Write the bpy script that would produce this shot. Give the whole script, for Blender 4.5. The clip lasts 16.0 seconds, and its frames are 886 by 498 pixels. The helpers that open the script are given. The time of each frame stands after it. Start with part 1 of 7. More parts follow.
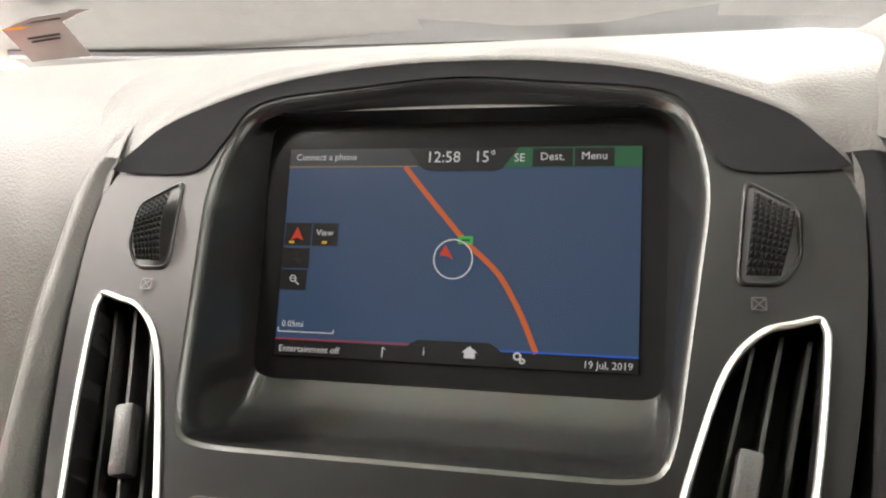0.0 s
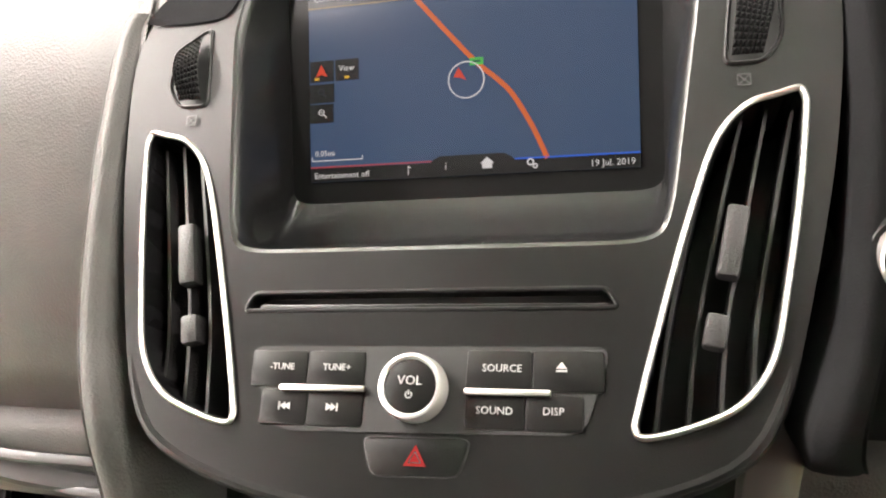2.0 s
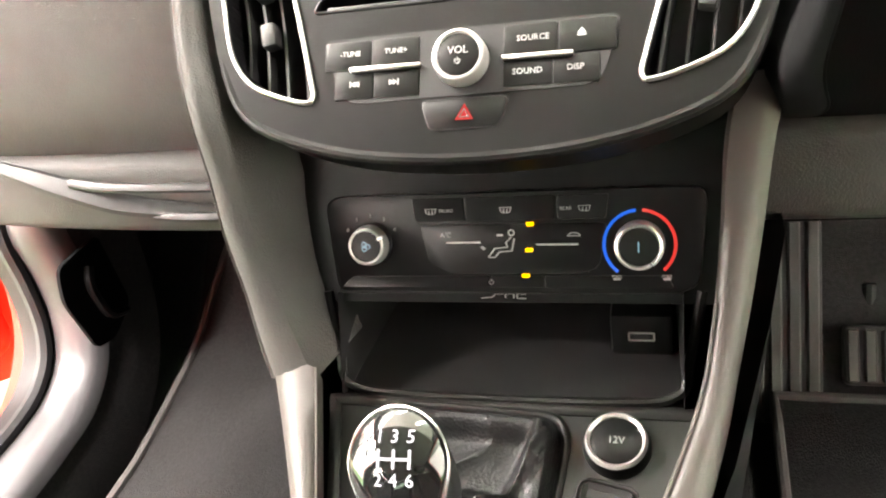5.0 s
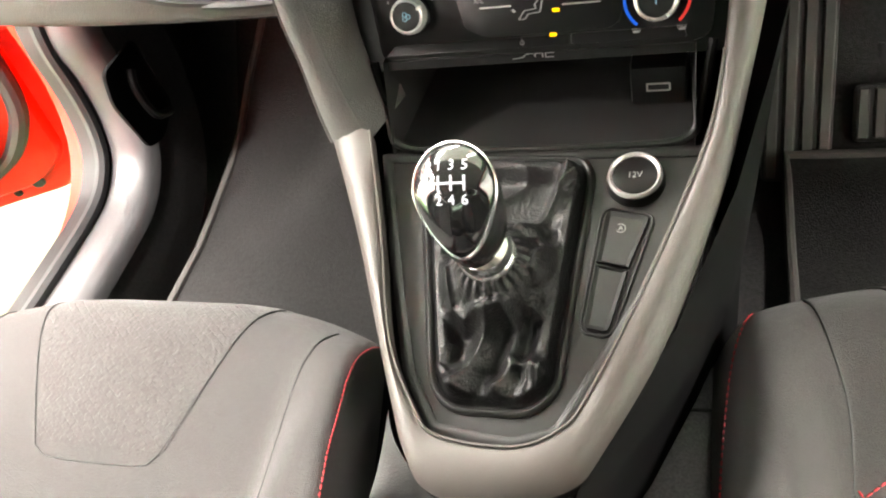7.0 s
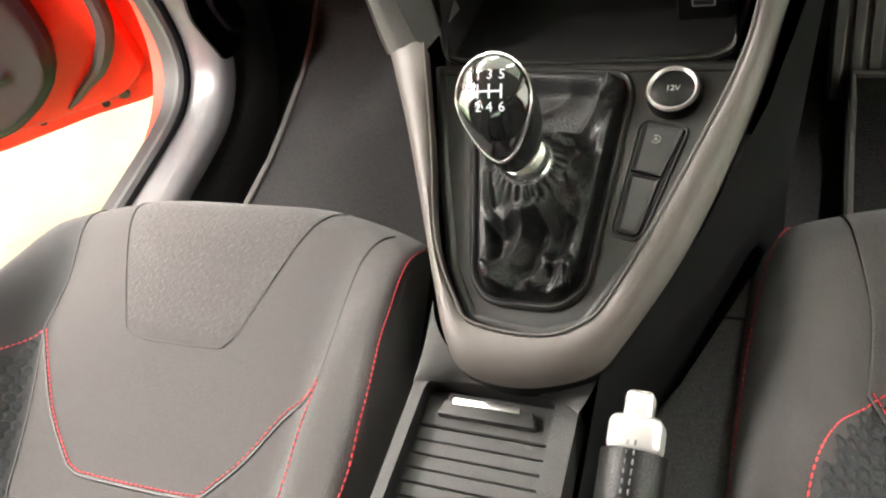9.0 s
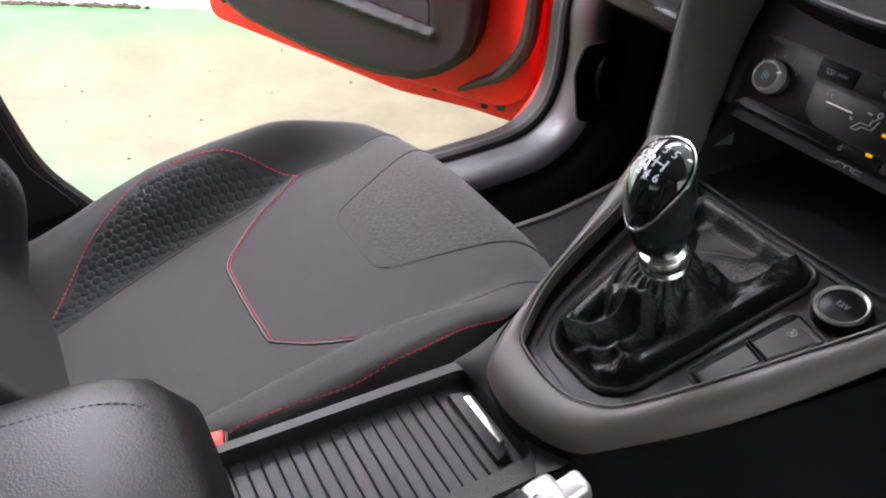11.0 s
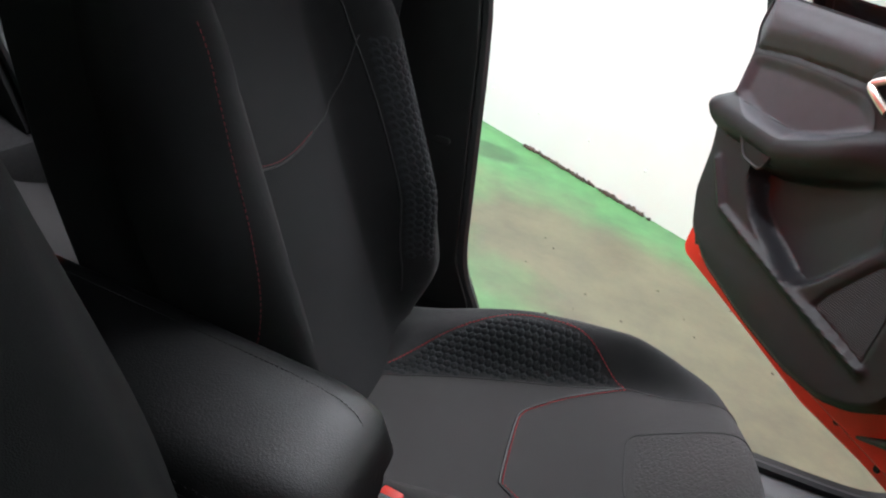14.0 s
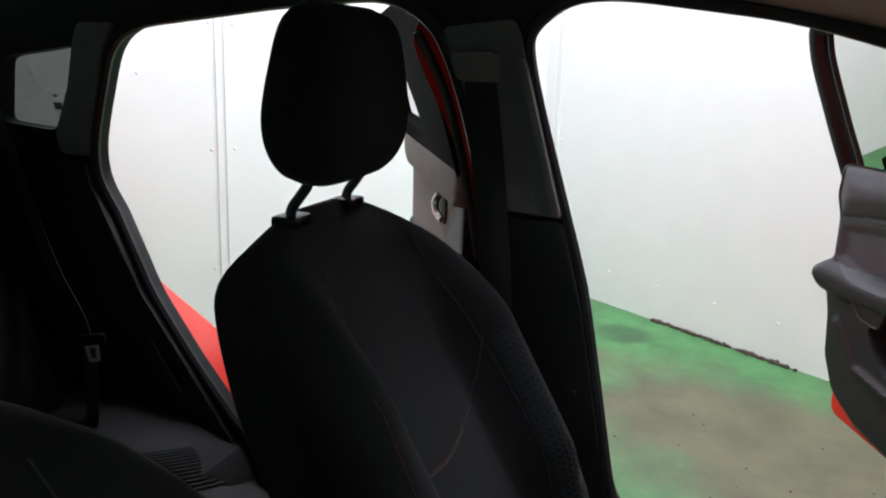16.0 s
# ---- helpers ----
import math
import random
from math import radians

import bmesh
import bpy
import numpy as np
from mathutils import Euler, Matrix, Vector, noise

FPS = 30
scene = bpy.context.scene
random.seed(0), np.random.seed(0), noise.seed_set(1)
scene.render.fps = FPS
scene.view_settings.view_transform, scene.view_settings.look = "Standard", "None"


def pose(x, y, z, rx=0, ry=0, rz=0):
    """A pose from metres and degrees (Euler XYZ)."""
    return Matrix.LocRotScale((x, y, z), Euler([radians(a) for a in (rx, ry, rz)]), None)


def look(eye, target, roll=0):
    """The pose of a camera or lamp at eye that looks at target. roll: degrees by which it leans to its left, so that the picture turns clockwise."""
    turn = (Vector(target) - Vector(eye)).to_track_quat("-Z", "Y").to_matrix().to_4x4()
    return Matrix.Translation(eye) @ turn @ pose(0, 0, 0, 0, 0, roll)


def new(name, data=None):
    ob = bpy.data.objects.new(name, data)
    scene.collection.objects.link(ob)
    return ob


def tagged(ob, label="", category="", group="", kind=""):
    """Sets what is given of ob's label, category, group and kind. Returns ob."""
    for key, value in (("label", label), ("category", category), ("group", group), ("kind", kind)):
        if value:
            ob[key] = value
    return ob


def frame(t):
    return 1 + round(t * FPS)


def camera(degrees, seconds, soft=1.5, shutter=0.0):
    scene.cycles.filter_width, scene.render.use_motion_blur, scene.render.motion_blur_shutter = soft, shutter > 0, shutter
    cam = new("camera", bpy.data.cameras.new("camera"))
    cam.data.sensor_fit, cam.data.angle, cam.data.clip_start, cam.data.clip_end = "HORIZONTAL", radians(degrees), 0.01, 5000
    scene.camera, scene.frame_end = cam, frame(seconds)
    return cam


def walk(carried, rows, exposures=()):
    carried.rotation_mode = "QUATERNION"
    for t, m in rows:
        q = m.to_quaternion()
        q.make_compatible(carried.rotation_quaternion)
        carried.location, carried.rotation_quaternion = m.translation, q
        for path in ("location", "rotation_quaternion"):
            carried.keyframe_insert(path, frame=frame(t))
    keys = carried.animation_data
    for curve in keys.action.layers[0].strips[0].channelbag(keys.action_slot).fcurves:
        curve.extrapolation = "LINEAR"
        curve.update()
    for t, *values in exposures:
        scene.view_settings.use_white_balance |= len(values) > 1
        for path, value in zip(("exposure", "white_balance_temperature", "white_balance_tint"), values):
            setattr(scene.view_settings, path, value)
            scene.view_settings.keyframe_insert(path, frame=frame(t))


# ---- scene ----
cam = camera(58.8, 16.0, 2.1)
METRES, EYE, TILT, LEAN, TURN = 1.0, 1.12, -20.0, 0.0, 0.0
PATH = [
    (0, (0.085, -0.334, 1.042), (-0.387, 1.543, 0.537), -2.5),
    (0.5, (0.082, -0.338, 1.04), (-0.376, 1.535, 0.511), -2.2),
    (1, (0.087, -0.348, 1.029), (-0.401, 1.51, 0.473), -2.6),
    (1.5, (0.093, -0.365, 1.018), (-0.41, 1.462, 0.376), -4.8),
    (2, (0.094, -0.383, 1.012), (-0.428, 1.403, 0.28), -7.5),
    (2.5, (0.098, -0.407, 0.998), (-0.465, 1.337, 0.198), -8.4),
    (3, (0.1, -0.424, 0.99), (-0.501, 1.285, 0.142), -9.7),
    (3.5, (0.1, -0.451, 0.987), (-0.445, 1.222, 0.035), -11.9),
    (6, (0.101, -0.518, 0.965), (-0.491, 0.993, -0.203), -11.8),
    (6.5, (0.101, -0.543, 0.973), (-0.511, 0.824, -0.352), -15.7),
    (7, (0.107, -0.559, 0.99), (-0.516, 0.714, -0.421), -18.3),
    (7.5, (0.114, -0.565, 0.997), (-0.541, 0.641, -0.459), -20.8),
    (8, (0.121, -0.574, 1.004), (-0.57, 0.595, -0.464), -22.4),
    (8.5, (0.129, -0.585, 1.009), (-0.583, 0.536, -0.486), -23.4),
    (8.7, (0.131, -0.589, 1.011), (-0.602, 0.506, -0.493), -24.3),
    (10.8, (0.27, -0.588, 0.96), (-1.086, 0.23, -0.261), -2.9),
    (11, (0.285, -0.591, 0.957), (-1.152, 0.199, -0.189), 0.5),
    (11.5, (0.294, -0.577, 0.945), (-1.298, 0.061, -0.083), 8.0),
    (12, (0.304, -0.575, 0.933), (-1.342, -0.031, -0.065), 12.8),
    (12.5, (0.304, -0.57, 0.922), (-1.378, -0.267, -0.117), 15.5),
    (13, (0.313, -0.537, 0.924), (-1.421, -0.398, -0.063), 19.5),
    (13.5, (0.36, -0.514, 0.951), (-1.431, -0.613, 0.066), 20.4),
    (14, (0.393, -0.51, 0.993), (-1.414, -0.75, 0.171), 18.4),
    (14.5, (0.427, -0.528, 1.046), (-1.386, -0.91, 0.294), 17.4),
    (15, (0.45, -0.529, 1.123), (-1.363, -1.07, 0.473), 12.5),
    (15.5, (0.482, -0.508, 1.173), (-1.334, -1.159, 0.645), 5.9),
    (16, (0.542, -0.488, 1.196), (-1.283, -1.158, 0.725), 2.2),
]
LAMP = 98.0
EXPOSURES = [(0.0, 0.95, 6800, 13), (1.5, 1.15, 6800, 15), (2.5, 1.55, 7000, 17), (3.5, 1.85, 7000, 17), (7.0, 1.65, 6900, 12), (8.5, 1.3, 6900, 11), (11.0, -0.1, 5950, 20), (11.5, -0.3, 5850, 20), (12.5, -0.4, 6250, 14), (13.0, -0.5, 6150, 13), (13.5, -0.98, 6000, 12), (14.5, -1.85, 5850, 13), (15.2, -2.2, 5850, 12), (16.0, -2.15, 5800, 12)]

walk(cam, [(t, look(eye, target, roll)) for t, eye, target, roll in PATH], EXPOSURES)

# ---- world and light ----
world = bpy.data.worlds.new("daylight")
scene.world = world
world.use_nodes = True
wn = world.node_tree.nodes
sky = wn.new("ShaderNodeTexSky")
sky.sky_type, sky.sun_disc = "NISHITA", False
sky.sun_elevation, sky.sun_rotation = radians(40), radians(0)
wn["Background"].inputs["Strength"].default_value = 0.12
world.node_tree.links.new(sky.outputs["Color"], wn["Background"].inputs["Color"])


def lamp(name, kind, energy, m, size=0.0, size_y=0.0, color=(1, 1, 1), angle=0.0):
    data = bpy.data.lights.new(name, kind)
    data.energy, data.color = energy, color
    if kind == "AREA":
        data.shape, data.size, data.size_y = "RECTANGLE", size, size_y
    else:
        data.angle = angle
    ob = new(name, data)
    ob.matrix_world = m
    return ob


lamp("sun", "SUN", 1.0, look((0, 8, 8), (0, 0, 0)), color=(1, 0.97, 0.93), angle=radians(20))


# ---- materials ----
def node_mat(name, base, rough=0.5, metal=0.0, vary=0.15, scale=40.0, bump=0.0, bump_scale=400.0, coat=0.0, sheen=0.0, spec=0.5, big=3.0):
    """A surface with variation at two scales and fine relief."""
    m = bpy.data.materials.new(name)
    m.use_nodes = True
    nt = m.node_tree
    b = nt.nodes["Principled BSDF"]
    b.inputs["Roughness"].default_value, b.inputs["Metallic"].default_value = rough, metal
    b.inputs["Coat Weight"].default_value, b.inputs["Sheen Weight"].default_value = coat, sheen
    b.inputs["Specular IOR Level"].default_value = spec
    b.inputs["Coat Roughness"].default_value = 0.05
    geo = nt.nodes.new("ShaderNodeNewGeometry")
    fine, wide = nt.nodes.new("ShaderNodeTexNoise"), nt.nodes.new("ShaderNodeTexNoise")
    fine.inputs["Scale"].default_value, wide.inputs["Scale"].default_value = scale, big
    fine.inputs["Detail"].default_value = 4
    add = nt.nodes.new("ShaderNodeMath")
    add.operation = "ADD"
    ramp = nt.nodes.new("ShaderNodeMapRange")
    ramp.inputs["From Min"].default_value, ramp.inputs["From Max"].default_value = 0.6, 1.4
    ramp.inputs["To Min"].default_value, ramp.inputs["To Max"].default_value = 1 - vary, 1 + vary
    mul = nt.nodes.new("ShaderNodeVectorMath")
    mul.operation = "SCALE"
    mul.inputs[0].default_value = base
    ln = nt.links.new
    for n in (fine, wide):
        ln(geo.outputs["Position"], n.inputs["Vector"])
    ln(fine.outputs["Fac"], add.inputs[0])
    ln(wide.outputs["Fac"], add.inputs[1])
    ln(add.outputs[0], ramp.inputs["Value"])
    ln(ramp.outputs[0], mul.inputs["Scale"])
    ln(mul.outputs[0], b.inputs["Base Color"])
    rr = nt.nodes.new("ShaderNodeMapRange")
    rr.inputs["From Min"].default_value, rr.inputs["From Max"].default_value = 0.3, 0.7
    rr.inputs["To Min"].default_value, rr.inputs["To Max"].default_value = max(rough - 0.06, 0), min(rough + 0.06, 1)
    ln(wide.outputs["Fac"], rr.inputs["Value"])
    ln(rr.outputs[0], b.inputs["Roughness"])
    if bump:
        v = nt.nodes.new("ShaderNodeTexVoronoi")
        v.inputs["Scale"].default_value = bump_scale
        bp = nt.nodes.new("ShaderNodeBump")
        bp.inputs["Strength"].default_value, bp.inputs["Distance"].default_value = bump, 0.0008
        ln(geo.outputs["Position"], v.inputs["Vector"])
        ln(v.outputs["Distance"], bp.inputs["Height"])
        ln(bp.outputs["Normal"], b.inputs["Normal"])
    return m


def glow_mat(name, color, strength):
    m = bpy.data.materials.new(name)
    m.use_nodes = True
    b = m.node_tree.nodes["Principled BSDF"]
    b.inputs["Base Color"].default_value = (0.006, 0.006, 0.006, 1)
    b.inputs["Specular IOR Level"].default_value = 0.25
    b.inputs["Roughness"].default_value = 0.12
    b.inputs["Emission Color"].default_value = (*color, 1)
    b.inputs["Emission Strength"].default_value = strength
    return m


def glass_mat(name, color, rough=0.0):
    m = bpy.data.materials.new(name)
    m.use_nodes = True
    nt = m.node_tree
    nt.nodes.remove(nt.nodes["Principled BSDF"])
    t, g, mix, fr = (nt.nodes.new(k) for k in ("ShaderNodeBsdfTransparent", "ShaderNodeBsdfGlossy", "ShaderNodeMixShader", "ShaderNodeFresnel"))
    t.inputs["Color"].default_value = (*color, 1)
    g.inputs["Roughness"].default_value = rough
    nt.links.new(fr.outputs[0], mix.inputs[0])
    nt.links.new(t.outputs[0], mix.inputs[1])
    nt.links.new(g.outputs[0], mix.inputs[2])
    nt.links.new(mix.outputs[0], nt.nodes["Material Output"].inputs["Surface"])
    return m


DASH = node_mat("grained_soft_dash", (0.044, 0.0425, 0.040), 0.6, bump=0.35, bump_scale=700, spec=0.22)
PLASTIC = node_mat("satin_black_plastic", (0.0045, 0.0044, 0.0043), 0.34, bump=0.08, bump_scale=1500, spec=0.2)
LOWER = node_mat("hard_black_plastic", (0.016, 0.0155, 0.0155), 0.5, bump=0.25, bump_scale=900, spec=0.32)
SATIN = node_mat("satin_grey_paint", (0.043, 0.0365, 0.0325), 0.52, metal=0.1, vary=0.1, bump=0.05, bump_scale=1800)
GLOSS = node_mat("piano_black", (0.012, 0.012, 0.012), 0.06, vary=0.3, coat=1.0)
BEZEL = node_mat("black_screen_bezel", (0.006, 0.006, 0.006), 0.12, spec=0.12)
DARK = node_mat("unlit_cavity_black", (0.010, 0.0098, 0.0098), 0.6, spec=0.3)
CHROME = node_mat("satin_chrome", (0.82, 0.8, 0.77), 0.32, metal=1.0, vary=0.05)
BRIGHT = node_mat("bright_chrome", (0.9, 0.9, 0.9), 0.24, metal=1.0, vary=0.03)
SEAT = node_mat("charcoal_woven_cloth", (0.034, 0.0315, 0.031), 0.9, bump=0.6, bump_scale=1100, vary=0.2, scale=300, sheen=0.12, spec=0.25)
BOLSTER = node_mat("dark_bolster_cloth", (0.021, 0.0205, 0.021), 0.88, bump=0.4, bump_scale=1300, sheen=0.08, spec=0.25)
SIDE = node_mat("black_side_cloth", (0.0108, 0.0108, 0.0114), 0.88, bump=0.4, bump_scale=1300, sheen=0.03, spec=0.22)
MESHCLOTH = node_mat("black_honeycomb_cloth", (0.011, 0.0125, 0.0145), 0.8, bump=0.5, bump_scale=500, sheen=0.05, spec=0.3)
RECESSED = node_mat("smooth_black_recess", (0.006, 0.006, 0.006), 0.24, bump=0.05, bump_scale=1500, spec=0.42)
LEATHER = node_mat("black_leather", (0.0045, 0.0045, 0.0048), 0.36, bump=0.22, bump_scale=650, spec=0.2)
CARPET = node_mat("black_carpet", (0.026, 0.0255, 0.026), 0.95, bump=1.0, bump_scale=700, vary=0.5, scale=200, sheen=0.08, spec=0.15)
# Also stands for shade under the hood and on the driver's lower dash.
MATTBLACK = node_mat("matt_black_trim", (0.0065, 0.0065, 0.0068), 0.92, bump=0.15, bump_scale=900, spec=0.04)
RUBBER = node_mat("black_rubber", (0.02, 0.02, 0.021), 0.5)
THREAD = node_mat("red_thread", (0.5, 0.03, 0.04), 0.7)
DARKTHREAD = node_mat("dark_red_thread", (0.2, 0.014, 0.02), 0.7)
PAINT = node_mat("bright_red_car_paint", (0.72, 0.028, 0.012), 0.4, vary=0.06, coat=0.08, spec=0.25)
GREYTRIM = node_mat("grey_pillar_cloth", (0.2, 0.195, 0.185), 0.8, bump=0.2, bump_scale=1400)
LINING = node_mat("grey_headlining", (0.3, 0.29, 0.27), 0.9, bump=0.3, bump_scale=1200)
WEAVE = node_mat("charcoal_patterned_weave", (0.036, 0.033, 0.0325), 0.9, bump=0.8, bump_scale=260, vary=0.25, scale=260, sheen=0.12, spec=0.25)


def basket(mat, rows):
    """Adds the relief of short woven bars, set on the slant, to a cloth."""
    nt = mat.node_tree
    bsdf = next(n for n in nt.nodes if n.type == "BSDF_PRINCIPLED")
    place, turn, bars, relief = (nt.nodes.new(k) for k in ("ShaderNodeTexCoord", "ShaderNodeMapping", "ShaderNodeTexBrick", "ShaderNodeBump"))
    turn.inputs["Rotation"].default_value = (0, 0, radians(38))
    bars.inputs["Scale"].default_value = rows
    bars.inputs["Mortar Size"].default_value = 0.05
    bars.inputs["Mortar Smooth"].default_value = 0.8
    bars.inputs["Brick Width"].default_value = 1.5
    bars.inputs["Row Height"].default_value = 0.55
    relief.inputs["Strength"].default_value = 0.5
    relief.inputs["Distance"].default_value = 0.0008
    nt.links.new(place.outputs["Object"], turn.inputs["Vector"])
    nt.links.new(turn.outputs["Vector"], bars.inputs["Vector"])
    relief.invert = True
    nt.links.new(bars.outputs["Fac"], relief.inputs["Height"])
    if bsdf.inputs["Normal"].links:
        nt.links.new(bsdf.inputs["Normal"].links[0].from_socket, relief.inputs["Normal"])
    nt.links.new(relief.outputs["Normal"], bsdf.inputs["Normal"])


basket(WEAVE, 88)
CEILING = node_mat("white_roof_sheet", (0.8, 0.8, 0.8), 0.6, vary=0.05)
WALL = node_mat("white_wall_panel", (0.82, 0.83, 0.82), 0.35, vary=0.03, scale=6, big=0.7)
WHITE = glow_mat("glowing_white_print", (0.9, 0.92, 0.95), 0.6)
PRINT = node_mat("pale_grey_print", (0.26, 0.26, 0.26), 0.5)
GLASS = glass_mat("green_tinted_glass", (0.78, 0.9, 0.84))
PRIVACY = glass_mat("dark_privacy_glass", (0.10, 0.115, 0.108))
SCUFF = node_mat("satin_grey_sill_plastic", (0.05, 0.049, 0.051), 0.36, bump=0.12, bump_scale=900, spec=0.4)
GAITER = node_mat("soft_grained_leather", (0.0045, 0.0045, 0.0047), 0.42, bump=0.5, bump_scale=520, spec=0.26)
PLATE_BLACK = node_mat("console_plate_plastic", (0.010, 0.0098, 0.0096), 0.42, bump=0.1, bump_scale=1400, spec=0.26)
FELT = node_mat("grey_speckled_felt", (0.10, 0.10, 0.10), 0.95, bump=0.8, bump_scale=900, vary=0.5, scale=500, spec=0.15)
BUCKLE = node_mat("red_buckle_plastic", (0.6, 0.025, 0.012), 0.45, spec=0.25)


SATIN_BLACK = node_mat("satin_black_control_plastic", (0.005, 0.005, 0.005), 0.3, spec=0.14)
GLOSSDARK = node_mat("dark_gloss_plastic", (0.018, 0.018, 0.019), 0.2)
SILVER = node_mat("satin_silver_trim", (0.55, 0.54, 0.53), 0.3, metal=0.7, vary=0.05)
STEEL = node_mat("dark_steel", (0.12, 0.12, 0.12), 0.35, metal=1.0)
LINING_DARK = node_mat("dark_grey_lining", (0.16, 0.155, 0.15), 0.85, bump=0.2, bump_scale=1400)
DOORTRIM = node_mat("black_door_moulding", (0.010, 0.010, 0.0125), 0.5, bump=0.25, bump_scale=900, spec=0.34)
DOORVINYL = node_mat("dark_grey_vinyl", (0.040, 0.040, 0.050), 0.5, bump=0.3, bump_scale=800)
PALEVINYL = node_mat("pale_grey_vinyl", (0.13, 0.13, 0.14), 0.45, bump=0.2, bump_scale=900)
WEBBING = node_mat("black_belt_webbing", (0.014, 0.014, 0.015), 0.7, bump=0.4, bump_scale=900)
MAT = node_mat("black_velour_mat", (0.0125, 0.012, 0.012), 0.95, bump=1.0, bump_scale=500, vary=0.6, scale=220, sheen=0.02, spec=0.08)
BINDING = node_mat("grey_edge_binding", (0.045, 0.041, 0.039), 0.8, bump=0.6, bump_scale=500)
INKDARK = node_mat("dark_ink", (0.010, 0.010, 0.010), 0.6)
INKGREY = node_mat("grey_thread", (0.10, 0.10, 0.10), 0.7)
PEDAL = node_mat("worn_grey_rubber", (0.05, 0.049, 0.047), 0.6, bump=0.3, bump_scale=700)
DIRT = node_mat("dark_dirt", (0.05, 0.035, 0.025), 0.9, vary=0.5)
CARD = node_mat("grey_card", (0.35, 0.32, 0.3), 0.6)
CARDYELLOW = node_mat("yellow_card", (0.75, 0.42, 0.03), 0.6)
CLEAR = glass_mat("clear_glass", (0.93, 0.96, 0.95))
UIB = 0.27
MAPBLUE = glow_mat("display_map_blue", (0.040, 0.088, 0.185), UIB)
UIWHITE = glow_mat("display_white", (0.85, 0.85, 0.85), UIB)
UIGREY = glow_mat("display_grey", (0.035, 0.04, 0.05), UIB)
UIBLACK = glow_mat("display_black", (0.006, 0.006, 0.007), UIB)
UIGREEN = glow_mat("display_green", (0.015, 0.15, 0.06), UIB)
UIORANGE = glow_mat("display_orange", (0.80, 0.16, 0.03), UIB)
UISIGN = glow_mat("display_sign_green", (0.06, 0.6, 0.08), UIB)
UIRED = glow_mat("display_red", (0.8, 0.06, 0.02), UIB)
UIPINK = glow_mat("display_pink", (0.45, 0.06, 0.09), UIB)
UIBLUE = glow_mat("display_blue", (0.01, 0.15, 0.85), UIB)
UIAMBER = glow_mat("display_amber_line", (0.4, 0.28, 0.1), UIB)
UIYELLOW = glow_mat("display_yellow", (0.9, 0.55, 0.04), UIB)
AMBER = glow_mat("amber_lamp", (1.0, 0.5, 0.0), 0.7)
HOTRED = glow_mat("lit_red", (0.8, 0.05, 0.04), UIB)
REDLAMP = glow_mat("red_print", (0.65, 0.03, 0.03), UIB)
COOL = glow_mat("pale_blue_print", (0.25, 0.5, 0.6), UIB)


# ---- mesh helpers ----
def thing(name, label, category, at=(0, 0, 0), group="", kind=""):
    ob = new(name)
    ob.empty_display_size = 0.02
    ob.location = at
    return tagged(ob, label, category, group, kind)


def part(name, bm, material, parent=None, label="", smooth=35.0):
    bmesh.ops.recalc_face_normals(bm, faces=bm.faces)
    me = bpy.data.meshes.new(name)
    bm.to_mesh(me)
    bm.free()
    me.materials.append(material)
    if smooth:
        me.polygons.foreach_set("use_smooth", [True] * len(me.polygons))
        me.set_sharp_from_angle(angle=radians(smooth))
    ob = new(name, me)
    if parent:
        ob.parent = parent
        ob.matrix_parent_inverse = Matrix.Translation(parent.location).inverted() if not parent.data else Matrix()
    if label:
        ob["label"] = label
    return ob


def frame_of(origin, x, y):
    x, y = Vector(x).normalized(), Vector(y).normalized()
    z = x.cross(y).normalized()
    y = z.cross(x)
    return Matrix.Translation(origin) @ Matrix((x, y, z)).transposed().to_4x4()


def curve(points, n=8, closed=False):
    """A smooth line through the points."""
    p = [Vector(q) for q in points]
    out, c = [], len(p)
    for i in range(c if closed else c - 1):
        a, b, d, e = (p[(i + k) % c] if closed else p[min(max(i + k, 0), c - 1)] for k in (-1, 0, 1, 2))
        for j in range(n):
            t = j / n
            out.append(0.5 * ((2 * b) + (d - a) * t + (2 * a - 5 * b + 4 * d - e) * t * t + (3 * b - a - 3 * d + e) * t**3))
    return out if closed else out + [p[-1]]


def rounded(points, r, n=4):
    """A closed outline with its corners rounded by up to r."""
    p, out = [Vector(q) for q in points], []
    for i, q in enumerate(p):
        a, b = p[i - 1] - q, p[(i + 1) % len(p)] - q
        ra, rb = min(r, a.length * 0.45), min(r, b.length * 0.45)
        s, e = q + a.normalized() * ra, q + b.normalized() * rb
        for j in range(n + 1):
            t = j / n
            out.append(s * (1 - t) ** 2 + q * 2 * t * (1 - t) + e * t * t)
    return out


def add_loft(bm, rows, closed=False, cap=False):
    vs = [[bm.verts.new(q) for q in row] for row in rows]
    for a, b in zip(vs, vs[1:]):
        k = len(a)
        for i in range(k if closed else k - 1):
            bm.faces.new((a[i], a[(i + 1) % k], b[(i + 1) % k], b[i]))
    if cap:
        bm.faces.new(vs[0][::-1])
        bm.faces.new(vs[-1])
    return bm


def loft(rows, closed=False, cap=False):
    return add_loft(bmesh.new(), rows, closed, cap)


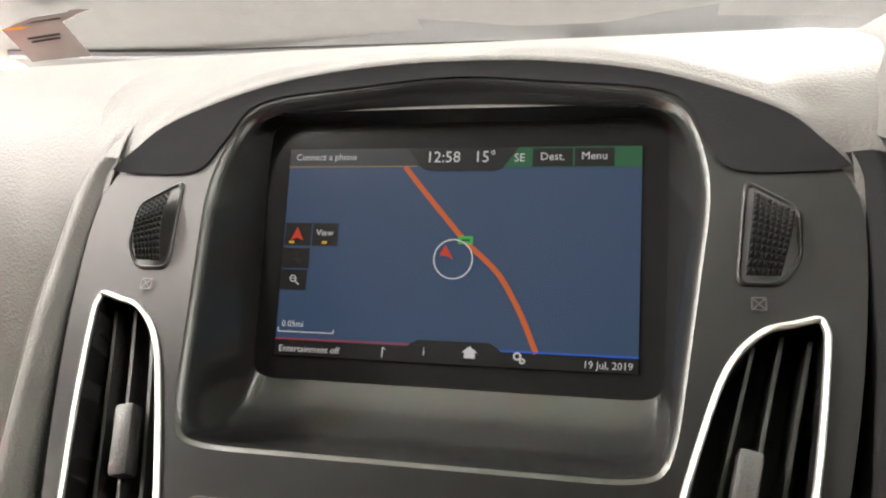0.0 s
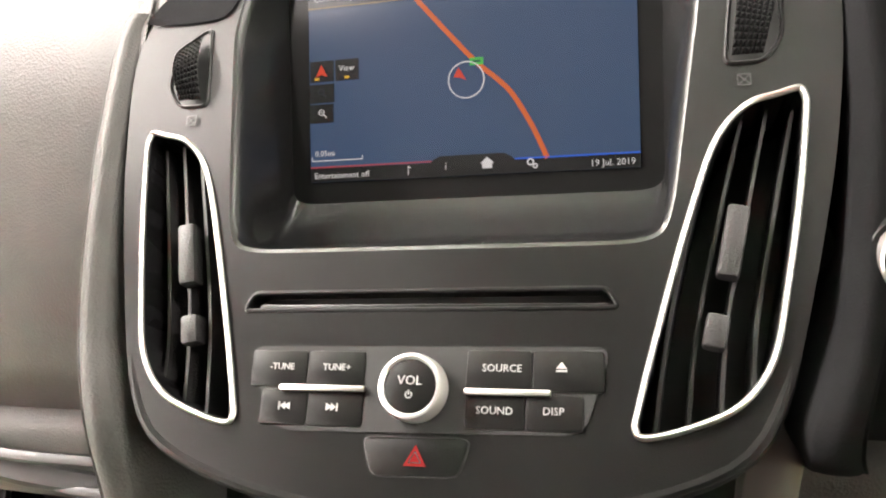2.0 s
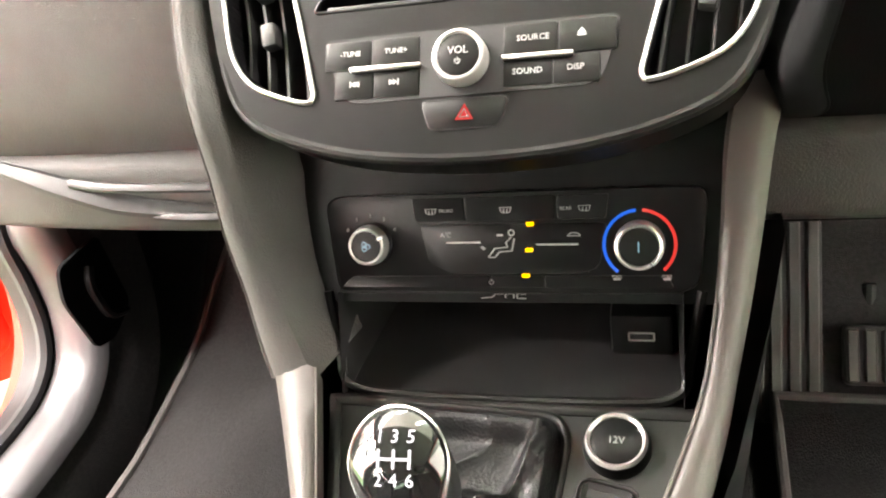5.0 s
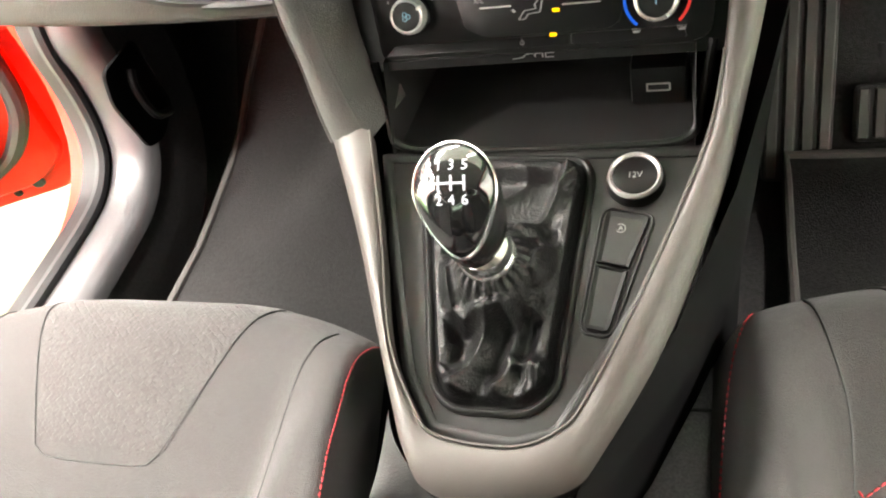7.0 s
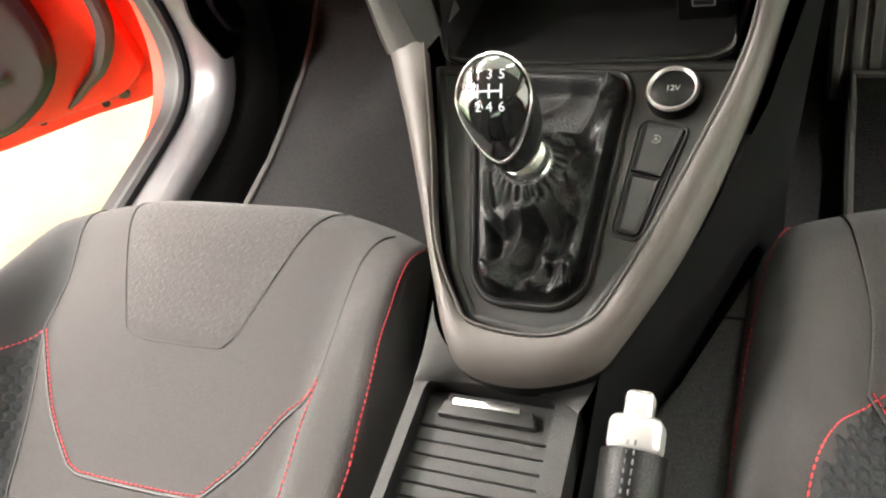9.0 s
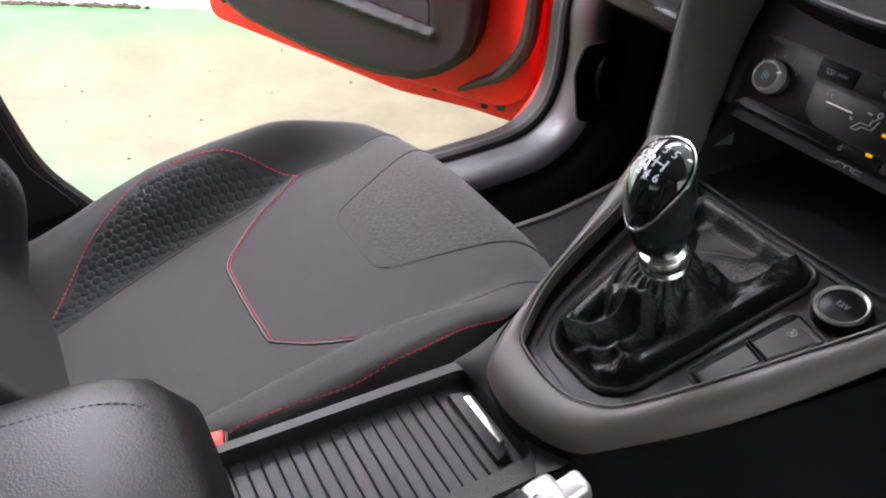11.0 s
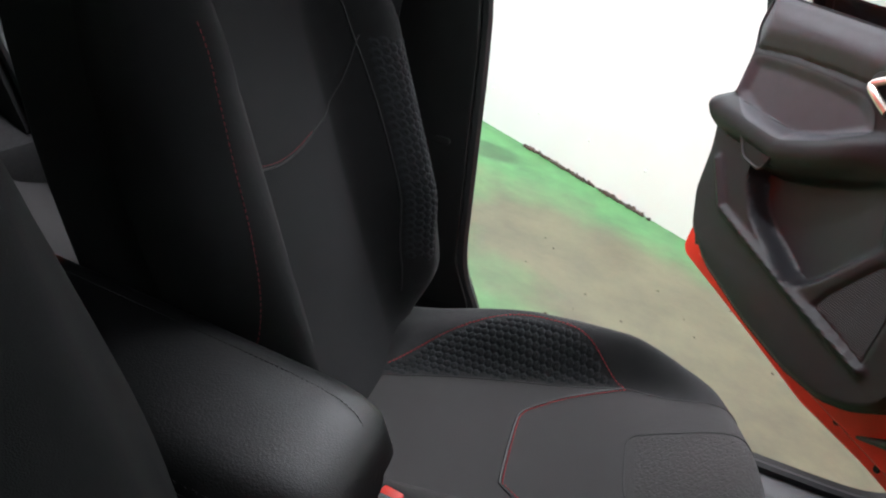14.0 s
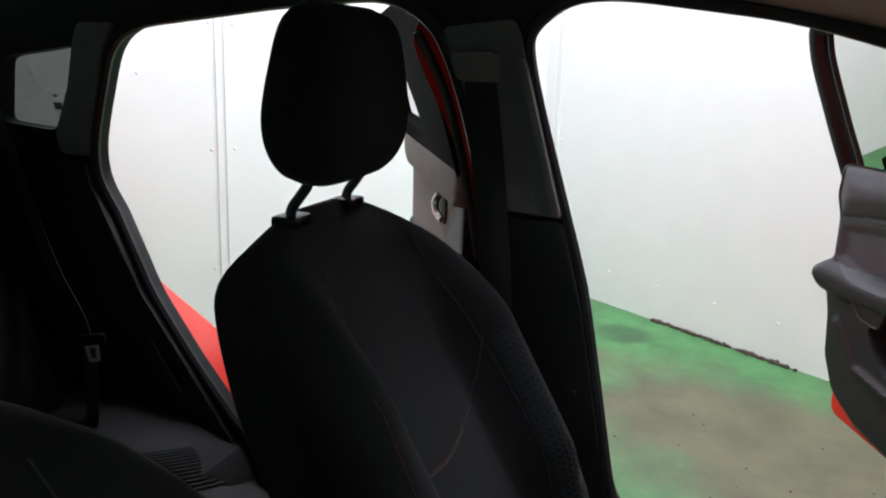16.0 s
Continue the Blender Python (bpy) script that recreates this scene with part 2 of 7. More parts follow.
def prism(outline, m, depth, bevel=0.0, seg=2):
    """An outline in m's plane, filled, of that depth towards +z, with the front edge rounded."""
    bm = bmesh.new()
    pts = [Vector((q[0], q[1], 0)) for q in outline]
    mid = sum(pts, Vector()) / len(pts)
    rows = [pts, [q + Vector((0, 0, depth - bevel)) for q in pts]]
    for k in range(1, seg + 1) if bevel else ():
        a = k / seg * math.pi / 2
        inset = bevel * (1 - math.cos(a))
        rows.append([q + (mid - q).normalized() * inset + Vector((0, 0, depth - bevel + bevel * math.sin(a))) for q in pts])
    add_loft(bm, [[m @ q for q in row] for row in rows], True, True)
    return bm


def ring(outer, inner, m, depth, bulge=0.0):
    """A frame between two outlines of the same count, with a rounded face."""
    rows = []
    for k in range(7):
        t = k / 6
        h = depth + bulge * math.sin(t * math.pi)
        rows.append([m @ Vector((o[0] + (i[0] - o[0]) * t, o[1] + (i[1] - o[1]) * t, h)) for o, i in zip(outer, inner)])
    back = [[m @ Vector((q[0], q[1], 0)) for q in o] for o in (inner, outer)]
    return loft(rows + back + [rows[0]], True)


def tube(path, r, sides=8, closed=False, flat=1.0):
    path = [Vector(q) for q in path]
    rows, up, k = [], None, len(path)
    for i, q in enumerate(path):
        d = (path[(i + 1) % k] - path[i - 1]) if closed else (path[min(i + 1, k - 1)] - path[max(i - 1, 0)])
        d.normalize()
        if up is None:
            up = d.orthogonal().normalized()
        up = (up - d * up.dot(d)).normalized()
        side = d.cross(up)
        rr = r(i / max(k - 1, 1)) if callable(r) else r
        rows.append([q + up * math.cos(a) * rr + side * math.sin(a) * rr * flat for a in (2 * math.pi * j / sides for j in range(sides))])
    if closed:
        return loft(rows + [rows[0]], True)
    return loft(rows, True, True)


def lathe(profile, m, sides=40):
    """A turned shape from (radius, height) pairs about m's z."""
    rows = [[m @ Vector((max(r, 1e-5) * math.cos(a), max(r, 1e-5) * math.sin(a), h)) for a in (2 * math.pi * j / sides for j in range(sides))] for r, h in profile]
    return loft(rows, True, True)


def block(x0, x1, y0, y1, z0, z1, r=0.005, seg=2, m=None):
    bm = bmesh.new()
    bmesh.ops.create_cube(bm, size=1)
    for v in bm.verts:
        v.co = Vector(((x0 + x1) / 2 + v.co.x * (x1 - x0), (y0 + y1) / 2 + v.co.y * (y1 - y0), (z0 + z1) / 2 + v.co.z * (z1 - z0)))
    if r:
        bmesh.ops.bevel(bm, geom=bm.edges[:], offset=r, segments=seg, profile=0.5, affect="EDGES")
    if m:
        bm.transform(m)
    return bm


def pierced(outer, holes, m, depth, shape=None):
    """A plate with holes, of that depth towards -z of m; shape bends its points."""
    bm = bmesh.new()
    edges = []
    for line in (outer, *holes):
        vs = [bm.verts.new((q[0], q[1], 0)) for q in line]
        edges += [bm.edges.new((vs[i], vs[(i + 1) % len(vs)])) for i in range(len(vs))]
    bmesh.ops.triangle_fill(bm, edges=edges, use_beauty=True)
    faces = bm.faces[:]
    got = bmesh.ops.extrude_face_region(bm, geom=faces)
    for v in got["geom"]:
        if isinstance(v, bmesh.types.BMVert):
            v.co.z -= depth
    if shape:
        for v in bm.verts:
            v.co = shape(v.co)
    bm.transform(m)
    return bm


def writing(text, size, m, material, parent, name="lettering", label="", depth=0.0002, align="CENTER"):
    """Raised print in the built-in font, as a mesh."""
    c = bpy.data.curves.new(name, "FONT")
    c.body, c.size, c.align_x, c.align_y, c.extrude, c.resolution_u = text, size, align, "CENTER", depth, 2
    tmp = bpy.data.objects.new("tmp", c)
    me = bpy.data.meshes.new_from_object(tmp)
    bpy.data.objects.remove(tmp)
    bpy.data.curves.remove(c)
    me.transform(m)
    me.materials.clear()
    me.materials.append(material)
    ob = new(name, me)
    ob.parent = parent
    ob.matrix_parent_inverse = Matrix.Translation(parent.location).inverted() if not parent.data else Matrix()
    if label:
        ob["label"] = label
    return ob


def smoothstep(a, b, x):
    t = min(max((x - a) / (b - a), 0), 1)
    return t * t * (3 - 2 * t)


def T(x, y, z):
    return Matrix.Translation((x, y, z))
# ---- the room ----
E1, E2 = Vector((0.54, 0.842, 0)), Vector((0.842, -0.54, 0))
CORNER = Vector((-3.69, -1.49, 0))
L1, L2, HIGH = 8.5, 6.0, 3.2


def room_floor():
    m = node_mat("painted_green_floor", (0.055, 0.17, 0.052), 0.42, vary=0.35, scale=9, big=1.5, bump=0.1, bump_scale=120)
    nt = m.node_tree
    ln = nt.links.new
    b = nt.nodes["Principled BSDF"]
    green = b.inputs["Base Color"].links[0].from_socket
    geo = nt.nodes.new("ShaderNodeNewGeometry")
    mapping = nt.nodes.new("ShaderNodeMapping")
    mapping.vector_type = "TEXTURE"
    mapping.inputs["Location"].default_value = (-1.72, 0.2, 0)
    mapping.inputs["Rotation"].default_value = (0, 0, math.atan2(0.842, 0.54))
    mapping.inputs["Scale"].default_value = (1.55, 0.62, 1)
    length = nt.nodes.new("ShaderNodeVectorMath")
    length.operation = "LENGTH"
    noise = nt.nodes.new("ShaderNodeTexNoise")
    noise.inputs["Scale"].default_value, noise.inputs["Detail"].default_value = 2.6, 6
    add = nt.nodes.new("ShaderNodeMath")
    add.operation = "MULTIPLY_ADD"
    add.inputs[1].default_value = 1.1
    rng = nt.nodes.new("ShaderNodeMapRange")
    rng.inputs["From Min"].default_value, rng.inputs["From Max"].default_value = 1.66, 1.22
    mix = nt.nodes.new("ShaderNodeMix")
    mix.data_type = "RGBA"
    mix.inputs["B"].default_value = (0.088, 0.085, 0.046, 1)
    ln(geo.outputs["Position"], mapping.inputs["Vector"])
    ln(mapping.outputs[0], length.inputs[0])
    ln(geo.outputs["Position"], noise.inputs["Vector"])
    ln(noise.outputs["Fac"], add.inputs[0])
    ln(length.outputs["Value"], add.inputs[2])
    ln(add.outputs[0], rng.inputs["Value"])
    ln(rng.outputs[0], mix.inputs["Factor"])
    ln(green, mix.inputs["A"])
    # oil stain by the wall
    dist = nt.nodes.new("ShaderNodeVectorMath")
    dist.operation = "DISTANCE"
    dist.inputs[1].default_value = (-2.96, -0.885, 0)
    spot = nt.nodes.new("ShaderNodeMapRange")
    spot.inputs["From Min"].default_value, spot.inputs["From Max"].default_value = 0.10, 0.15
    spot.inputs["To Min"].default_value, spot.inputs["To Max"].default_value = 0.55, 1.0
    scale = nt.nodes.new("ShaderNodeVectorMath")
    scale.operation = "SCALE"
    ln(geo.outputs["Position"], dist.inputs[0])
    ln(dist.outputs["Value"], spot.inputs["Value"])
    ln(mix.outputs["Result"], scale.inputs[0])
    # scuffs and dust over paint and bare patch alike
    scuff = nt.nodes.new("ShaderNodeTexNoise")
    scuff.inputs["Scale"].default_value, scuff.inputs["Detail"].default_value, scuff.inputs["Roughness"].default_value = 5.0, 10, 0.68
    worn = nt.nodes.new("ShaderNodeMapRange")
    worn.inputs["From Min"].default_value, worn.inputs["From Max"].default_value = 0.32, 0.68
    worn.inputs["To Min"].default_value, worn.inputs["To Max"].default_value = 0.68, 1.25
    both = nt.nodes.new("ShaderNodeMath")
    both.operation = "MULTIPLY"
    ln(geo.outputs["Position"], scuff.inputs["Vector"])
    ln(scuff.outputs["Fac"], worn.inputs["Value"])
    ln(worn.outputs[0], both.inputs[0])
    ln(spot.outputs[0], both.inputs[1])
    ln(both.outputs[0], scale.inputs["Scale"])
    ln(scale.outputs[0], b.inputs["Base Color"])
    bm = bmesh.new()
    c = [CORNER - E1 * 0.3 - E2 * 0.3, CORNER + E1 * (L1 + 0.3) - E2 * 0.3, CORNER + E1 * (L1 + 0.3) + E2 * (L2 + 0.3), CORNER - E1 * 0.3 + E2 * (L2 + 0.3)]
    add_loft(bm, [c, [q - Vector((0, 0, 0.2)) for q in c]], True, True)
    tagged(part("floor", bm, m, smooth=0), "worn green painted floor with a bare beige patch", "floor", kind="structure")


def room_wall(name, a, b, inward):
    bm = bmesh.new()
    out = [a, b, b - inward * 0.12, a - inward * 0.12]
    add_loft(bm, [out, [q + Vector((0, 0, HIGH)) for q in out]], True, True)
    return tagged(part(name, bm, WALL, smooth=0), "glossy white wall of riveted sheet panels", "wall", kind="structure")


room_floor()
room_wall("wall_west", CORNER, CORNER + E1 * L1, E2)
room_wall("wall_south", CORNER + E2 * L2, CORNER, E1)
room_wall("wall_east", CORNER + E2 * L2 + E1 * L1, CORNER + E2 * L2, -E2)
room_wall("wall_north", CORNER + E1 * L1, CORNER + E1 * L1 + E2 * L2, -E1)
# Out of view; kept white to bounce light down through the windscreen.
ceil_bm = bmesh.new()
add_loft(ceil_bm, [[CORNER + E1 * a + E2 * b + Vector((0, 0, h)) for a, b in ((0, 0), (L1, 0), (L1, L2), (0, L2))] for h in (HIGH, HIGH + 0.1)], True, True)
tagged(part("ceiling", ceil_bm, CEILING, smooth=0), "plain white sheet ceiling", "ceiling", kind="structure")
# Unseen area lights, added and weighted by eye to light car and walls.
for a, b, gain in ((7.8, 0.8, 2.8), (7.8, 2.6, 2.4), (6.4, 4.4, 0.5), (4.6, 0.6, 1.0), (4.6, 2.6, 0.25), (2.6, 0.4, 0.9), (1.8, 0.35, 1.8), (0.9, 0.5, 1.6), (1.0, 2.2, 2.6), (4.0, 4.6, 0.9)):
    c = CORNER + E1 * a + E2 * b + Vector((0, 0, HIGH - 0.06))
    lamp("ceiling_lamp", "AREA", LAMP * gain, frame_of(c, E1, -E2), 1.5, 0.25, (1, 0.98, 0.95))

# ---- the car's shell ----
SIDE_M = frame_of((-0.70, 0, 0), (0, 1, 0), (0, 0, 1))
FRONT_OPEN = rounded([(-0.786, 1.207), (-0.782, 1.242), (-0.728, 1.284), (-0.656, 1.290), (-0.443, 1.266), (-0.331, 1.238), (0.0, 1.14), (0.30, 0.99), (0.29, 0.85), (0.20, 0.66), (0.165, 0.57), (0.167, 0.50), (0.160, 0.44), (0.140, 0.395), (0.100, 0.366), (0.05, 0.356), (-0.10, 0.350), (-0.535, 0.343), (-0.577, 0.414), (-0.623, 0.478), (-0.687, 0.793), (-0.727, 0.956), (-0.769, 1.123)], 0.05, 4)
REAR_OPEN = rounded([(-0.996, 1.286), (-1.18, 1.272), (-1.48, 1.236), (-1.548, 1.200), (-1.639, 1.04), (-1.664, 0.98), (-1.668, 0.92), (-1.582, 0.717), (-1.478, 0.575), (-1.368, 0.447), (-1.24, 0.36), (-0.845, 0.335), (-0.850, 0.60), (-0.860, 0.835), (-0.870, 1.044), (-0.892, 1.158), (-0.924, 1.247)], 0.05, 4)
QUARTER = rounded([(-1.633, 1.195), (-1.675, 1.12), (-1.74, 1.03), (-1.885, 1.04), (-1.824, 1.168)], 0.02, 4)
REAR_GLASS = rounded([(-0.996, 1.278), (-1.18, 1.263), (-1.48, 1.227), (-1.54, 1.193), (-1.63, 1.04), (-1.64, 0.95), (-0.90, 0.94), (-0.92, 1.158)], 0.03, 4)


def lean(v):
    """The side leans in above the waist."""
    z = v.copy()
    z.z += max(v.y - 0.85, 0) * 0.3
    return z


def grow(line, up, down):
    """An opening widened above and, by less, at its foot."""
    cy = sum(q[0] for q in line) / len(line)
    out = []
    for i, q in enumerate(line):
        e = (Vector((line[(i + 1) % len(line)][0], line[(i + 1) % len(line)][1])) - Vector((line[i - 1][0], line[i - 1][1]))).normalized()
        d = up if q[1] > 0.8 else down + (up - down) * smoothstep(0.55, 0.8, q[1])
        n = Vector((-e.y, e.x))
        if n.dot(Vector((q[0] - cy, q[1] - 0.8))) < 0:
            n = -n
        out.append((q[0] + n.x * d, q[1] + n.y * d))
    return out


def flange(y, z):
    """How far the painted flange reaches back from the rear opening's front edge."""
    return (0.055 * smoothstep(0.45, 0.6, z) + 0.035 * smoothstep(0.88, 0.98, z) + 0.030 * smoothstep(1.0, 1.2, z) - 0.055 * smoothstep(1.21, 1.29, z)) * smoothstep(-1.05, -0.90, y)


def sill_cover(car):
    """The plastic that runs along the sill inside the seal and turns up in front of the door opening."""
    path = curve([(-0.60, 0.336, 0), (-0.3, 0.342, 0), (-0.1, 0.347, 0), (0.04, 0.352, 0), (0.098, 0.361, 0), (0.142, 0.390, 0), (0.165, 0.44, 0), (0.172, 0.50, 0), (0.170, 0.57, 0), (0.200, 0.65, 0)], 6)
    hard, soft = [], []
    for i, q in enumerate(path):
        e = (path[min(i + 1, len(path) - 1)] - path[max(i - 1, 0)]).normalized()
        n = Vector((e.y, -e.x))

        def at(x, off):
            return Vector((x, q.x + n.x * off, q.y + n.y * off))

        hard.append([at(x, off) for x, off in ((-0.714, 0.010), (-0.700, 0.001), (-0.680, 0.000), (-0.660, 0.003), (-0.643, 0.008), (-0.634, 0.016), (-0.630, 0.030))])
        soft.append([at(x, off) for x, off in ((-0.636, 0.016), (-0.630, 0.040), (-0.622, 0.075), (-0.616, 0.12))])
    part("sill_trim", loft(hard), SCUFF, car, "satin grey plastic sill cover")
    part("sill_carpet", loft(soft), CARPET, car, "black felt below the sill cover")


def car_shell():
    car = thing("car_shell", "bright red hatchback body with black inner trim, doors open", "car", (0, -0.5, 0))
    outline = [(1.0, 0.25), (1.0, 0.95), (0.45, 1.02), (0.1, 1.19), (-0.3, 1.33), (-0.7, 1.37), (-1.6, 1.33), (-2.2, 1.25), (-2.6, 0.95), (-2.6, 0.3), (-1.5, 0.25)]
    for sgn in (1, -1):
        flip = Matrix.Diagonal((sgn, 1, 1, 1))
        doors = (FRONT_OPEN, REAR_OPEN if sgn > 0 else REAR_GLASS)
        holes = [*doors, QUARTER]
        # the painted flange stands back behind the pillar trim of the rear opening
        part("inner_trim", pierced(outline, holes, flip @ SIDE_M, 0.035, lean), LOWER, car, "black moulded side trim")
        wide = [grow(doors[0], 0.035, 0.085), [(y - 0.13 * smoothstep(-1.2, -1.5, y) * smoothstep(0.5, 0.85, z) - 0.42 * smoothstep(-1.42, -1.60, y) * smoothstep(0.985, 1.03, z) - flange(y, z), z) for y, z in grow(doors[1], 0.05, 0.0)]] if sgn > 0 else [grow(doors[0], 0.035, 0.035), *holes[1:]]
        part("outer_panel", pierced(outline, wide, flip @ SIDE_M @ T(0, 0, -0.036), 0.10, lean), PAINT, car, "glossy red painted side panel")
        for hole in doors:
            pts = [flip @ SIDE_M @ lean(Vector((q[0], q[1], 0.0))) for q in hole]
            part("door_seal", tube(pts, 0.010, 8, True), RUBBER, car, "black rubber door seal")
            if hole is REAR_GLASS:
                bm = bmesh.new()
                bm.faces.new([bm.verts.new(flip @ SIDE_M @ lean(Vector((q[0], q[1], -0.03)))) for q in hole])
                part("side_glass", bm, GLASS, car, "tinted closed side window", 0)
        pts = [flip @ SIDE_M @ lean(Vector((q[0], q[1], -0.02))) for q in QUARTER]
        bm = bmesh.new()
        bm.faces.new([bm.verts.new(q) for q in pts])
        glass = part("quarter_glass", bm, PRIVACY, car, "small dark tinted quarter window", 0)
        bm = bmesh.new()
        spot = [(-1.735, 1.078, 0.020, 0.014), (-1.722, 1.060, 0.010, 0.010), (-1.735, 1.098, 0.012, 0.004)]
        for y, z, w, h in spot:
            q = [flip @ SIDE_M @ lean(Vector((a, b, c))) for c in (-0.018, -0.0175) for a, b in ((y - w / 2, z - h / 2), (y + w / 2, z - h / 2), (y + w / 2, z + h / 2), (y - w / 2, z + h / 2))]
            add_loft(bm, [q[:4], q[4:]], True, True)
        part("glass_print", bm, PRINT, glass, "pale printed maker marks", 0)
    rib = [SIDE_M @ lean(Vector((y, z, -0.033))) for y, z, _ in curve([(-0.890, 0.86, 0), (-0.900, 0.97, 0), (-0.914, 1.07, 0), (-0.936, 1.16, 0), (-0.970, 1.235, 0)], 6)]
    part("flange_seal", tube(rib, 0.0075, 8), RUBBER, car, "black rubber pillar seal")
    # headlining, an arched sheet
    rows = []
    for y in [-0.26, -0.36, -0.5, -0.8, -1.4, -1.9, -2.4]:
        z = 1.31 - 0.08 * ((y + 0.95) / 0.69) ** 2 if y > -0.95 else 1.31 - 0.02 * ((y + 0.95) / 1.0) ** 2
        rows.append([Vector((x * 0.62, y, z + 0.035 * (1 - x * x))) for x in [i / 8 - 1 for i in range(17)]])
    bm = loft(rows)
    got = bmesh.ops.extrude_face_region(bm, geom=bm.faces[:])
    for v in got["geom"]:
        if isinstance(v, bmesh.types.BMVert):
            v.co.z += 0.04
    part("headlining", bm, LINING, car, "grey cloth headlining")
    part("cowl", block(-0.72, 0.72, 0.585, 1.05, 0.80, 1.008, 0.02, 3), LOWER, car, "black cowl below the windscreen")
    # unseen tailgate with a small window, added to keep light out from behind
    gate = [(-0.66, 0.3), (0.66, 0.3), (0.66, 1.0), (0.58, 1.3), (-0.58, 1.3), (-0.66, 1.0)]
    gm = frame_of((0, -2.45, 0), (-1, 0, 0), (0, 0, 1))
    hatch = rounded([(-0.5, 1.02), (0.5, 1.02), (0.45, 1.22), (-0.45, 1.22)], 0.04, 4)
    part("tailgate_trim", pierced(gate, [hatch], gm, 0.06), LOWER, car, "unseen black tailgate panel that keeps light out")
    part("tailgate_glass", prism(hatch, gm @ T(0, 0, -0.03), 0.004), GLASS, car, "unseen small tinted tailgate window", 0)
    # floor pan with the toe board
    prof = [(-2.6, 0.50), (-1.45, 0.45), (-1.25, 0.24), (-0.4, 0.22), (0.1, 0.235), (0.28, 0.27), (0.46, 0.46), (0.55, 0.7), (0.55, 1.0)]
    pts = [q for q in curve([(0, y, z) for y, z in prof], 5)]
    bm = loft([[Vector((x, q.y, q.z)) for q in pts] for x in (-0.70, -0.5, -0.3, 0, 0.3, 0.5, 0.70)])
    got = bmesh.ops.extrude_face_region(bm, geom=bm.faces[:])
    for v in got["geom"]:
        if isinstance(v, bmesh.types.BMVert):
            v.co.z -= 0.02
    part("floor_carpet", bm, CARPET, car, "black felt floor carpet")
    part("sill_trim", block(0.665, 0.76, -0.60, 0.33, 0.2, 0.345, 0.02, 3), LOWER, car, "black plastic sill cover")
    sill_cover(car)
    return car


car_shell()

# ---- dashboard ----
FASCIA = frame_of((0, -0.03, 0.942), (1, 0, 0), (0, 0.657, 0.755))
SCREEN = frame_of((0, 0.0215, 0.944), (1, 0, 0), (0, 0.4, 0.917))


def inset(line, d):
    """A closed outline moved inwards by d."""
    pts = [Vector((q[0], q[1])) for q in line]
    turn = 1 if sum(pts[i - 1].x * pts[i].y - pts[i].x * pts[i - 1].y for i in range(len(pts))) < 0 else -1
    out = []
    for i, q in enumerate(pts):
        e = (pts[(i + 1) % len(pts)] - pts[i - 1]).normalized()
        out.append(q + Vector((e.y, -e.x)) * d * turn)
    return out


VENT_OUT = curve([(0.131, -0.0120), (0.144, -0.0075), (0.1525, -0.0055), (0.1555, -0.0095), (0.1555, -0.019), (0.1505, -0.055), (0.143, -0.095), (0.1365, -0.121), (0.124, -0.138), (0.106, -0.147), (0.0885, -0.1515), (0.0838, -0.1475), (0.0850, -0.139), (0.0935, -0.106), (0.1065, -0.060), (0.1180, -0.0275)], 5, True)
VENT_IN = inset(VENT_OUT, 0.0023)
RECESS = rounded([(0.092, -0.073), (0.101, -0.064), (0.117, 0.055), (0.105, 0.098), (0.0, 0.112), (-0.105, 0.098), (-0.117, 0.055), (-0.101, -0.064), (-0.092, -0.073)], 0.02, 5)
HALF_PLATE = [(0.054, -0.1825), (0.094, -0.1735), (0.126, -0.160), (0.1400, -0.138), (0.152, -0.093), (0.165, -0.035), (0.172, 0.02), (0.172, 0.05), (0.150, 0.085), (0.09, 0.112)]
PLATE = rounded([(0.0, -0.186)] + HALF_PLATE + [(0, 0.122)] + [(-x, y) for x, y in HALF_PLATE[::-1]], 0.03, 3)


SLOT = rounded([(-0.087, -0.1003), (-0.083, -0.0920), (0.075, -0.0912), (0.0795, -0.0995)], 0.003, 3)


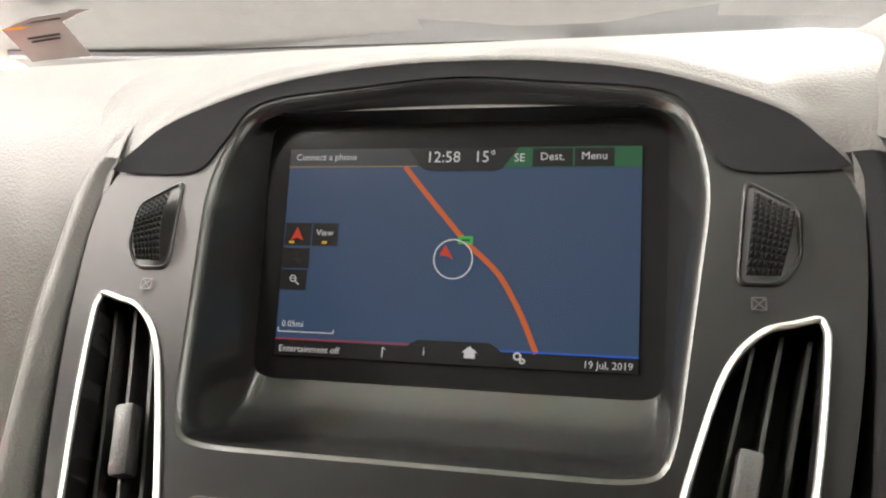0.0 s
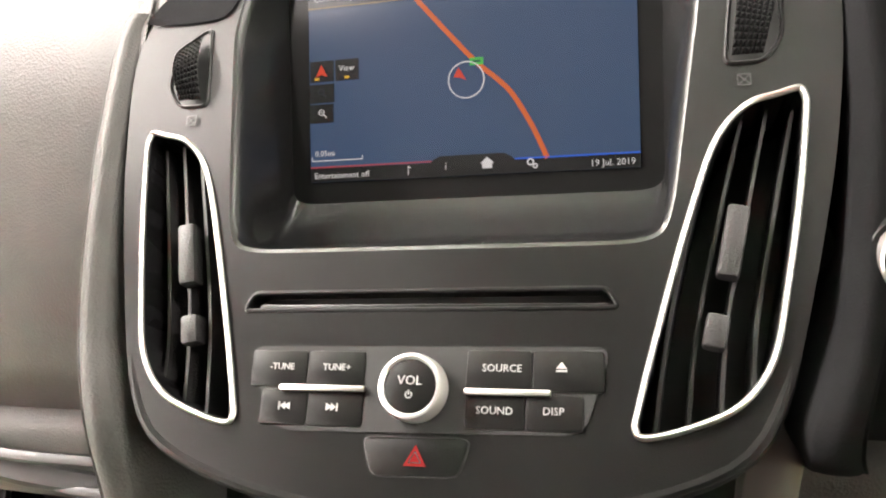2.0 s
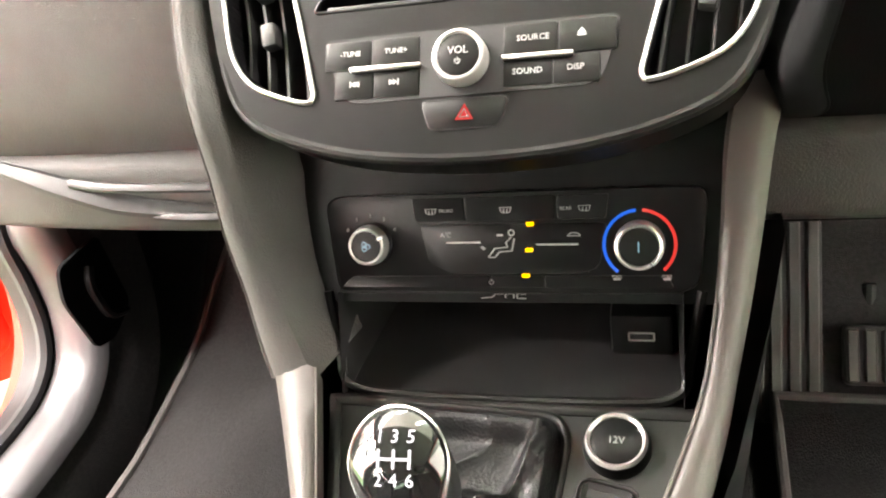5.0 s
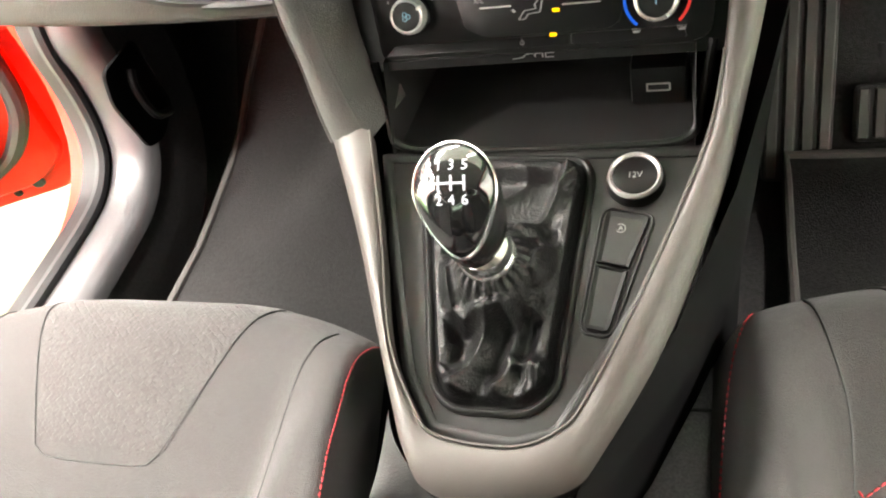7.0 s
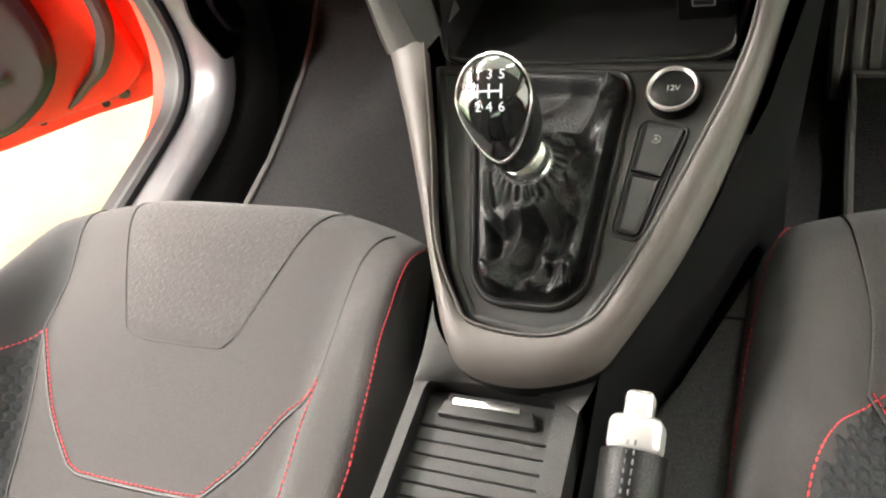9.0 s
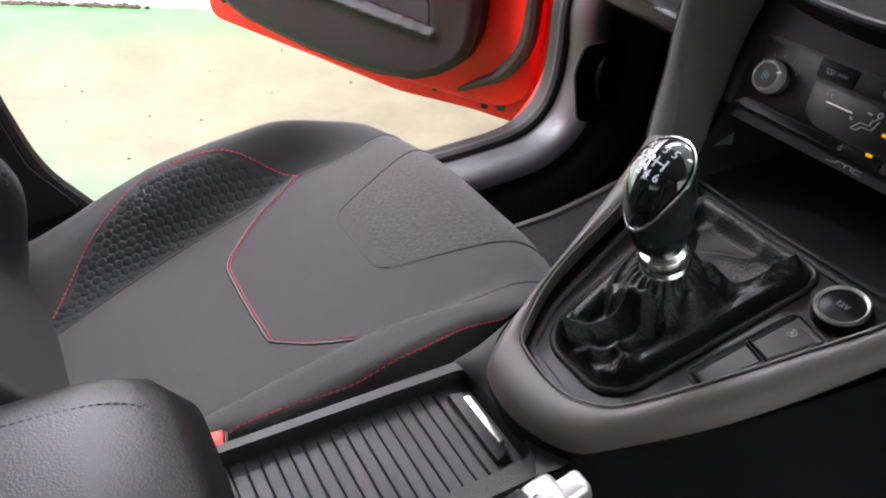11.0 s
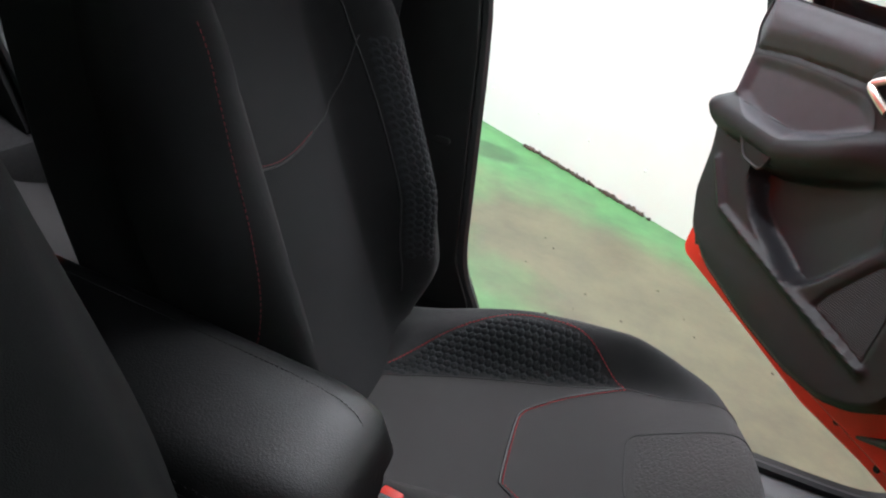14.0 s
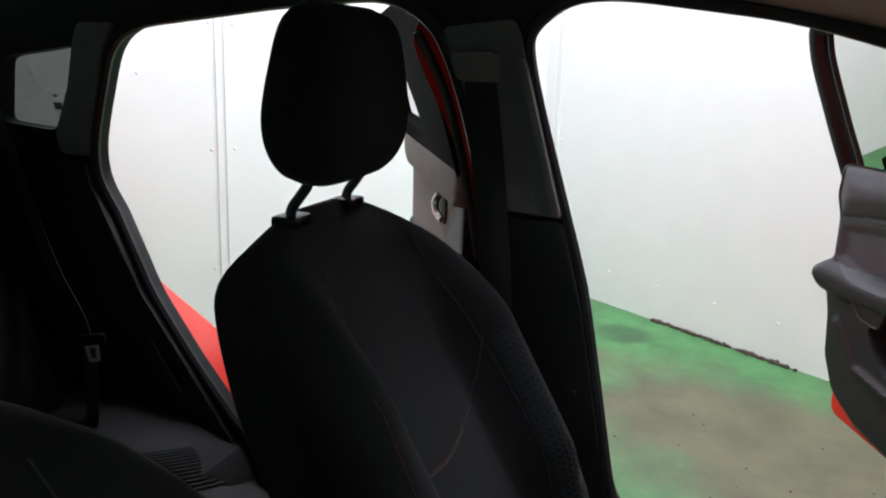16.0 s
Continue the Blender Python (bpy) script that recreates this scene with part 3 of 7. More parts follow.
def knurled(f, st):
    """A vent roller: a bowed wheel covered in small pyramids, in a bevelled well."""
    outer = rounded([(0.1232, 0.0060), (0.1282, 0.0545), (0.1495, 0.0405), (0.1485, 0.0180), (0.1405, 0.0060)], 0.005, 4)
    inner = rounded([(0.1250, 0.0078), (0.1298, 0.0515), (0.1476, 0.0395), (0.1467, 0.0185), (0.1395, 0.0078)], 0.004, 4)
    well = part("roller_well", ring(outer, inner, f, 0.0006, 0.0008), PLASTIC, st, "black roller surround")
    part("well_back", prism(inner, f @ T(0, 0, -0.006), 0.0064), DARK, well)
    bm = bmesh.new()
    cols, lines = 7, 12

    def at(a, b, lift):
        s = b / lines
        u = 0.1268 + 0.0048 * s + a / cols * (0.0128 + 0.0022 * s)
        v = 0.0095 + s * 0.0375 - 0.0095 * s * (a / cols)
        return f @ Vector((u, v, 0.0008 + 0.0065 * math.sin(math.pi * (0.1 + 0.8 * s)) + lift))

    for a in range(cols):
        for b in range(lines):
            q = [bm.verts.new(at(a + i, b + j, 0)) for i, j in ((0, 0), (1, 0), (1, 1), (0, 1))]
            tip = bm.verts.new(at(a + 0.5, b + 0.5, 0.0014))
            for i in range(4):
                bm.faces.new((q[i], q[(i + 1) % 4], tip))
    bmesh.ops.remove_doubles(bm, verts=bm.verts[:], dist=1e-6)
    part("roller", bm, SATIN_BLACK, well, "knurled vent roller", 0)
    icon = f @ T(0.1315, -0.0015, 0.0012) @ Matrix.Scale(0.85, 4)
    bm = bmesh.new()
    for x0, y0, x1, y1 in ((-0.003, -0.003, 0.003, -0.003), (0.003, -0.003, 0.003, 0.003), (0.003, 0.003, -0.003, 0.003), (-0.003, 0.003, -0.003, -0.003), (-0.003, -0.003, 0.003, 0.003), (-0.003, 0.003, 0.003, -0.003)):
        add_bar(bm, icon, (x0, y0), (x1, y1), 0.0005)
    part("vent_symbol", bm, INKDARK, well, "dark printed closed-vent symbol", 0)


def add_bar(bm, m, a, b, w, h=0.0003):
    """A thin flat bar from a to b in m's plane."""
    a, b = Vector((a[0], a[1], 0)), Vector((b[0], b[1], 0))
    d = (b - a).normalized()
    n = Vector((-d.y, d.x, 0)) * w / 2
    lo = [a + n, a - n, b - n, b + n]
    add_loft(bm, [[m @ q for q in lo], [m @ (q + Vector((0, 0, h))) for q in lo]], True, True)
    return bm


def flat(points, m, h=0.0002):
    return prism([(q[0], q[1]) for q in points], m, h)


def center_stack():
    st = thing("center_stack", "satin black dashboard centre stack with touchscreen and air vents", "dashboard", (0, 0, 0.75))
    left = [(-q[0], q[1]) for q in VENT_IN]
    part("fascia", pierced(PLATE, [RECESS, VENT_IN, left, SLOT], FASCIA, 0.03), PLASTIC, st, "satin black plastic fascia")
    back = rounded([(0.092, -0.064), (0.099, -0.060), (0.1, 0.04), (0.099, 0.066), (0.0, 0.066), (-0.099, 0.066), (-0.1, 0.04), (-0.099, -0.060), (-0.092, -0.064)], 0.008, 5)
    a = [FASCIA @ Vector((q[0], q[1], 0.0)) for q in RECESS]
    c = [SCREEN @ Vector((q[0], q[1], 0)) for q in back]
    lip = inset(RECESS, 0.004)
    b = [FASCIA @ Vector((q[0], q[1], -0.005)) for q in lip]
    rows = [a, [p.lerp(q, 0.5) + Vector((0, -0.001, 0.001)) for p, q in zip(a, b)], b]
    for t in (0.2, 0.4, 0.6, 0.8, 0.93, 1):
        rows.append([p.lerp(q, t) - Vector((0, 0, 0.012 * math.sin(t * math.pi) * smoothstep(0.93, 0.88, q.z))) for p, q in zip(b, c)])
    part("screen_recess", loft(rows, True), RECESSED, st, "black recessed screen surround")
    part("screen_bezel", prism(back, SCREEN @ T(0, 0, -0.012), 0.0115, 0), BEZEL, st, "gloss black screen bezel")
    for sgn in (1, -1):
        f = FASCIA @ Matrix.Diagonal((sgn, 1, 1, 1))
        vent = part("air_vent", prism([(q[0], q[1]) for q in inset(VENT_IN, -0.004)], f @ T(0, 0, -0.055), 0.012), DARK, st, "dark air vent cavity")
        wall = [[f @ Vector((q[0], q[1], h)) for q in VENT_IN] for h in (0.0, -0.045)]
        part("vent_duct", loft(wall, True), GLOSSDARK, vent)
        part("vent_rim", ring(VENT_OUT, inset(VENT_IN, 0.0004), f, 0.0008, 0.0017), CHROME, vent, "satin chrome vent rim")
        for k in range(4):
            top = [(0.1225 + 0.0095 * k, -0.006 - 0.004 * abs(1.6 - k)), (0.110 + 0.0105 * k, -0.055), (0.0985 + 0.011 * k, -0.105), (0.0915 + 0.0125 * k, -0.152 + 0.0018 * k * k)]
            pts = curve([(u, v, -0.010) for u, v in top], 6)
            rows = [[f @ (q + Vector((dx, 0, dz))) for dx, dz in ((-0.0008, 0), (0.0008, 0), (0.0010, -0.026), (-0.0010, -0.026))] for q in pts]
            part("vent_blade", loft(rows, True, True), LOWER, vent)
        for v, length in ((-0.071, 0.031), (-0.108, 0.014)):
            m = f @ T(0.1255 + (v + 0.065) * 0.22, v, -0.008) @ Matrix.Rotation(-0.2, 4, "Z")
            part("vent_tab", block(-0.0045, 0.0045, -length / 2, length / 2, -0.004, 0.006, 0.002, 2, m), LOWER, vent, "black thumb tab")
        knurled(f, st)
    low_edge = [q for q in PLATE if q[1] < -0.06]
    low_edge = sorted(low_edge, key=lambda q: math.atan2(q[0], -q[1] - 0.02))
    part("fascia_edge", tube([FASCIA @ Vector((q[0] * 0.985, q[1] * 0.99, -0.0030)) for q in low_edge], lambda t: 0.0004 + 0.0032 * min(1, 7 * min(t, 1 - t)), 10), PLASTIC, st, "rounded black fascia edge")
    # disc slot
    part("disc_slot_back", prism(inset(SLOT, -0.002), FASCIA @ T(0, 0, -0.016), 0.004), DARK, st, "dark disc slot")
    part("disc_slot_lip", tube([FASCIA @ Vector((q[0], q[1], -0.0004)) for q in SLOT], 0.0011, 8, True), PLASTIC, st)
    part("disc_slot_ledge", block(-0.080, 0.075, -0.1000, -0.0970, -0.012, -0.001, 0.001, 2, FASCIA), PLASTIC, st, "sloping lower edge of the disc slot")
    radio_panel(st)
    return st


def add_icon(name, lines, m, parent, w=0.0005, material=None):
    bm = bmesh.new()
    for a, b in lines:
        add_bar(bm, m, a, b, w)
    return part(name, bm, material or PRINT, parent, "", 0)


def ring_icon(name, r, w, m, parent, material=None, a0=0.0, a1=360.0):
    n = 28
    pts = [(math.cos(radians(a0 + (a1 - a0) * i / n)), math.sin(radians(a0 + (a1 - a0) * i / n))) for i in range(n + 1)]
    rows = [[m @ Vector((x * (r + s * w / 2), y * (r + s * w / 2), h)) for s, h in ((-1, 0), (1, 0), (1, 0.0003), (-1, 0.0003))] for x, y in pts]
    return part(name, loft(rows, True, True), material or PRINT, parent, "", 0)


def tri_icon(name, points, m, parent, material=None):
    return part(name, flat(points, m, 0.0003), material or PRINT, parent, "", 0)


def radio_panel(st):
    back = rounded([(-0.080, -0.120), (-0.077, -0.1165), (0.0735, -0.1155), (0.0755, -0.119), (0.067, -0.147), (0.060, -0.1505), (-0.060, -0.1525), (-0.068, -0.149)], 0.004, 3)
    panel = part("radio_panel", prism(back, FASCIA @ T(0, 0, -0.0008), 0.0012), DARK, st, "black radio control panel")
    top, mid, low = -0.1185, -0.1345, -0.150

    def key(u0, u1, v0, v1, slant=0.0):
        q = rounded([(u0 + slant, v0), (u0, v1), (u1, v1), (u1 + slant, v0)], 0.0012, 2)
        return part("button", prism(q, FASCIA @ T(0, 0, -0.0004), 0.0013, 0.0003), PLASTIC, panel)

    def say(text, u, v, size=0.0043, name="lettering"):
        writing(text, size, FASCIA @ T(u, v, 0.0011), PRINT, panel, name)

    key(-0.0785, -0.0525, mid + 0.0006, top)
    key(-0.0518, -0.0260, mid + 0.0006, top)
    key(-0.0722, -0.0508, low, mid - 0.0006)
    key(-0.0500, -0.0255, low, mid - 0.0006)
    key(0.0185, 0.0450, mid + 0.0006, top + 0.001)
    key(0.0457, 0.0735, mid + 0.0006, top + 0.001)
    key(0.0185, 0.0425, low + 0.001, mid - 0.0006)
    key(0.0432, 0.0655, low + 0.001, mid - 0.0006)
    say("-TUNE", -0.0640, -0.1255, 0.0040)
    say("TUNE+", -0.0385, -0.1255, 0.0040)
    say("SOURCE", 0.0330, -0.1248)
    say("SOUND", 0.0305, -0.1418)
    say("DISP", 0.0540, -0.1415)
    for u, s in ((-0.0605, -1), (-0.0395, 1)):
        m = FASCIA @ T(u, -0.1422, 0.0010) @ Matrix.Diagonal((s, 1, 1, 1))
        tri_icon("skip_symbol", [(-0.0022, -0.0016), (0.0006, 0), (-0.0022, 0.0016)], m, panel)
        tri_icon("skip_symbol", [(0.0, -0.0016), (0.0024, 0), (0.0, 0.0016)], m, panel)
        add_icon("skip_symbol", [((0.0028, -0.0017), (0.0028, 0.0017))], m, panel, 0.0006)
    m = FASCIA @ T(0.0570, -0.1240, 0.0010) @ Matrix.Scale(0.85, 4)
    tri_icon("eject_symbol", [(-0.0026, -0.0006), (0.0026, -0.0006), (0, 0.0026)], m, panel)
    add_icon("eject_symbol", [((-0.0026, -0.0017), (0.0026, -0.0017))], m, panel, 0.0009)
    for u0, u1 in ((-0.0635, -0.0245), (0.0180, 0.0530)):
        part("trim_strip", block(u0, u1, mid - 0.0012, mid + 0.0012, 0.0, 0.0032, 0.0007, 2, FASCIA), CHROME, panel, "satin chrome strip")
    hub = FASCIA @ T(-0.0026, -0.1340, 0.0012) @ Matrix.Scale(0.93, 4)
    knob = part("volume_knob", lathe([(0.0150, 0), (0.0150, 0.004), (0.0146, 0.009), (0.0140, 0.0104), (0.0129, 0.0107), (0.0119, 0.0096), (0.0118, 0.0088), (0.0, 0.0088)], hub, 48), SILVER, panel, "satin chrome volume knob")
    part("knob_cap", lathe([(0.0117, 0.0085), (0.0117, 0.0094), (0.0107, 0.0098), (0.0, 0.0099)], hub), PLASTIC, knob)
    writing("VOL", 0.0058, hub @ T(0, 0.0022, 0.0101), PRINT, knob)
    ring_icon("power_symbol", 0.0014, 0.0004, hub @ T(0, -0.0038, 0.0101), knob, None, 125, 415)
    add_icon("power_symbol", [((0, -0.0038), (0, -0.0018))], hub @ T(0, 0, 0.0101), knob, 0.0004)
    haz = rounded([(-0.0245, -0.1535), (0.0215, -0.1530), (0.017, -0.168), (-0.0195, -0.169)], 0.004, 3)
    hz = part("hazard_button", prism(haz, FASCIA @ T(0, 0, -0.001), 0.0018, 0.0006), PLASTIC, st)
    part("hazard_gap", ring(inset(haz, -0.0006), haz, FASCIA, 0.0004, 0.0), DARK, st)
    m = FASCIA @ T(-0.001, -0.1612, 0.0009)
    part("hazard_triangle", flat([(-0.0048, -0.0034), (0.0048, -0.0034), (0, 0.005)], m, 0.0004), REDLAMP, hz, "red hazard triangle", 0)
    ring_tri = [(-0.0026, -0.0021), (0.0026, -0.0021), (0, 0.0024)]
    add_icon("hazard_line", [(ring_tri[i], ring_tri[(i + 1) % 3]) for i in range(3)], m @ T(0, 0, 0.0004), hz, 0.0004, INKDARK)


def display(st):
    """The lit navigation picture: flat shapes and words on the screen."""
    W, H = 0.176, 0.105
    m = SCREEN @ T(-W / 2, H / 2, 0.0)
    glass = part("display", flat([(0, -H), (W, -H), (W, 0), (0, 0)], m, 0.0002), MAPBLUE, st, "lit navigation display with an orange route", 0)

    def bow(x):
        return x + 0.12 * x * (1 - x)

    def shape(name, pts, mat, lift=0.0004):
        part(name, flat([(bow(x) * W, -y * H) for x, y in pts], m @ T(0, 0, lift), 0.0001), mat, glass, "", 0)

    def words(text, x, y, size, align="CENTER"):
        writing(text, size * 0.9, m @ T(bow(x) * W, -y * H, 0.0009), UIWHITE, glass, "lettering", "", 0.00005, align)

    def line(name, pts, w, mat, lift=0.0006):
        bm = bmesh.new()
        for a, b in zip(pts, pts[1:]):
            add_bar(bm, m @ T(0, 0, lift), (bow(a[0]) * W, -a[1] * H), (bow(b[0]) * W, -b[1] * H), w, 0.0001)
        part(name, bm, mat, glass, "", 0)

    shape("phone_bar", [(0, 0.085), (0.37, 0.085), (0.33, 0), (0, 0)], UIGREY)
    line("amber_line", [(0, 0.088), (0.36, 0.088)], 0.0006, UIAMBER)
    shape("compass_bar", [(0.6, 0.095), (1, 0.095), (1, 0), (0.64, 0)], UIGREEN)
    shape("clock_tab", [(0.375, 0.1), (0.40, 0.112), (0.575, 0.112), (0.60, 0.1), (0.645, 0), (0.33, 0)], UIBLACK, 0.0005)
    for a, b in ((0.685, 0.80), (0.805, 0.92)):
        shape("menu_key", [(a, 0.092), (b, 0.092), (b, 0.006), (a, 0.006)], UIBLACK, 0.0005)
    words("Connect a phone", 0.018, 0.042, 0.0052, "LEFT")
    words("12:58", 0.432, 0.047, 0.0088)
    words("15\u00b0", 0.55, 0.047, 0.0088)
    words("SE", 0.648, 0.052, 0.0064)
    words("Dest.", 0.742, 0.047, 0.0060)
    words("Menu", 0.862, 0.045, 0.0060)
    road = curve([(0.326, 0.09, 0), (0.40, 0.24, 0), (0.505, 0.44, 0), (0.56, 0.52, 0), (0.61, 0.605, 0), (0.66, 0.74, 0), (0.69, 0.84, 0), (0.715, 0.935, 0)], 5)
    ribbon = []
    for i, q in enumerate(road):
        a, b = road[max(i - 1, 0)], road[min(i + 1, len(road) - 1)]
        c = Vector((bow(q.x) * W, -q.y * H, 0.0007))
        e = Vector(((bow(b.x) - bow(a.x)) * W, -(b.y - a.y) * H, 0)).normalized()
        ribbon.append([m @ (c + Vector((-e.y, e.x, 0)) * w * 0.0013) for w in (-1, 1)])
    part("route", loft(ribbon), UIORANGE, glass, "", 0)
    shape("road_sign", [(0.486, 0.455), (0.527, 0.455), (0.527, 0.418), (0.486, 0.418)], UISIGN, 0.0008)
    line("sign_bar", [(0.494, 0.437), (0.519, 0.437)], 0.0012, UIGREEN, 0.0010)
    cx, cy = 0.4745, 0.525
    ring_icon("position_ring", 0.0095, 0.0006, m @ T(bow(cx) * W, -cy * H, 0.0008), glass, UIWHITE)
    shape("position_arrow", [(0.452, 0.46), (0.476, 0.528), (0.458, 0.513), (0.436, 0.508)], UIRED, 0.0009)
    for x0, y0, x1, y1 in ((0.003, 0.365, 0.075, 0.475), (0.079, 0.365, 0.150, 0.475), (0.0, 0.487, 0.075, 0.585), (0.0, 0.592, 0.072, 0.69)):
        shape("map_key", [(x0, y1), (x1, y1), (x1, y0), (x0, y0)], UIBLACK)
    shape("north_arrow", [(0.037, 0.385), (0.055, 0.45), (0.037, 0.437), (0.020, 0.45)], UIRED, 0.0006)
    words("View", 0.114, 0.413, 0.0050)
    for x in (0.016, 0.107):
        shape("key_lamp", [(x, 0.465), (x + 0.014, 0.465), (x + 0.014, 0.453), (x, 0.453)], UIYELLOW, 0.0006)
    for y, mat in ((0.528, UIGREY), (0.635, UIWHITE)):
        ring_icon("zoom_symbol", 0.0015, 0.0004, m @ T(bow(0.036) * W, -y * H, 0.0008), glass, mat)
        line("zoom_symbol", [(0.042, y + 0.012), (0.052, y + 0.03)], 0.0006, mat, 0.0008)
        line("zoom_symbol", [(0.031, y), (0.041, y)], 0.0003, mat, 0.0008)
    words("0.05mi", 0.015, 0.852, 0.0048, "LEFT")
    line("scale_bar", [(0.006, 0.868), (0.006, 0.888), (0.157, 0.888), (0.157, 0.87)], 0.0005, UIWHITE)
    shape("bottom_bar", [(0, 1.0), (1, 1.0), (1, 0.935), (0, 0.925)], UIBLACK)
    line("pink_line", [(0, 0.922), (0.365, 0.922)], 0.0008, UIPINK)
    line("blue_line", [(0.60, 0.93), (1.0, 0.93)], 0.0008, UIBLUE)
    shape("bottom_tab", [(0.335, 0.98), (0.65, 0.98), (0.605, 0.915), (0.585, 0.898), (0.39, 0.898), (0.37, 0.915)], UIBLACK, 0.0007)
    words("Entertainment off", 0.012, 0.968, 0.0050, "LEFT")
    words("19 Jul, 2019", 0.985, 0.972, 0.0052, "RIGHT")
    line("note_symbol", [(0.295, 0.985), (0.295, 0.94), (0.303, 0.95)], 0.0005, UIWHITE, 0.0009)
    words("i", 0.408, 0.95, 0.0064)
    shape("home_symbol", [(0.518, 0.97), (0.548, 0.97), (0.548, 0.945), (0.555, 0.945), (0.533, 0.915), (0.511, 0.945), (0.518, 0.945)], UIWHITE, 0.0009)
    for x, y, r in ((0.664, 0.95, 0.0015), (0.678, 0.97, 0.001)):
        ring_icon("gear_symbol", r, 0.0008, m @ T(bow(x) * W, -y * H, 0.0009), glass, UIWHITE)


stack = center_stack()
display(stack)


def dash_side(sgn):
    name = "passenger_dashboard" if sgn < 0 else "driver_dashboard"
    d = thing(name, "grained dark grey padded dashboard with a glovebox" if sgn < 0 else "grained dark grey padded dashboard above the pedals", "dashboard", (sgn * 0.42, 0.1, 0.8))
    prof = curve([(0, 0.62, 1.030), (0, 0.35, 1.040), (0, 0.15, 1.036), (0, 0.05, 1.018), (0, 0.0, 0.975), (0, -0.022, 0.91), (0, -0.034, 0.84), (0, -0.034, 0.79), (0, -0.022, 0.757)] + ([(0, 0.0, 0.70), (0, 0.03, 0.66)] if sgn > 0 else []), 6)
    rows = []
    for i in range(15):
        s = i / 14
        rows.append([Vector((sgn * (0.17 + s * 0.54), q.y + 0.06 * s**2.2, q.z - 0.012 * s * s)) for q in prof])
    # Driver's pad turns near-black below: the shade there is put into its colour.
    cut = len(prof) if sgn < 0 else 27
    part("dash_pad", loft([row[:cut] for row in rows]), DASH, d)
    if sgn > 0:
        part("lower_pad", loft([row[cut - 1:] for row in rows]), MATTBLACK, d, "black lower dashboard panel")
    prof = curve([(0, -0.018, 0.757), (0, -0.034, 0.749), (0, -0.039, 0.725), (0, -0.037, 0.698), (0, -0.026, 0.688)], 6)
    rows = []
    for i in range(13):
        s = i / 12
        rows.append([Vector((sgn * (0.15 + s * 0.53), q.y + 0.06 * s**2.2, q.z - 0.004 * s)) for q in prof])
    lid = part("glovebox_lid" if sgn < 0 else "knee_panel", loft(rows), DASH, d)
    prof = [(0.0, 0.690), (-0.012, 0.683), (-0.006, 0.674), (0.08, 0.668), (0.5, 0.70)]
    rows = []
    for i in range(9):
        s = i / 8
        rows.append([Vector((sgn * (0.15 + s * 0.55), y + 0.06 * s**2.2, z)) for y, z in prof])
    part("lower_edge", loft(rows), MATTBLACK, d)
    if sgn < 0:
        # curved dark parting line and the latch
        pts = curve([(-0.46, -0.018, 0.757), (-0.40, -0.034, 0.748), (-0.35, -0.043, 0.737), (-0.30, -0.046, 0.724), (-0.23, -0.044, 0.716), (-0.17, -0.042, 0.715)], 5)
        part("latch_recess", tube(pts, lambda t: 0.001 + 0.008 * math.sin(math.pi * min(t * 1.1, 1)) ** 0.7, 8, False, 0.5), DARK, lid)
        part("latch", tube(curve([(-0.348, -0.044, 0.744), (-0.30, -0.051, 0.742), (-0.21, -0.052, 0.740)], 5), 0.004, 8, flat=0.7), PLASTIC, lid, "glovebox latch")
        part("latch", tube(curve([(-0.28, -0.048, 0.716), (-0.24, -0.051, 0.715), (-0.17, -0.05, 0.716)], 5), 0.004, 8, flat=0.7), PLASTIC, lid)
        part("side_return", side_return(-1), DASH, d, "grained padded edge beside the centre stack")
    else:
        # Same edge as the passenger's, coloured near-black for the shade it sits in.
        part("side_return", side_return(1), MATTBLACK, d, "edge beside the centre stack, blackened for shade")
        # instrument hood and start button
        rows = []
        for i in range(13):
            a = i / 12 * math.pi
            c = Vector((0.385 - math.cos(a) * 0.205, 0.0, 0.985 + math.sin(a) * 0.085))
            rows.append([c + Vector((0, -0.035, 0)), c + Vector((0, -0.03, 0.008)), c + Vector((0, 0.0, 0.014)), c + Vector((0, 0.2, 0.01))])
        part("instrument_hood", loft(rows), DASH, d)
        part("instrument_back", block(0.2, 0.57, 0.03, 0.05, 0.9, 1.06, 0.02), DARK, d)
        m = frame_of((0.184, -0.075, 0.877), (0.94, 0.34, 0), (-0.1, 0.3, 0.95))
        b = part("start_button", lathe([(0.0, 0.012), (0.0115, 0.012), (0.0125, 0.010), (0.0125, 0.006), (0.0165, 0.006), (0.018, 0.003), (0.018, -0.03), (0.0, -0.03)], m), SATIN_BLACK, d, "round start button")
        part("button_ring", lathe([(0.0125, 0.010), (0.0135, 0.0115), (0.0145, 0.0105), (0.0145, 0.004), (0.0125, 0.004)], m), CHROME, b, "chrome ring")
        add_icon("button_print", [((-0.006, 0.003), (0.006, 0.003)), ((-0.005, -0.001), (0.005, -0.001))], m @ T(0, 0, 0.0122), b, 0.0014)
        part("column_cover", tube(curve([(0.385, 0.1, 0.86), (0.385, -0.12, 0.86), (0.385, -0.2, 0.87)], 4), 0.05, 16), LOWER, d, "black steering column cover")
    return d


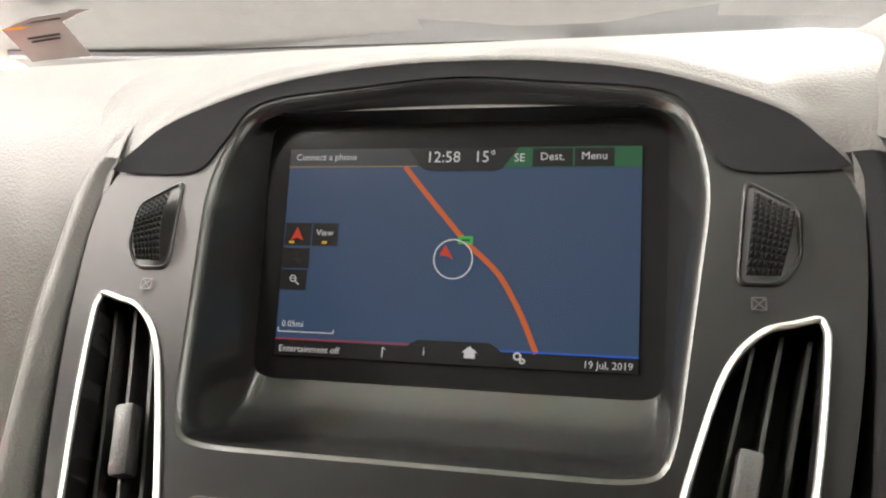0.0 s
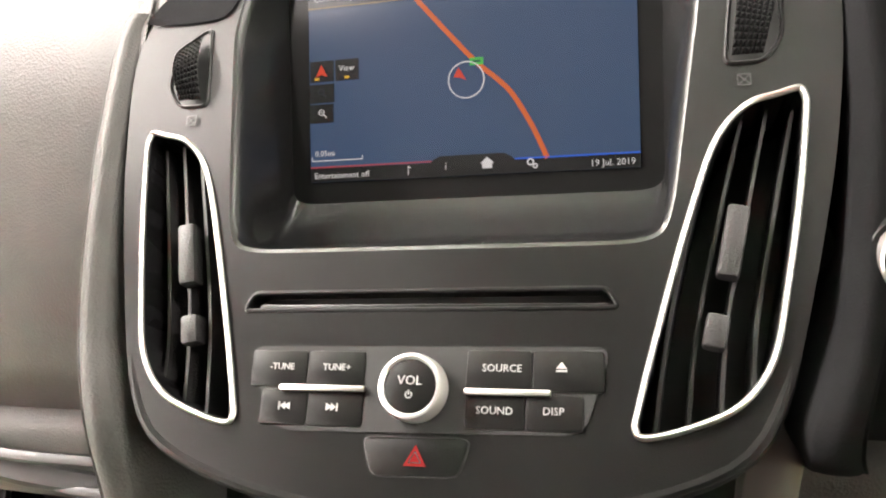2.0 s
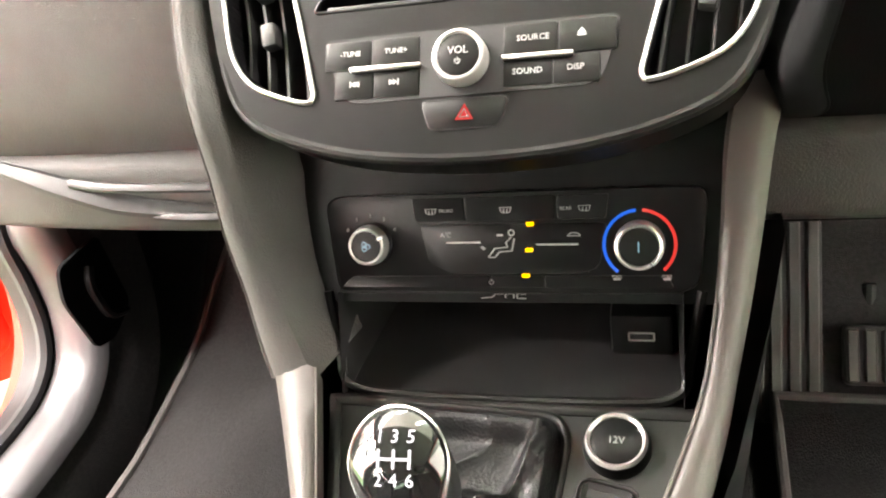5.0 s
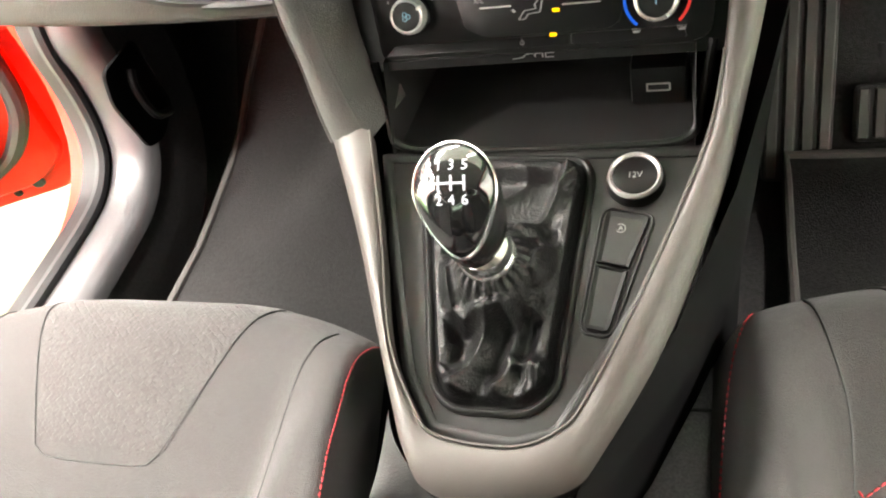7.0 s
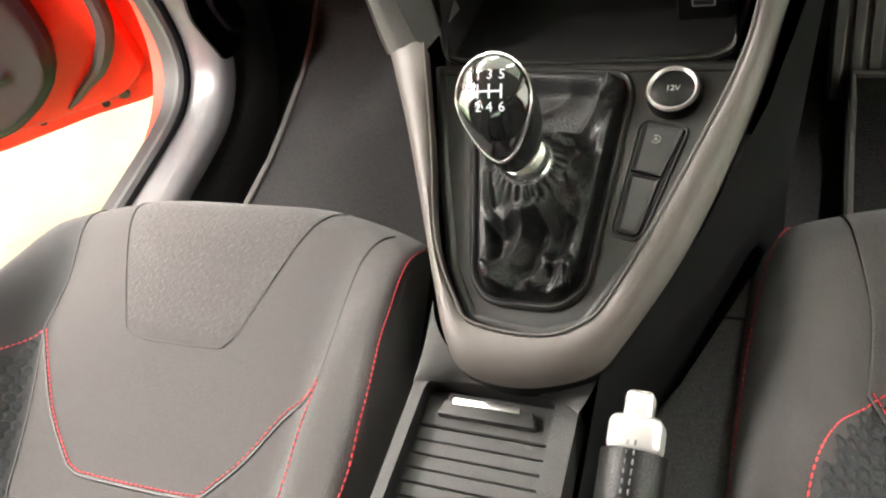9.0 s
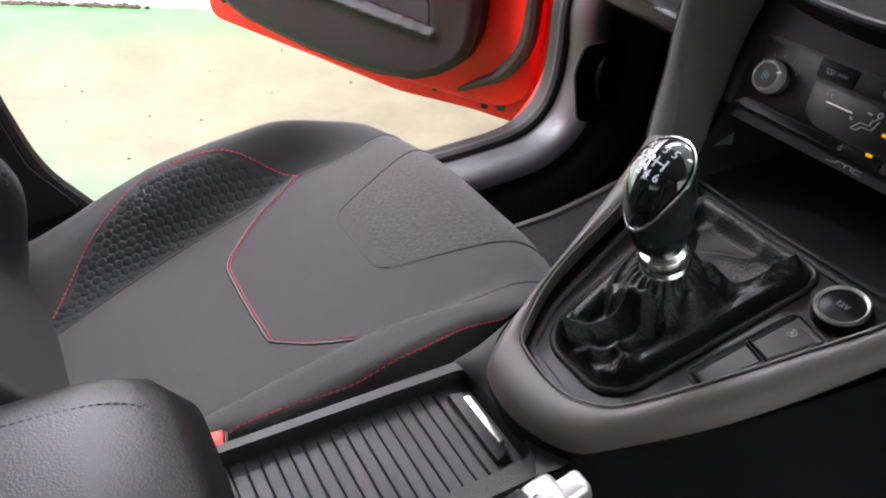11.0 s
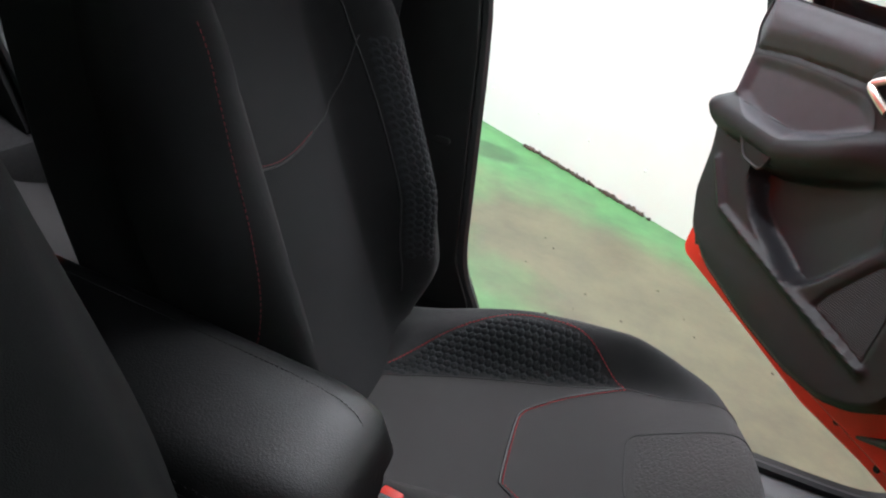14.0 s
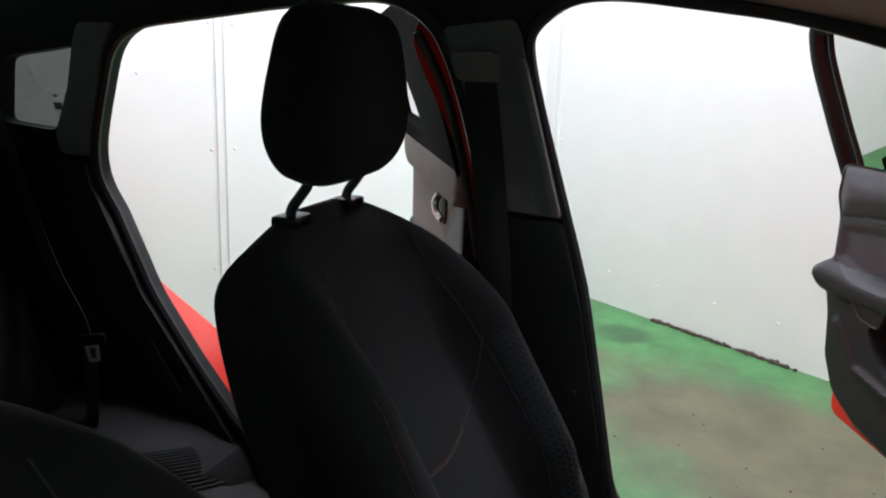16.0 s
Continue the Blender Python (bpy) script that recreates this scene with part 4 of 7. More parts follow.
def side_return(sgn):
    """The rounded edge that joins the fascia's side to the dashboard and runs down to the console rail."""
    edge = [FASCIA @ Vector((u, v, -0.002)) for u, v in ((0.168, 0.068), (0.1725, 0.05), (0.1715, 0.0), (0.1695, -0.03), (0.160, -0.10), (0.145, -0.148))]
    edge += [Vector((0.150, -0.105, 0.80)), Vector((0.152, -0.05, 0.77)), Vector((0.155, 0.02, 0.74))] if sgn > 0 else [Vector((0.137, -0.136, 0.79)), Vector((0.134, -0.143, 0.75)), Vector((0.126, -0.152, 0.71)), Vector((0.110, -0.168, 0.668))]
    edge = curve(edge, 5)
    rows = []
    for i, q in enumerate(edge):
        s = i / (len(edge) - 1)
        w = 0.018 + (0.006 if sgn < 0 else 0.004) * smoothstep(0.45, 0.8, s) + (0.008 * smoothstep(0.84, 1, s) if sgn < 0 else 0)
        sec = [(q.x - 0.012 * smoothstep(0.5, 0.7, s), q.y + 0.05, q.z), (q.x, q.y + 0.004, q.z), (q.x + 0.003, q.y - 0.003, q.z + 0.001), (q.x + w * 0.5, q.y - 0.006, q.z + 0.002), (q.x + w * 0.9, q.y - 0.001, q.z), (q.x + w, q.y + 0.012, q.z), (q.x + w + 0.004, q.y + 0.14, q.z)]
        rows.append([Vector((sgn * x, yy, z)) for x, yy, z in curve_flat(sec)])
    return loft(rows)


def nearest(line, u, v):
    """Distance to an open line."""
    best = 9.0
    for (ax, ay), (bx, by) in zip(line, line[1:]):
        dx, dy = bx - ax, by - ay
        t = min(max(((u - ax) * dx + (v - ay) * dy) / (dx * dx + dy * dy), 0), 1)
        best = min(best, (u - ax - t * dx) ** 2 + (v - ay - t * dy) ** 2)
    return math.sqrt(best)


def curve_flat(sec):
    return [tuple(q) for q in curve(sec, 3)]


for sgn in (-1, 1):
    dash_side(sgn)


def pad_z(y):
    """The top of the dashboard pads at a depth."""
    line = [(-0.034, 0.84), (-0.022, 0.91), (0.0, 0.975), (0.02, 0.998), (0.05, 1.018), (0.10, 1.031), (0.15, 1.036), (0.25, 1.040), (0.35, 1.040), (0.5, 1.036), (0.7, 1.027)]
    for (a, p), (b, q) in zip(line, line[1:]):
        if y <= b:
            return p + (q - p) * (y - a) / (b - a)
    return 1.027


def dash_brow():
    d = thing("dash_brow", "grained dark dashboard hood over the screen", "dashboard", (0, 0.1, 1.0))
    arch = curve([(-0.174, 0.045), (-0.162, 0.068), (-0.142, 0.088), (-0.095, 0.108), (-0.045, 0.117), (0, 0.119), (0.045, 0.117), (0.095, 0.108), (0.142, 0.088), (0.162, 0.068), (0.176, 0.045)], 5)
    rows = []
    for i, q in enumerate(arch):
        e = (arch[min(i + 1, len(arch) - 1)] - arch[max(i - 1, 0)]).normalized()
        o = Vector((-e.y, e.x))
        flank = smoothstep(0.10, 0.055, q[1])

        def at(out, w):
            return FASCIA @ Vector((q[0] + o.x * out, q[1] + o.y * out, w))

        p = at(0, 0)
        side = 1 if q[0] > 0 else -1
        edge = at(0.006, 0.001 - 0.004 * flank)
        line = [Vector((q[0] * 0.80, 0.036, min(p.z - 0.004, 1.012))), at(-0.004, -0.02), at(-0.003, -0.002), at(0.001, 0.003 - 0.005 * flank), edge]
        for back in (0.008, 0.022, 0.05, 0.10, 0.20, 0.36, 0.56):
            y = edge.y + back
            z = max(edge.z + 0.004 * (1 - math.exp(-back / 0.01)), pad_z(y) + 0.002)
            line.append(Vector((edge.x * 1.0 + side * 0.022 * min(back / 0.06, 1) * abs(q[0]) / 0.17 + side * 0.012 * (1 - abs(side * q[0]) / 0.18), y, z)))
        rows.append(curve(line, 3))
    part("hood", loft(rows), DASH, d)
    # Matt black sheet that stands in for the shade below the hood's lip.
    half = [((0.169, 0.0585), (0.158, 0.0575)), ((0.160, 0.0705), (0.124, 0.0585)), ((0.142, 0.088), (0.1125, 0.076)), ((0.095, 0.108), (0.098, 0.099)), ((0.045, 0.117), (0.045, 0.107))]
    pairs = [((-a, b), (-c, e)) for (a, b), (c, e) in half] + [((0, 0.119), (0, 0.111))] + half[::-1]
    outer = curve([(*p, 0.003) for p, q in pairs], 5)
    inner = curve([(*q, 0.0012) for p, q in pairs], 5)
    part("hood_underside", loft([[FASCIA @ p, FASCIA @ (p.lerp(q, 0.5) - Vector((0, 0, 0.001))), FASCIA @ q] for p, q in zip(outer, inner)]), MATTBLACK, d, "black sheet painted as the shade under the hood")


dash_brow()


def windscreen():
    w = thing("windscreen", "clear laminated windscreen above the dashboard", "windscreen", (0, 0.5, 1.05))
    rows = [[Vector((x, 0.72 - 0.10 * (x / 0.7) ** 2, 1.02)) for x in [i / 8 * 0.7 for i in range(-8, 9)]], [Vector((x * 0.80, -0.24 - 0.06 * (x / 0.7) ** 2, 1.285)) for x in [i / 8 * 0.7 for i in range(-8, 9)]]]
    part("pane", loft(rows), CLEAR, w, "", 0).visible_shadow = False
    lab = thing("windscreen_sticker", "square grey and yellow breakdown sticker inside the windscreen", "sticker", (-0.56, 0.45, 1.05))
    m = frame_of((-0.563, 0.45, 1.066), (0.98, 0.0, 0.05), (-0.35, -0.62, 0.66)) @ Matrix.Scale(0.85, 4)
    part("card", flat([(-0.045, -0.035), (0.05, -0.035), (0.045, 0.04), (-0.05, 0.04)], m, 0.0006), CARD, lab, "grey printed card", 0)
    part("band", flat([(-0.05, 0.022), (-0.02, 0.020), (0.02, 0.030), (0.046, 0.036), (0.045, 0.041), (-0.05, 0.041)], m @ T(0, 0, 0.0008), 0.0002), CARDYELLOW, lab, "yellow band", 0)
    add_icon("print_bar", [((-0.022, 0.004), (0.03, 0.006)), ((-0.02, -0.002), (0.026, 0.0))], m @ T(0, 0, 0.001), lab, 0.003, INKDARK)
    add_icon("badge_bar", [((-0.04, 0.03), (-0.022, 0.031))], m @ T(0, 0, 0.0012), lab, 0.006, INKDARK)
    part("glass_edge", tube(curve([(-0.70, 0.545, 1.026), (-0.5, 0.60, 1.034), (-0.25, 0.63, 1.041), (-0.05, 0.64, 1.044)], 6), lambda t: 0.0075 - 0.0055 * t, 8), RUBBER, w, "black lower edge of the glass")
    wp = thing("windscreen_wiper", "black wiper arm resting below the windscreen", "wiper", (0.15, 0.75, 1.04))
    part("blade", tube(curve([(0.055, 0.78, 1.058), (0.16, 0.78, 1.061), (0.27, 0.78, 1.065)], 5), 0.005, 8), RUBBER, wp)
    part("arm", tube(curve([(0.10, 0.80, 1.050), (0.16, 0.79, 1.063), (0.26, 0.785, 1.069)], 5), 0.004, 8), RUBBER, wp)
    part("pivot_cap", lathe([(0.017, -0.03), (0.017, 0.006), (0.015, 0.011), (0.010, 0.013), (0.0, 0.0135)], T(0.010, 0.72, 1.052), 20), GREYTRIM, wp, "pale grey pivot cap")


windscreen()

# ---- centre console ----
HVAC = frame_of((0, -0.115, 0.728), (1, 0, 0), (0, 0.42, 0.908))


def console_point(x, y, dz=0.0):
    return Vector((x, y, 0.64 + 0.3 * (y + 0.17) + dz))


CONSOLE = frame_of(console_point(0, -0.2), (1, 0, 0), (0, 1, 0.3))


def on_console(x, y):
    return CONSOLE.inverted() @ console_point(x, y)


def climate_panel(c):
    low_v = 0.68
    flatten = HVAC @ Matrix.Diagonal((1, low_v, 1, 1))

    def spot(u, v, h=0.0016):
        return HVAC @ T(u, v * low_v, h)

    back = prism(rounded([(-0.125, -0.035), (-0.15, 0.11), (0.15, 0.11), (0.128, -0.035)], 0.008, 3), HVAC @ T(0, 0, -0.04), 0.034)
    part("panel_back", back, SATIN_BLACK, c, "black lower dashboard panel")
    body = rounded([(-0.103, -0.040), (-0.108, 0.040), (-0.100, 0.046), (0.112, 0.046), (0.116, 0.038), (0.112, -0.034), (0.10, -0.042)], 0.008, 3)
    p = part("climate_panel", prism(body, flatten @ T(0, 0, -0.008), 0.008, 0.0015), SATIN_BLACK, c, "black heater control panel")

    def key(pts, h=0.0016):
        return part("button", prism(rounded(pts, 0.0015, 2), flatten @ T(0, 0, -0.0005), h, 0.0006), SATIN_BLACK, p)

    key([(-0.049, 0.022), (-0.052, 0.042), (-0.020, 0.042), (-0.019, 0.022)])
    key([(-0.018, 0.022), (-0.019, 0.042), (0.034, 0.042), (0.034, 0.022)])
    key([(0.035, 0.022), (0.035, 0.042), (0.064, 0.042), (0.062, 0.022)])
    mid = rounded([(-0.047, 0.019), (0.063, 0.019), (0.058, -0.018), (0.050, -0.024), (-0.030, -0.024), (-0.042, -0.015)], 0.005, 3)
    part("centre_keys", prism(mid, flatten @ T(0, 0, -0.0005), 0.0018, 0.0006), SATIN_BLACK, p)
    key([(-0.10, -0.036), (-0.092, -0.026), (-0.006, -0.026), (-0.006, -0.036)])
    key([(-0.005, -0.036), (-0.005, -0.026), (0.026, -0.026), (0.026, -0.036)])
    key([(0.027, -0.036), (0.027, -0.026), (0.095, -0.026), (0.098, -0.036)])
    up = flatten @ T(0, 0, 0.0016)
    writing("FRONT", 0.0027, spot(-0.030, 0.031), PRINT, p)
    writing("REAR", 0.0029, spot(0.040, 0.031), PRINT, p)
    writing("A/C", 0.0042, spot(-0.031, 0.010), PRINT, p)
    for u in (-0.0395, 0.0055, 0.0505):
        a = 0.0034
        add_icon("demist_symbol", [((-a, 0.002), (a, 0.002)), ((a, 0.002), (a * 0.7, -0.0022)), ((a * 0.7, -0.0022), (-a * 0.7, -0.0022)), ((-a * 0.7, -0.0022), (-a, 0.002)), ((-0.001, -0.003), (-0.001, 0.0008)), ((0.001, -0.003), (0.001, 0.0008))], up @ T(u, 0.031, 0), p)
    # seated airflow symbol
    man = up @ T(0.003, -0.002, 0.0004)
    ring_icon("airflow_symbol", 0.0016, 0.0008, spot(0.0085, 0.0115, 0.002), p)
    add_icon("airflow_symbol", [((0.0055, 0.010), (0.0022, 0.0052)), ((0.0022, 0.0052), (0.0030, 0.0012)), ((0.0030, 0.0012), (-0.0045, 0.0002)), ((-0.0045, 0.0002), (-0.0085, -0.0075)), ((-0.0085, -0.0075), (-0.0045, -0.0075)), ((-0.0045, -0.0075), (-0.002, -0.003)), ((-0.002, -0.003), (0.0055, -0.002)), ((0.0055, -0.002), (0.0072, 0.0085))], man, p, 0.0009)
    add_icon("airflow_symbol", [((-0.003, 0.0115), (0.0005, 0.0115)), ((-0.0105, -0.0005), (-0.0125, 0.002))], man, p, 0.0018)
    add_icon("recirculation_symbol", [((0.0405, 0.008), (0.048, 0.008)), ((0.0405, 0.008), (0.0425, 0.0105)), ((0.0425, 0.0105), (0.046, 0.0105)), ((0.046, 0.0105), (0.048, 0.008))], up, p, 0.0009)
    for u0, u1, v in ((-0.031, -0.010, 0.0035), (0.0225, 0.0465, 0.0010)):
        part("trim_strip", block(u0, u1, v - 0.0007, v + 0.0007, 0.001, 0.0022, 0.0003, 1, flatten), CHROME, p)
    for u, v in ((0.0195, 0.0185), (0.0185, -0.0035), (0.0160, -0.0255)):
        part("indicator_lamp", block(u - 0.0022, u + 0.0022, v - 0.0017, v + 0.0017, 0.001, 0.0024, 0.0003, 1, flatten), AMBER, p, "lit amber lamp")
    ring_icon("power_symbol", 0.0013, 0.0004, spot(-0.0045, -0.031), p, None, 125, 415)
    add_icon("power_symbol", [((-0.0045, -0.0305), (-0.0045, -0.0282))], up, p)
    low = flatten @ T(0, 0, -0.0055)
    add_icon("badge", [((-0.013, -0.0475), (-0.006, -0.0465)), ((-0.006, -0.0465), (-0.004, -0.0435)), ((-0.004, -0.0435), (0.001, -0.0435)), ((0.002, -0.047), (0.002, -0.0435)), ((0.002, -0.0435), (0.007, -0.0435)), ((0.007, -0.0435), (0.007, -0.0475)), ((0.009, -0.0475), (0.009, -0.0435)), ((0.009, -0.0435), (0.0145, -0.0435)), ((0.009, -0.0475), (0.0145, -0.0475))], low, p, 0.0009)
    # fan dial
    m = spot(-0.078, 0.003, 0) @ Matrix.Scale(0.70, 4)
    dial = part("fan_dial", lathe([(0.0175, 0), (0.0172, 0.010), (0.0160, 0.0165), (0.0145, 0.0175), (0.0135, 0.0165), (0.0, 0.0165)], m, 40), SILVER, p, "chrome-edged fan dial")
    part("dial_skirt", lathe([(0.0195, 0), (0.0195, 0.003), (0.0178, 0.006), (0.017, 0.006)], m, 40), GLOSSDARK, dial)
    part("dial_cap", lathe([(0.0133, 0.0160), (0.0133, 0.0172), (0.0, 0.0174)], m), PLASTIC, dial)
    part("dial_pointer", block(-0.0012, 0.0012, 0.0125, 0.0185, 0.0165, 0.0185, 0.0006, 1, m @ Matrix.Rotation(radians(-62), 4, "Z")), CHROME, dial)
    for k in range(3):
        ring_icon("fan_symbol", 0.0019, 0.0006, m @ T(0.0024 * math.cos(2.1 * k), 0.0024 * math.sin(2.1 * k), 0.0175), dial, COOL)
    for k, ch in enumerate("01234"):
        a = radians(150 - 30 * k)
        writing(ch, 0.0032, HVAC @ T(-0.078 + math.cos(a) * 0.0175, 0.002 + math.sin(a) * 0.0175, 0.0016), PRINT, p)
    # temperature dial
    m = spot(0.080, 0.0, 0) @ Matrix.Scale(0.70, 4)
    dial = part("temperature_dial", lathe([(0.0195, 0), (0.0192, 0.010), (0.0182, 0.0165), (0.0165, 0.0178), (0.0152, 0.0165), (0.0, 0.0165)], m, 40), SILVER, p, "chrome-edged temperature dial")
    part("dial_cap", lathe([(0.0150, 0.0160), (0.0150, 0.0172), (0.0, 0.0174)], m), PLASTIC, dial)
    part("dial_pointer", block(-0.0012, 0.0012, 0.0145, 0.0182, 0.0165, 0.0185, 0.0006, 1, m @ Matrix.Rotation(radians(215), 4, "Z")), BRIGHT, dial)
    add_icon("dial_line", [((0, -0.004), (0, 0.004))], m @ T(0, 0, 0.0175), dial, 0.001, COOL)
    ring_icon("cold_arc", 0.0192, 0.0018, spot(0.080, 0, 0.0018), p, UIBLUE, 95, 232)
    ring_icon("hot_arc", 0.0192, 0.0018, spot(0.080, 0, 0.0018), p, HOTRED, 85, -48)
    for u in (0.0675, 0.0945):
        writing("MAX", 0.0026, spot(u, -0.0265), PRINT, p)
        add_icon("mode_bar", [((u - 0.002, -0.0285), (u + 0.002, -0.0285))], up, p, 0.0016)


def rails(c):
    """Satin rail: an inner and an outer line with a rolled section between them, running round the lever."""
    inner = curve([(-0.109, -0.168, 0.676), (-0.0885, -0.24, 0.646), (-0.073, -0.301, 0.622), (-0.052, -0.338, 0.607), (-0.036, -0.352, 0.601), (0.007, -0.355, 0.600), (0.034, -0.345, 0.605), (0.049, -0.325, 0.612), (0.080, -0.258, 0.640), (0.109, -0.182, 0.670), (0.118, -0.145, 0.700), (0.122, -0.120, 0.735), (0.124, -0.106, 0.780), (0.128, -0.104, 0.815)], 6)
    outer = curve([(-0.1415, -0.160, 0.679), (-0.107, -0.233, 0.650), (-0.074, -0.317, 0.615), (-0.057, -0.357, 0.599), (-0.038, -0.376, 0.591), (0.0, -0.379, 0.589), (0.040, -0.367, 0.594), (0.058, -0.345, 0.603), (0.093, -0.280, 0.629), (0.126, -0.196, 0.662), (0.141, -0.150, 0.695), (0.152, -0.120, 0.735), (0.160, -0.104, 0.785), (0.168, -0.10, 0.825)], 6)
    count = len(inner)
    flat_out = [(b - a).normalized() for a, b in zip(inner, outer)]
    rows, skirt = [], []
    for i, (a, b) in enumerate(zip(inner, outer)):
        s = i / (count - 1)
        out = sum((flat_out[min(max(i + k, 0), count - 1)] for k in range(-7, 8)), Vector()).normalized()
        turn = smoothstep(0.60, 0.86, s)
        b = a.lerp(b, 1 - 0.42 * smoothstep(0.58, 0.74, s))
        drop = Vector((0, 0, -1)).lerp(Vector((0.25, 1, -0.2)), turn).normalized()
        back = Vector((0, 0.2, -1)).lerp(Vector((0, 1, -0.3)), turn).normalized()
        rows.append([a + back * 0.012, a + back * 0.003, a + out * 0.0015, a.lerp(b, 0.35) + Vector((0, 0, 0.0022)), a.lerp(b, 0.72) + Vector((0, 0, 0.001)), b + drop * 0.004, b + out * 0.002 + drop * 0.010])
        skirt.append([b + out * 0.002 + drop * 0.010, b + out * 0.001 + drop * 0.018, b - out * 0.006 + drop * 0.040])
    part("rail_side", loft(skirt), MATTBLACK, c, "black plastic below the rail", 50)
    part("side_rail", loft(rows, False), SATIN, c, "satin grey-brown painted rail", 50)
    # bright inner edge line
    part("rail_edge", tube([q + Vector((0, 0, 0.001)) for q in inner[:62]], 0.0008, 6), SATIN, c)


def center_console():
    c = thing("center_console", "black centre console with satin grey side rails", "console", (0, -0.3, 0.25))
    climate_panel(c)
    rails(c)
    top = [(-0.1125, -0.156), (-0.110, -0.165), (-0.090, -0.24), (-0.068, -0.31), (-0.045, -0.345), (0.006, -0.350), (0.034, -0.340), (0.080, -0.255), (0.112, -0.175), (0.1185, -0.156)]
    rows = [[console_point(x, y, z) for x, y in top] for z in (-0.02, 0)]
    part("top_plate", loft(rows, True, True), PLATE_BLACK, c, "satin black console plate")
    border = rounded([on_console(x, y).to_2d() for x, y in top], 0.006, 4)
    part("plate_border", ring(border, inset(border, 0.0075), CONSOLE, 0.0012, 0.0012), PLATE_BLACK, c, "raised border of the plate")
    # open cubby below the climate panel
    rows = [[Vector((sx * 0.103, y, z)) for sx, y, z in ((-1, -0.128, 0.703), (1, -0.128, 0.703), (1, -0.160, 0.6425), (-1, -0.160, 0.6425))], [Vector((sx * 0.097, y, z)) for sx, y, z in ((-1, -0.03, 0.70), (1, -0.03, 0.70), (1, -0.03, 0.640), (-1, -0.03, 0.640))]]
    bm = loft(rows, True)
    bm.verts.ensure_lookup_table()
    bm.faces.new(bm.verts[4:8])
    part("cubby", bm, DARK, c, "dark open storage cubby")
    part("cubby_lip", tube(curve([(-0.112, -0.122, 0.70), (-0.106, -0.140, 0.665), (-0.100, -0.150, 0.648), (-0.06, -0.155, 0.645), (0.06, -0.155, 0.645), (0.099, -0.150, 0.648), (0.106, -0.138, 0.665), (0.113, -0.12, 0.70)], 5), 0.0032, 8), PLASTIC, c)
    usb = part("usb_block", block(0.060, 0.097, -0.108, -0.05, 0.641, 0.672, 0.003, 2), SATIN_BLACK, c, "black socket block")
    m = frame_of((0.0785, -0.1085, 0.657), (1, 0, 0), (0, 0.2, 0.98))
    part("usb_frame", ring(rounded([(-0.008, -0.003), (-0.008, 0.003), (0.008, 0.003), (0.008, -0.003)], 0.001, 2), rounded([(-0.0068, -0.0019), (-0.0068, 0.0019), (0.0068, 0.0019), (0.0068, -0.0019)], 0.0005, 2), m, 0.0006), CHROME, usb, "metal socket frame")
    part("usb_opening", prism([(-0.0068, -0.0019), (0.0068, -0.0019), (0.0068, 0.0019), (-0.0068, 0.0019)], m, 0.0003), DARK, usb)
    # body walls down to the floor
    out = [(-0.150, 0.3, 0.66), (-0.150, -0.06, 0.66), (-0.142, -0.155, 0.655), (-0.108, -0.232, 0.638), (-0.077, -0.318, 0.602), (-0.084, -0.40, 0.54), (-0.091, -0.55, 0.53), (-0.097, -1.02, 0.53), (0.038, -1.02, 0.53), (0.036, -0.42, 0.53), (0.045, -0.368, 0.582), (0.094, -0.281, 0.616), (0.127, -0.20, 0.650), (0.146, -0.14, 0.69), (0.162, -0.06, 0.70), (0.162, 0.3, 0.70)]
    mid = [Vector((x - 0.020, y, 0.42)) if x > 0.03 and y > -0.45 else Vector((x * 1.04 + math.copysign(0.004, x), y, z * 0.6 + 0.22 * 0.4)) for x, y, z in out]
    rows = [[Vector(q) for q in out], mid, [Vector((x - 0.020, y, 0.22)) if x > 0.03 and y > -0.45 else Vector((x * 1.10 + math.copysign(0.012, x), y, 0.22)) for x, y, z in out]]
    shelf = [[Vector((x, y, z)) for x, z in ((0.03 + 0.05 * smoothstep(-0.36, -0.12, y), 0.4195), (0.108, 0.4215), (0.117, 0.416), (0.121, 0.40), (0.123, 0.24))] for y in (-0.46, -0.38, -0.30, -0.24, -0.18, -0.12, -0.06, 0.0)]
    part("tunnel_felt", loft(shelf), FELT, c, "grey speckled felt beside the console")
    part("felt_seam", tube(curve([(0.117, -0.213, 0.4205), (0.096, -0.216, 0.4225), (0.084, -0.226, 0.4225), (0.066, -0.262, 0.422), (0.048, -0.31, 0.422)], 5), 0.0016, 6), INKDARK, c)
    part("body", loft(rows, True), MATTBLACK, c, "black plastic console sides")
    frame_out = rounded([(-0.082, -0.366), (-0.076, -0.358), (0.018, -0.364), (0.032, -0.375), (0.036, -1.0), (-0.096, -1.0)], 0.008, 3)
    hole = rounded([(-0.0735, -0.3745), (0.017, -0.3755), (0.0185, -0.72), (-0.0845, -0.72)], 0.009, 4)
    part("rear_frame", pierced(frame_out, [hole], T(0, 0, 0.560), 0.03), LOWER, c, "grained black console frame")
    high = curve([(-0.0715, -0.335, 0.596), (-0.068, -0.346, 0.592), (-0.058, -0.360, 0.588), (-0.038, -0.374, 0.584), (0.0, -0.3765, 0.582), (0.036, -0.366, 0.585), (0.050, -0.350, 0.590)], 5)
    low = curve([(-0.0830, -0.378, 0.5604), (-0.0820, -0.379, 0.5604), (-0.0760, -0.3775, 0.5604), (-0.040, -0.3745, 0.5604), (0.0, -0.3745, 0.5604), (0.020, -0.3775, 0.5604), (0.0318, -0.384, 0.5604)], 5)
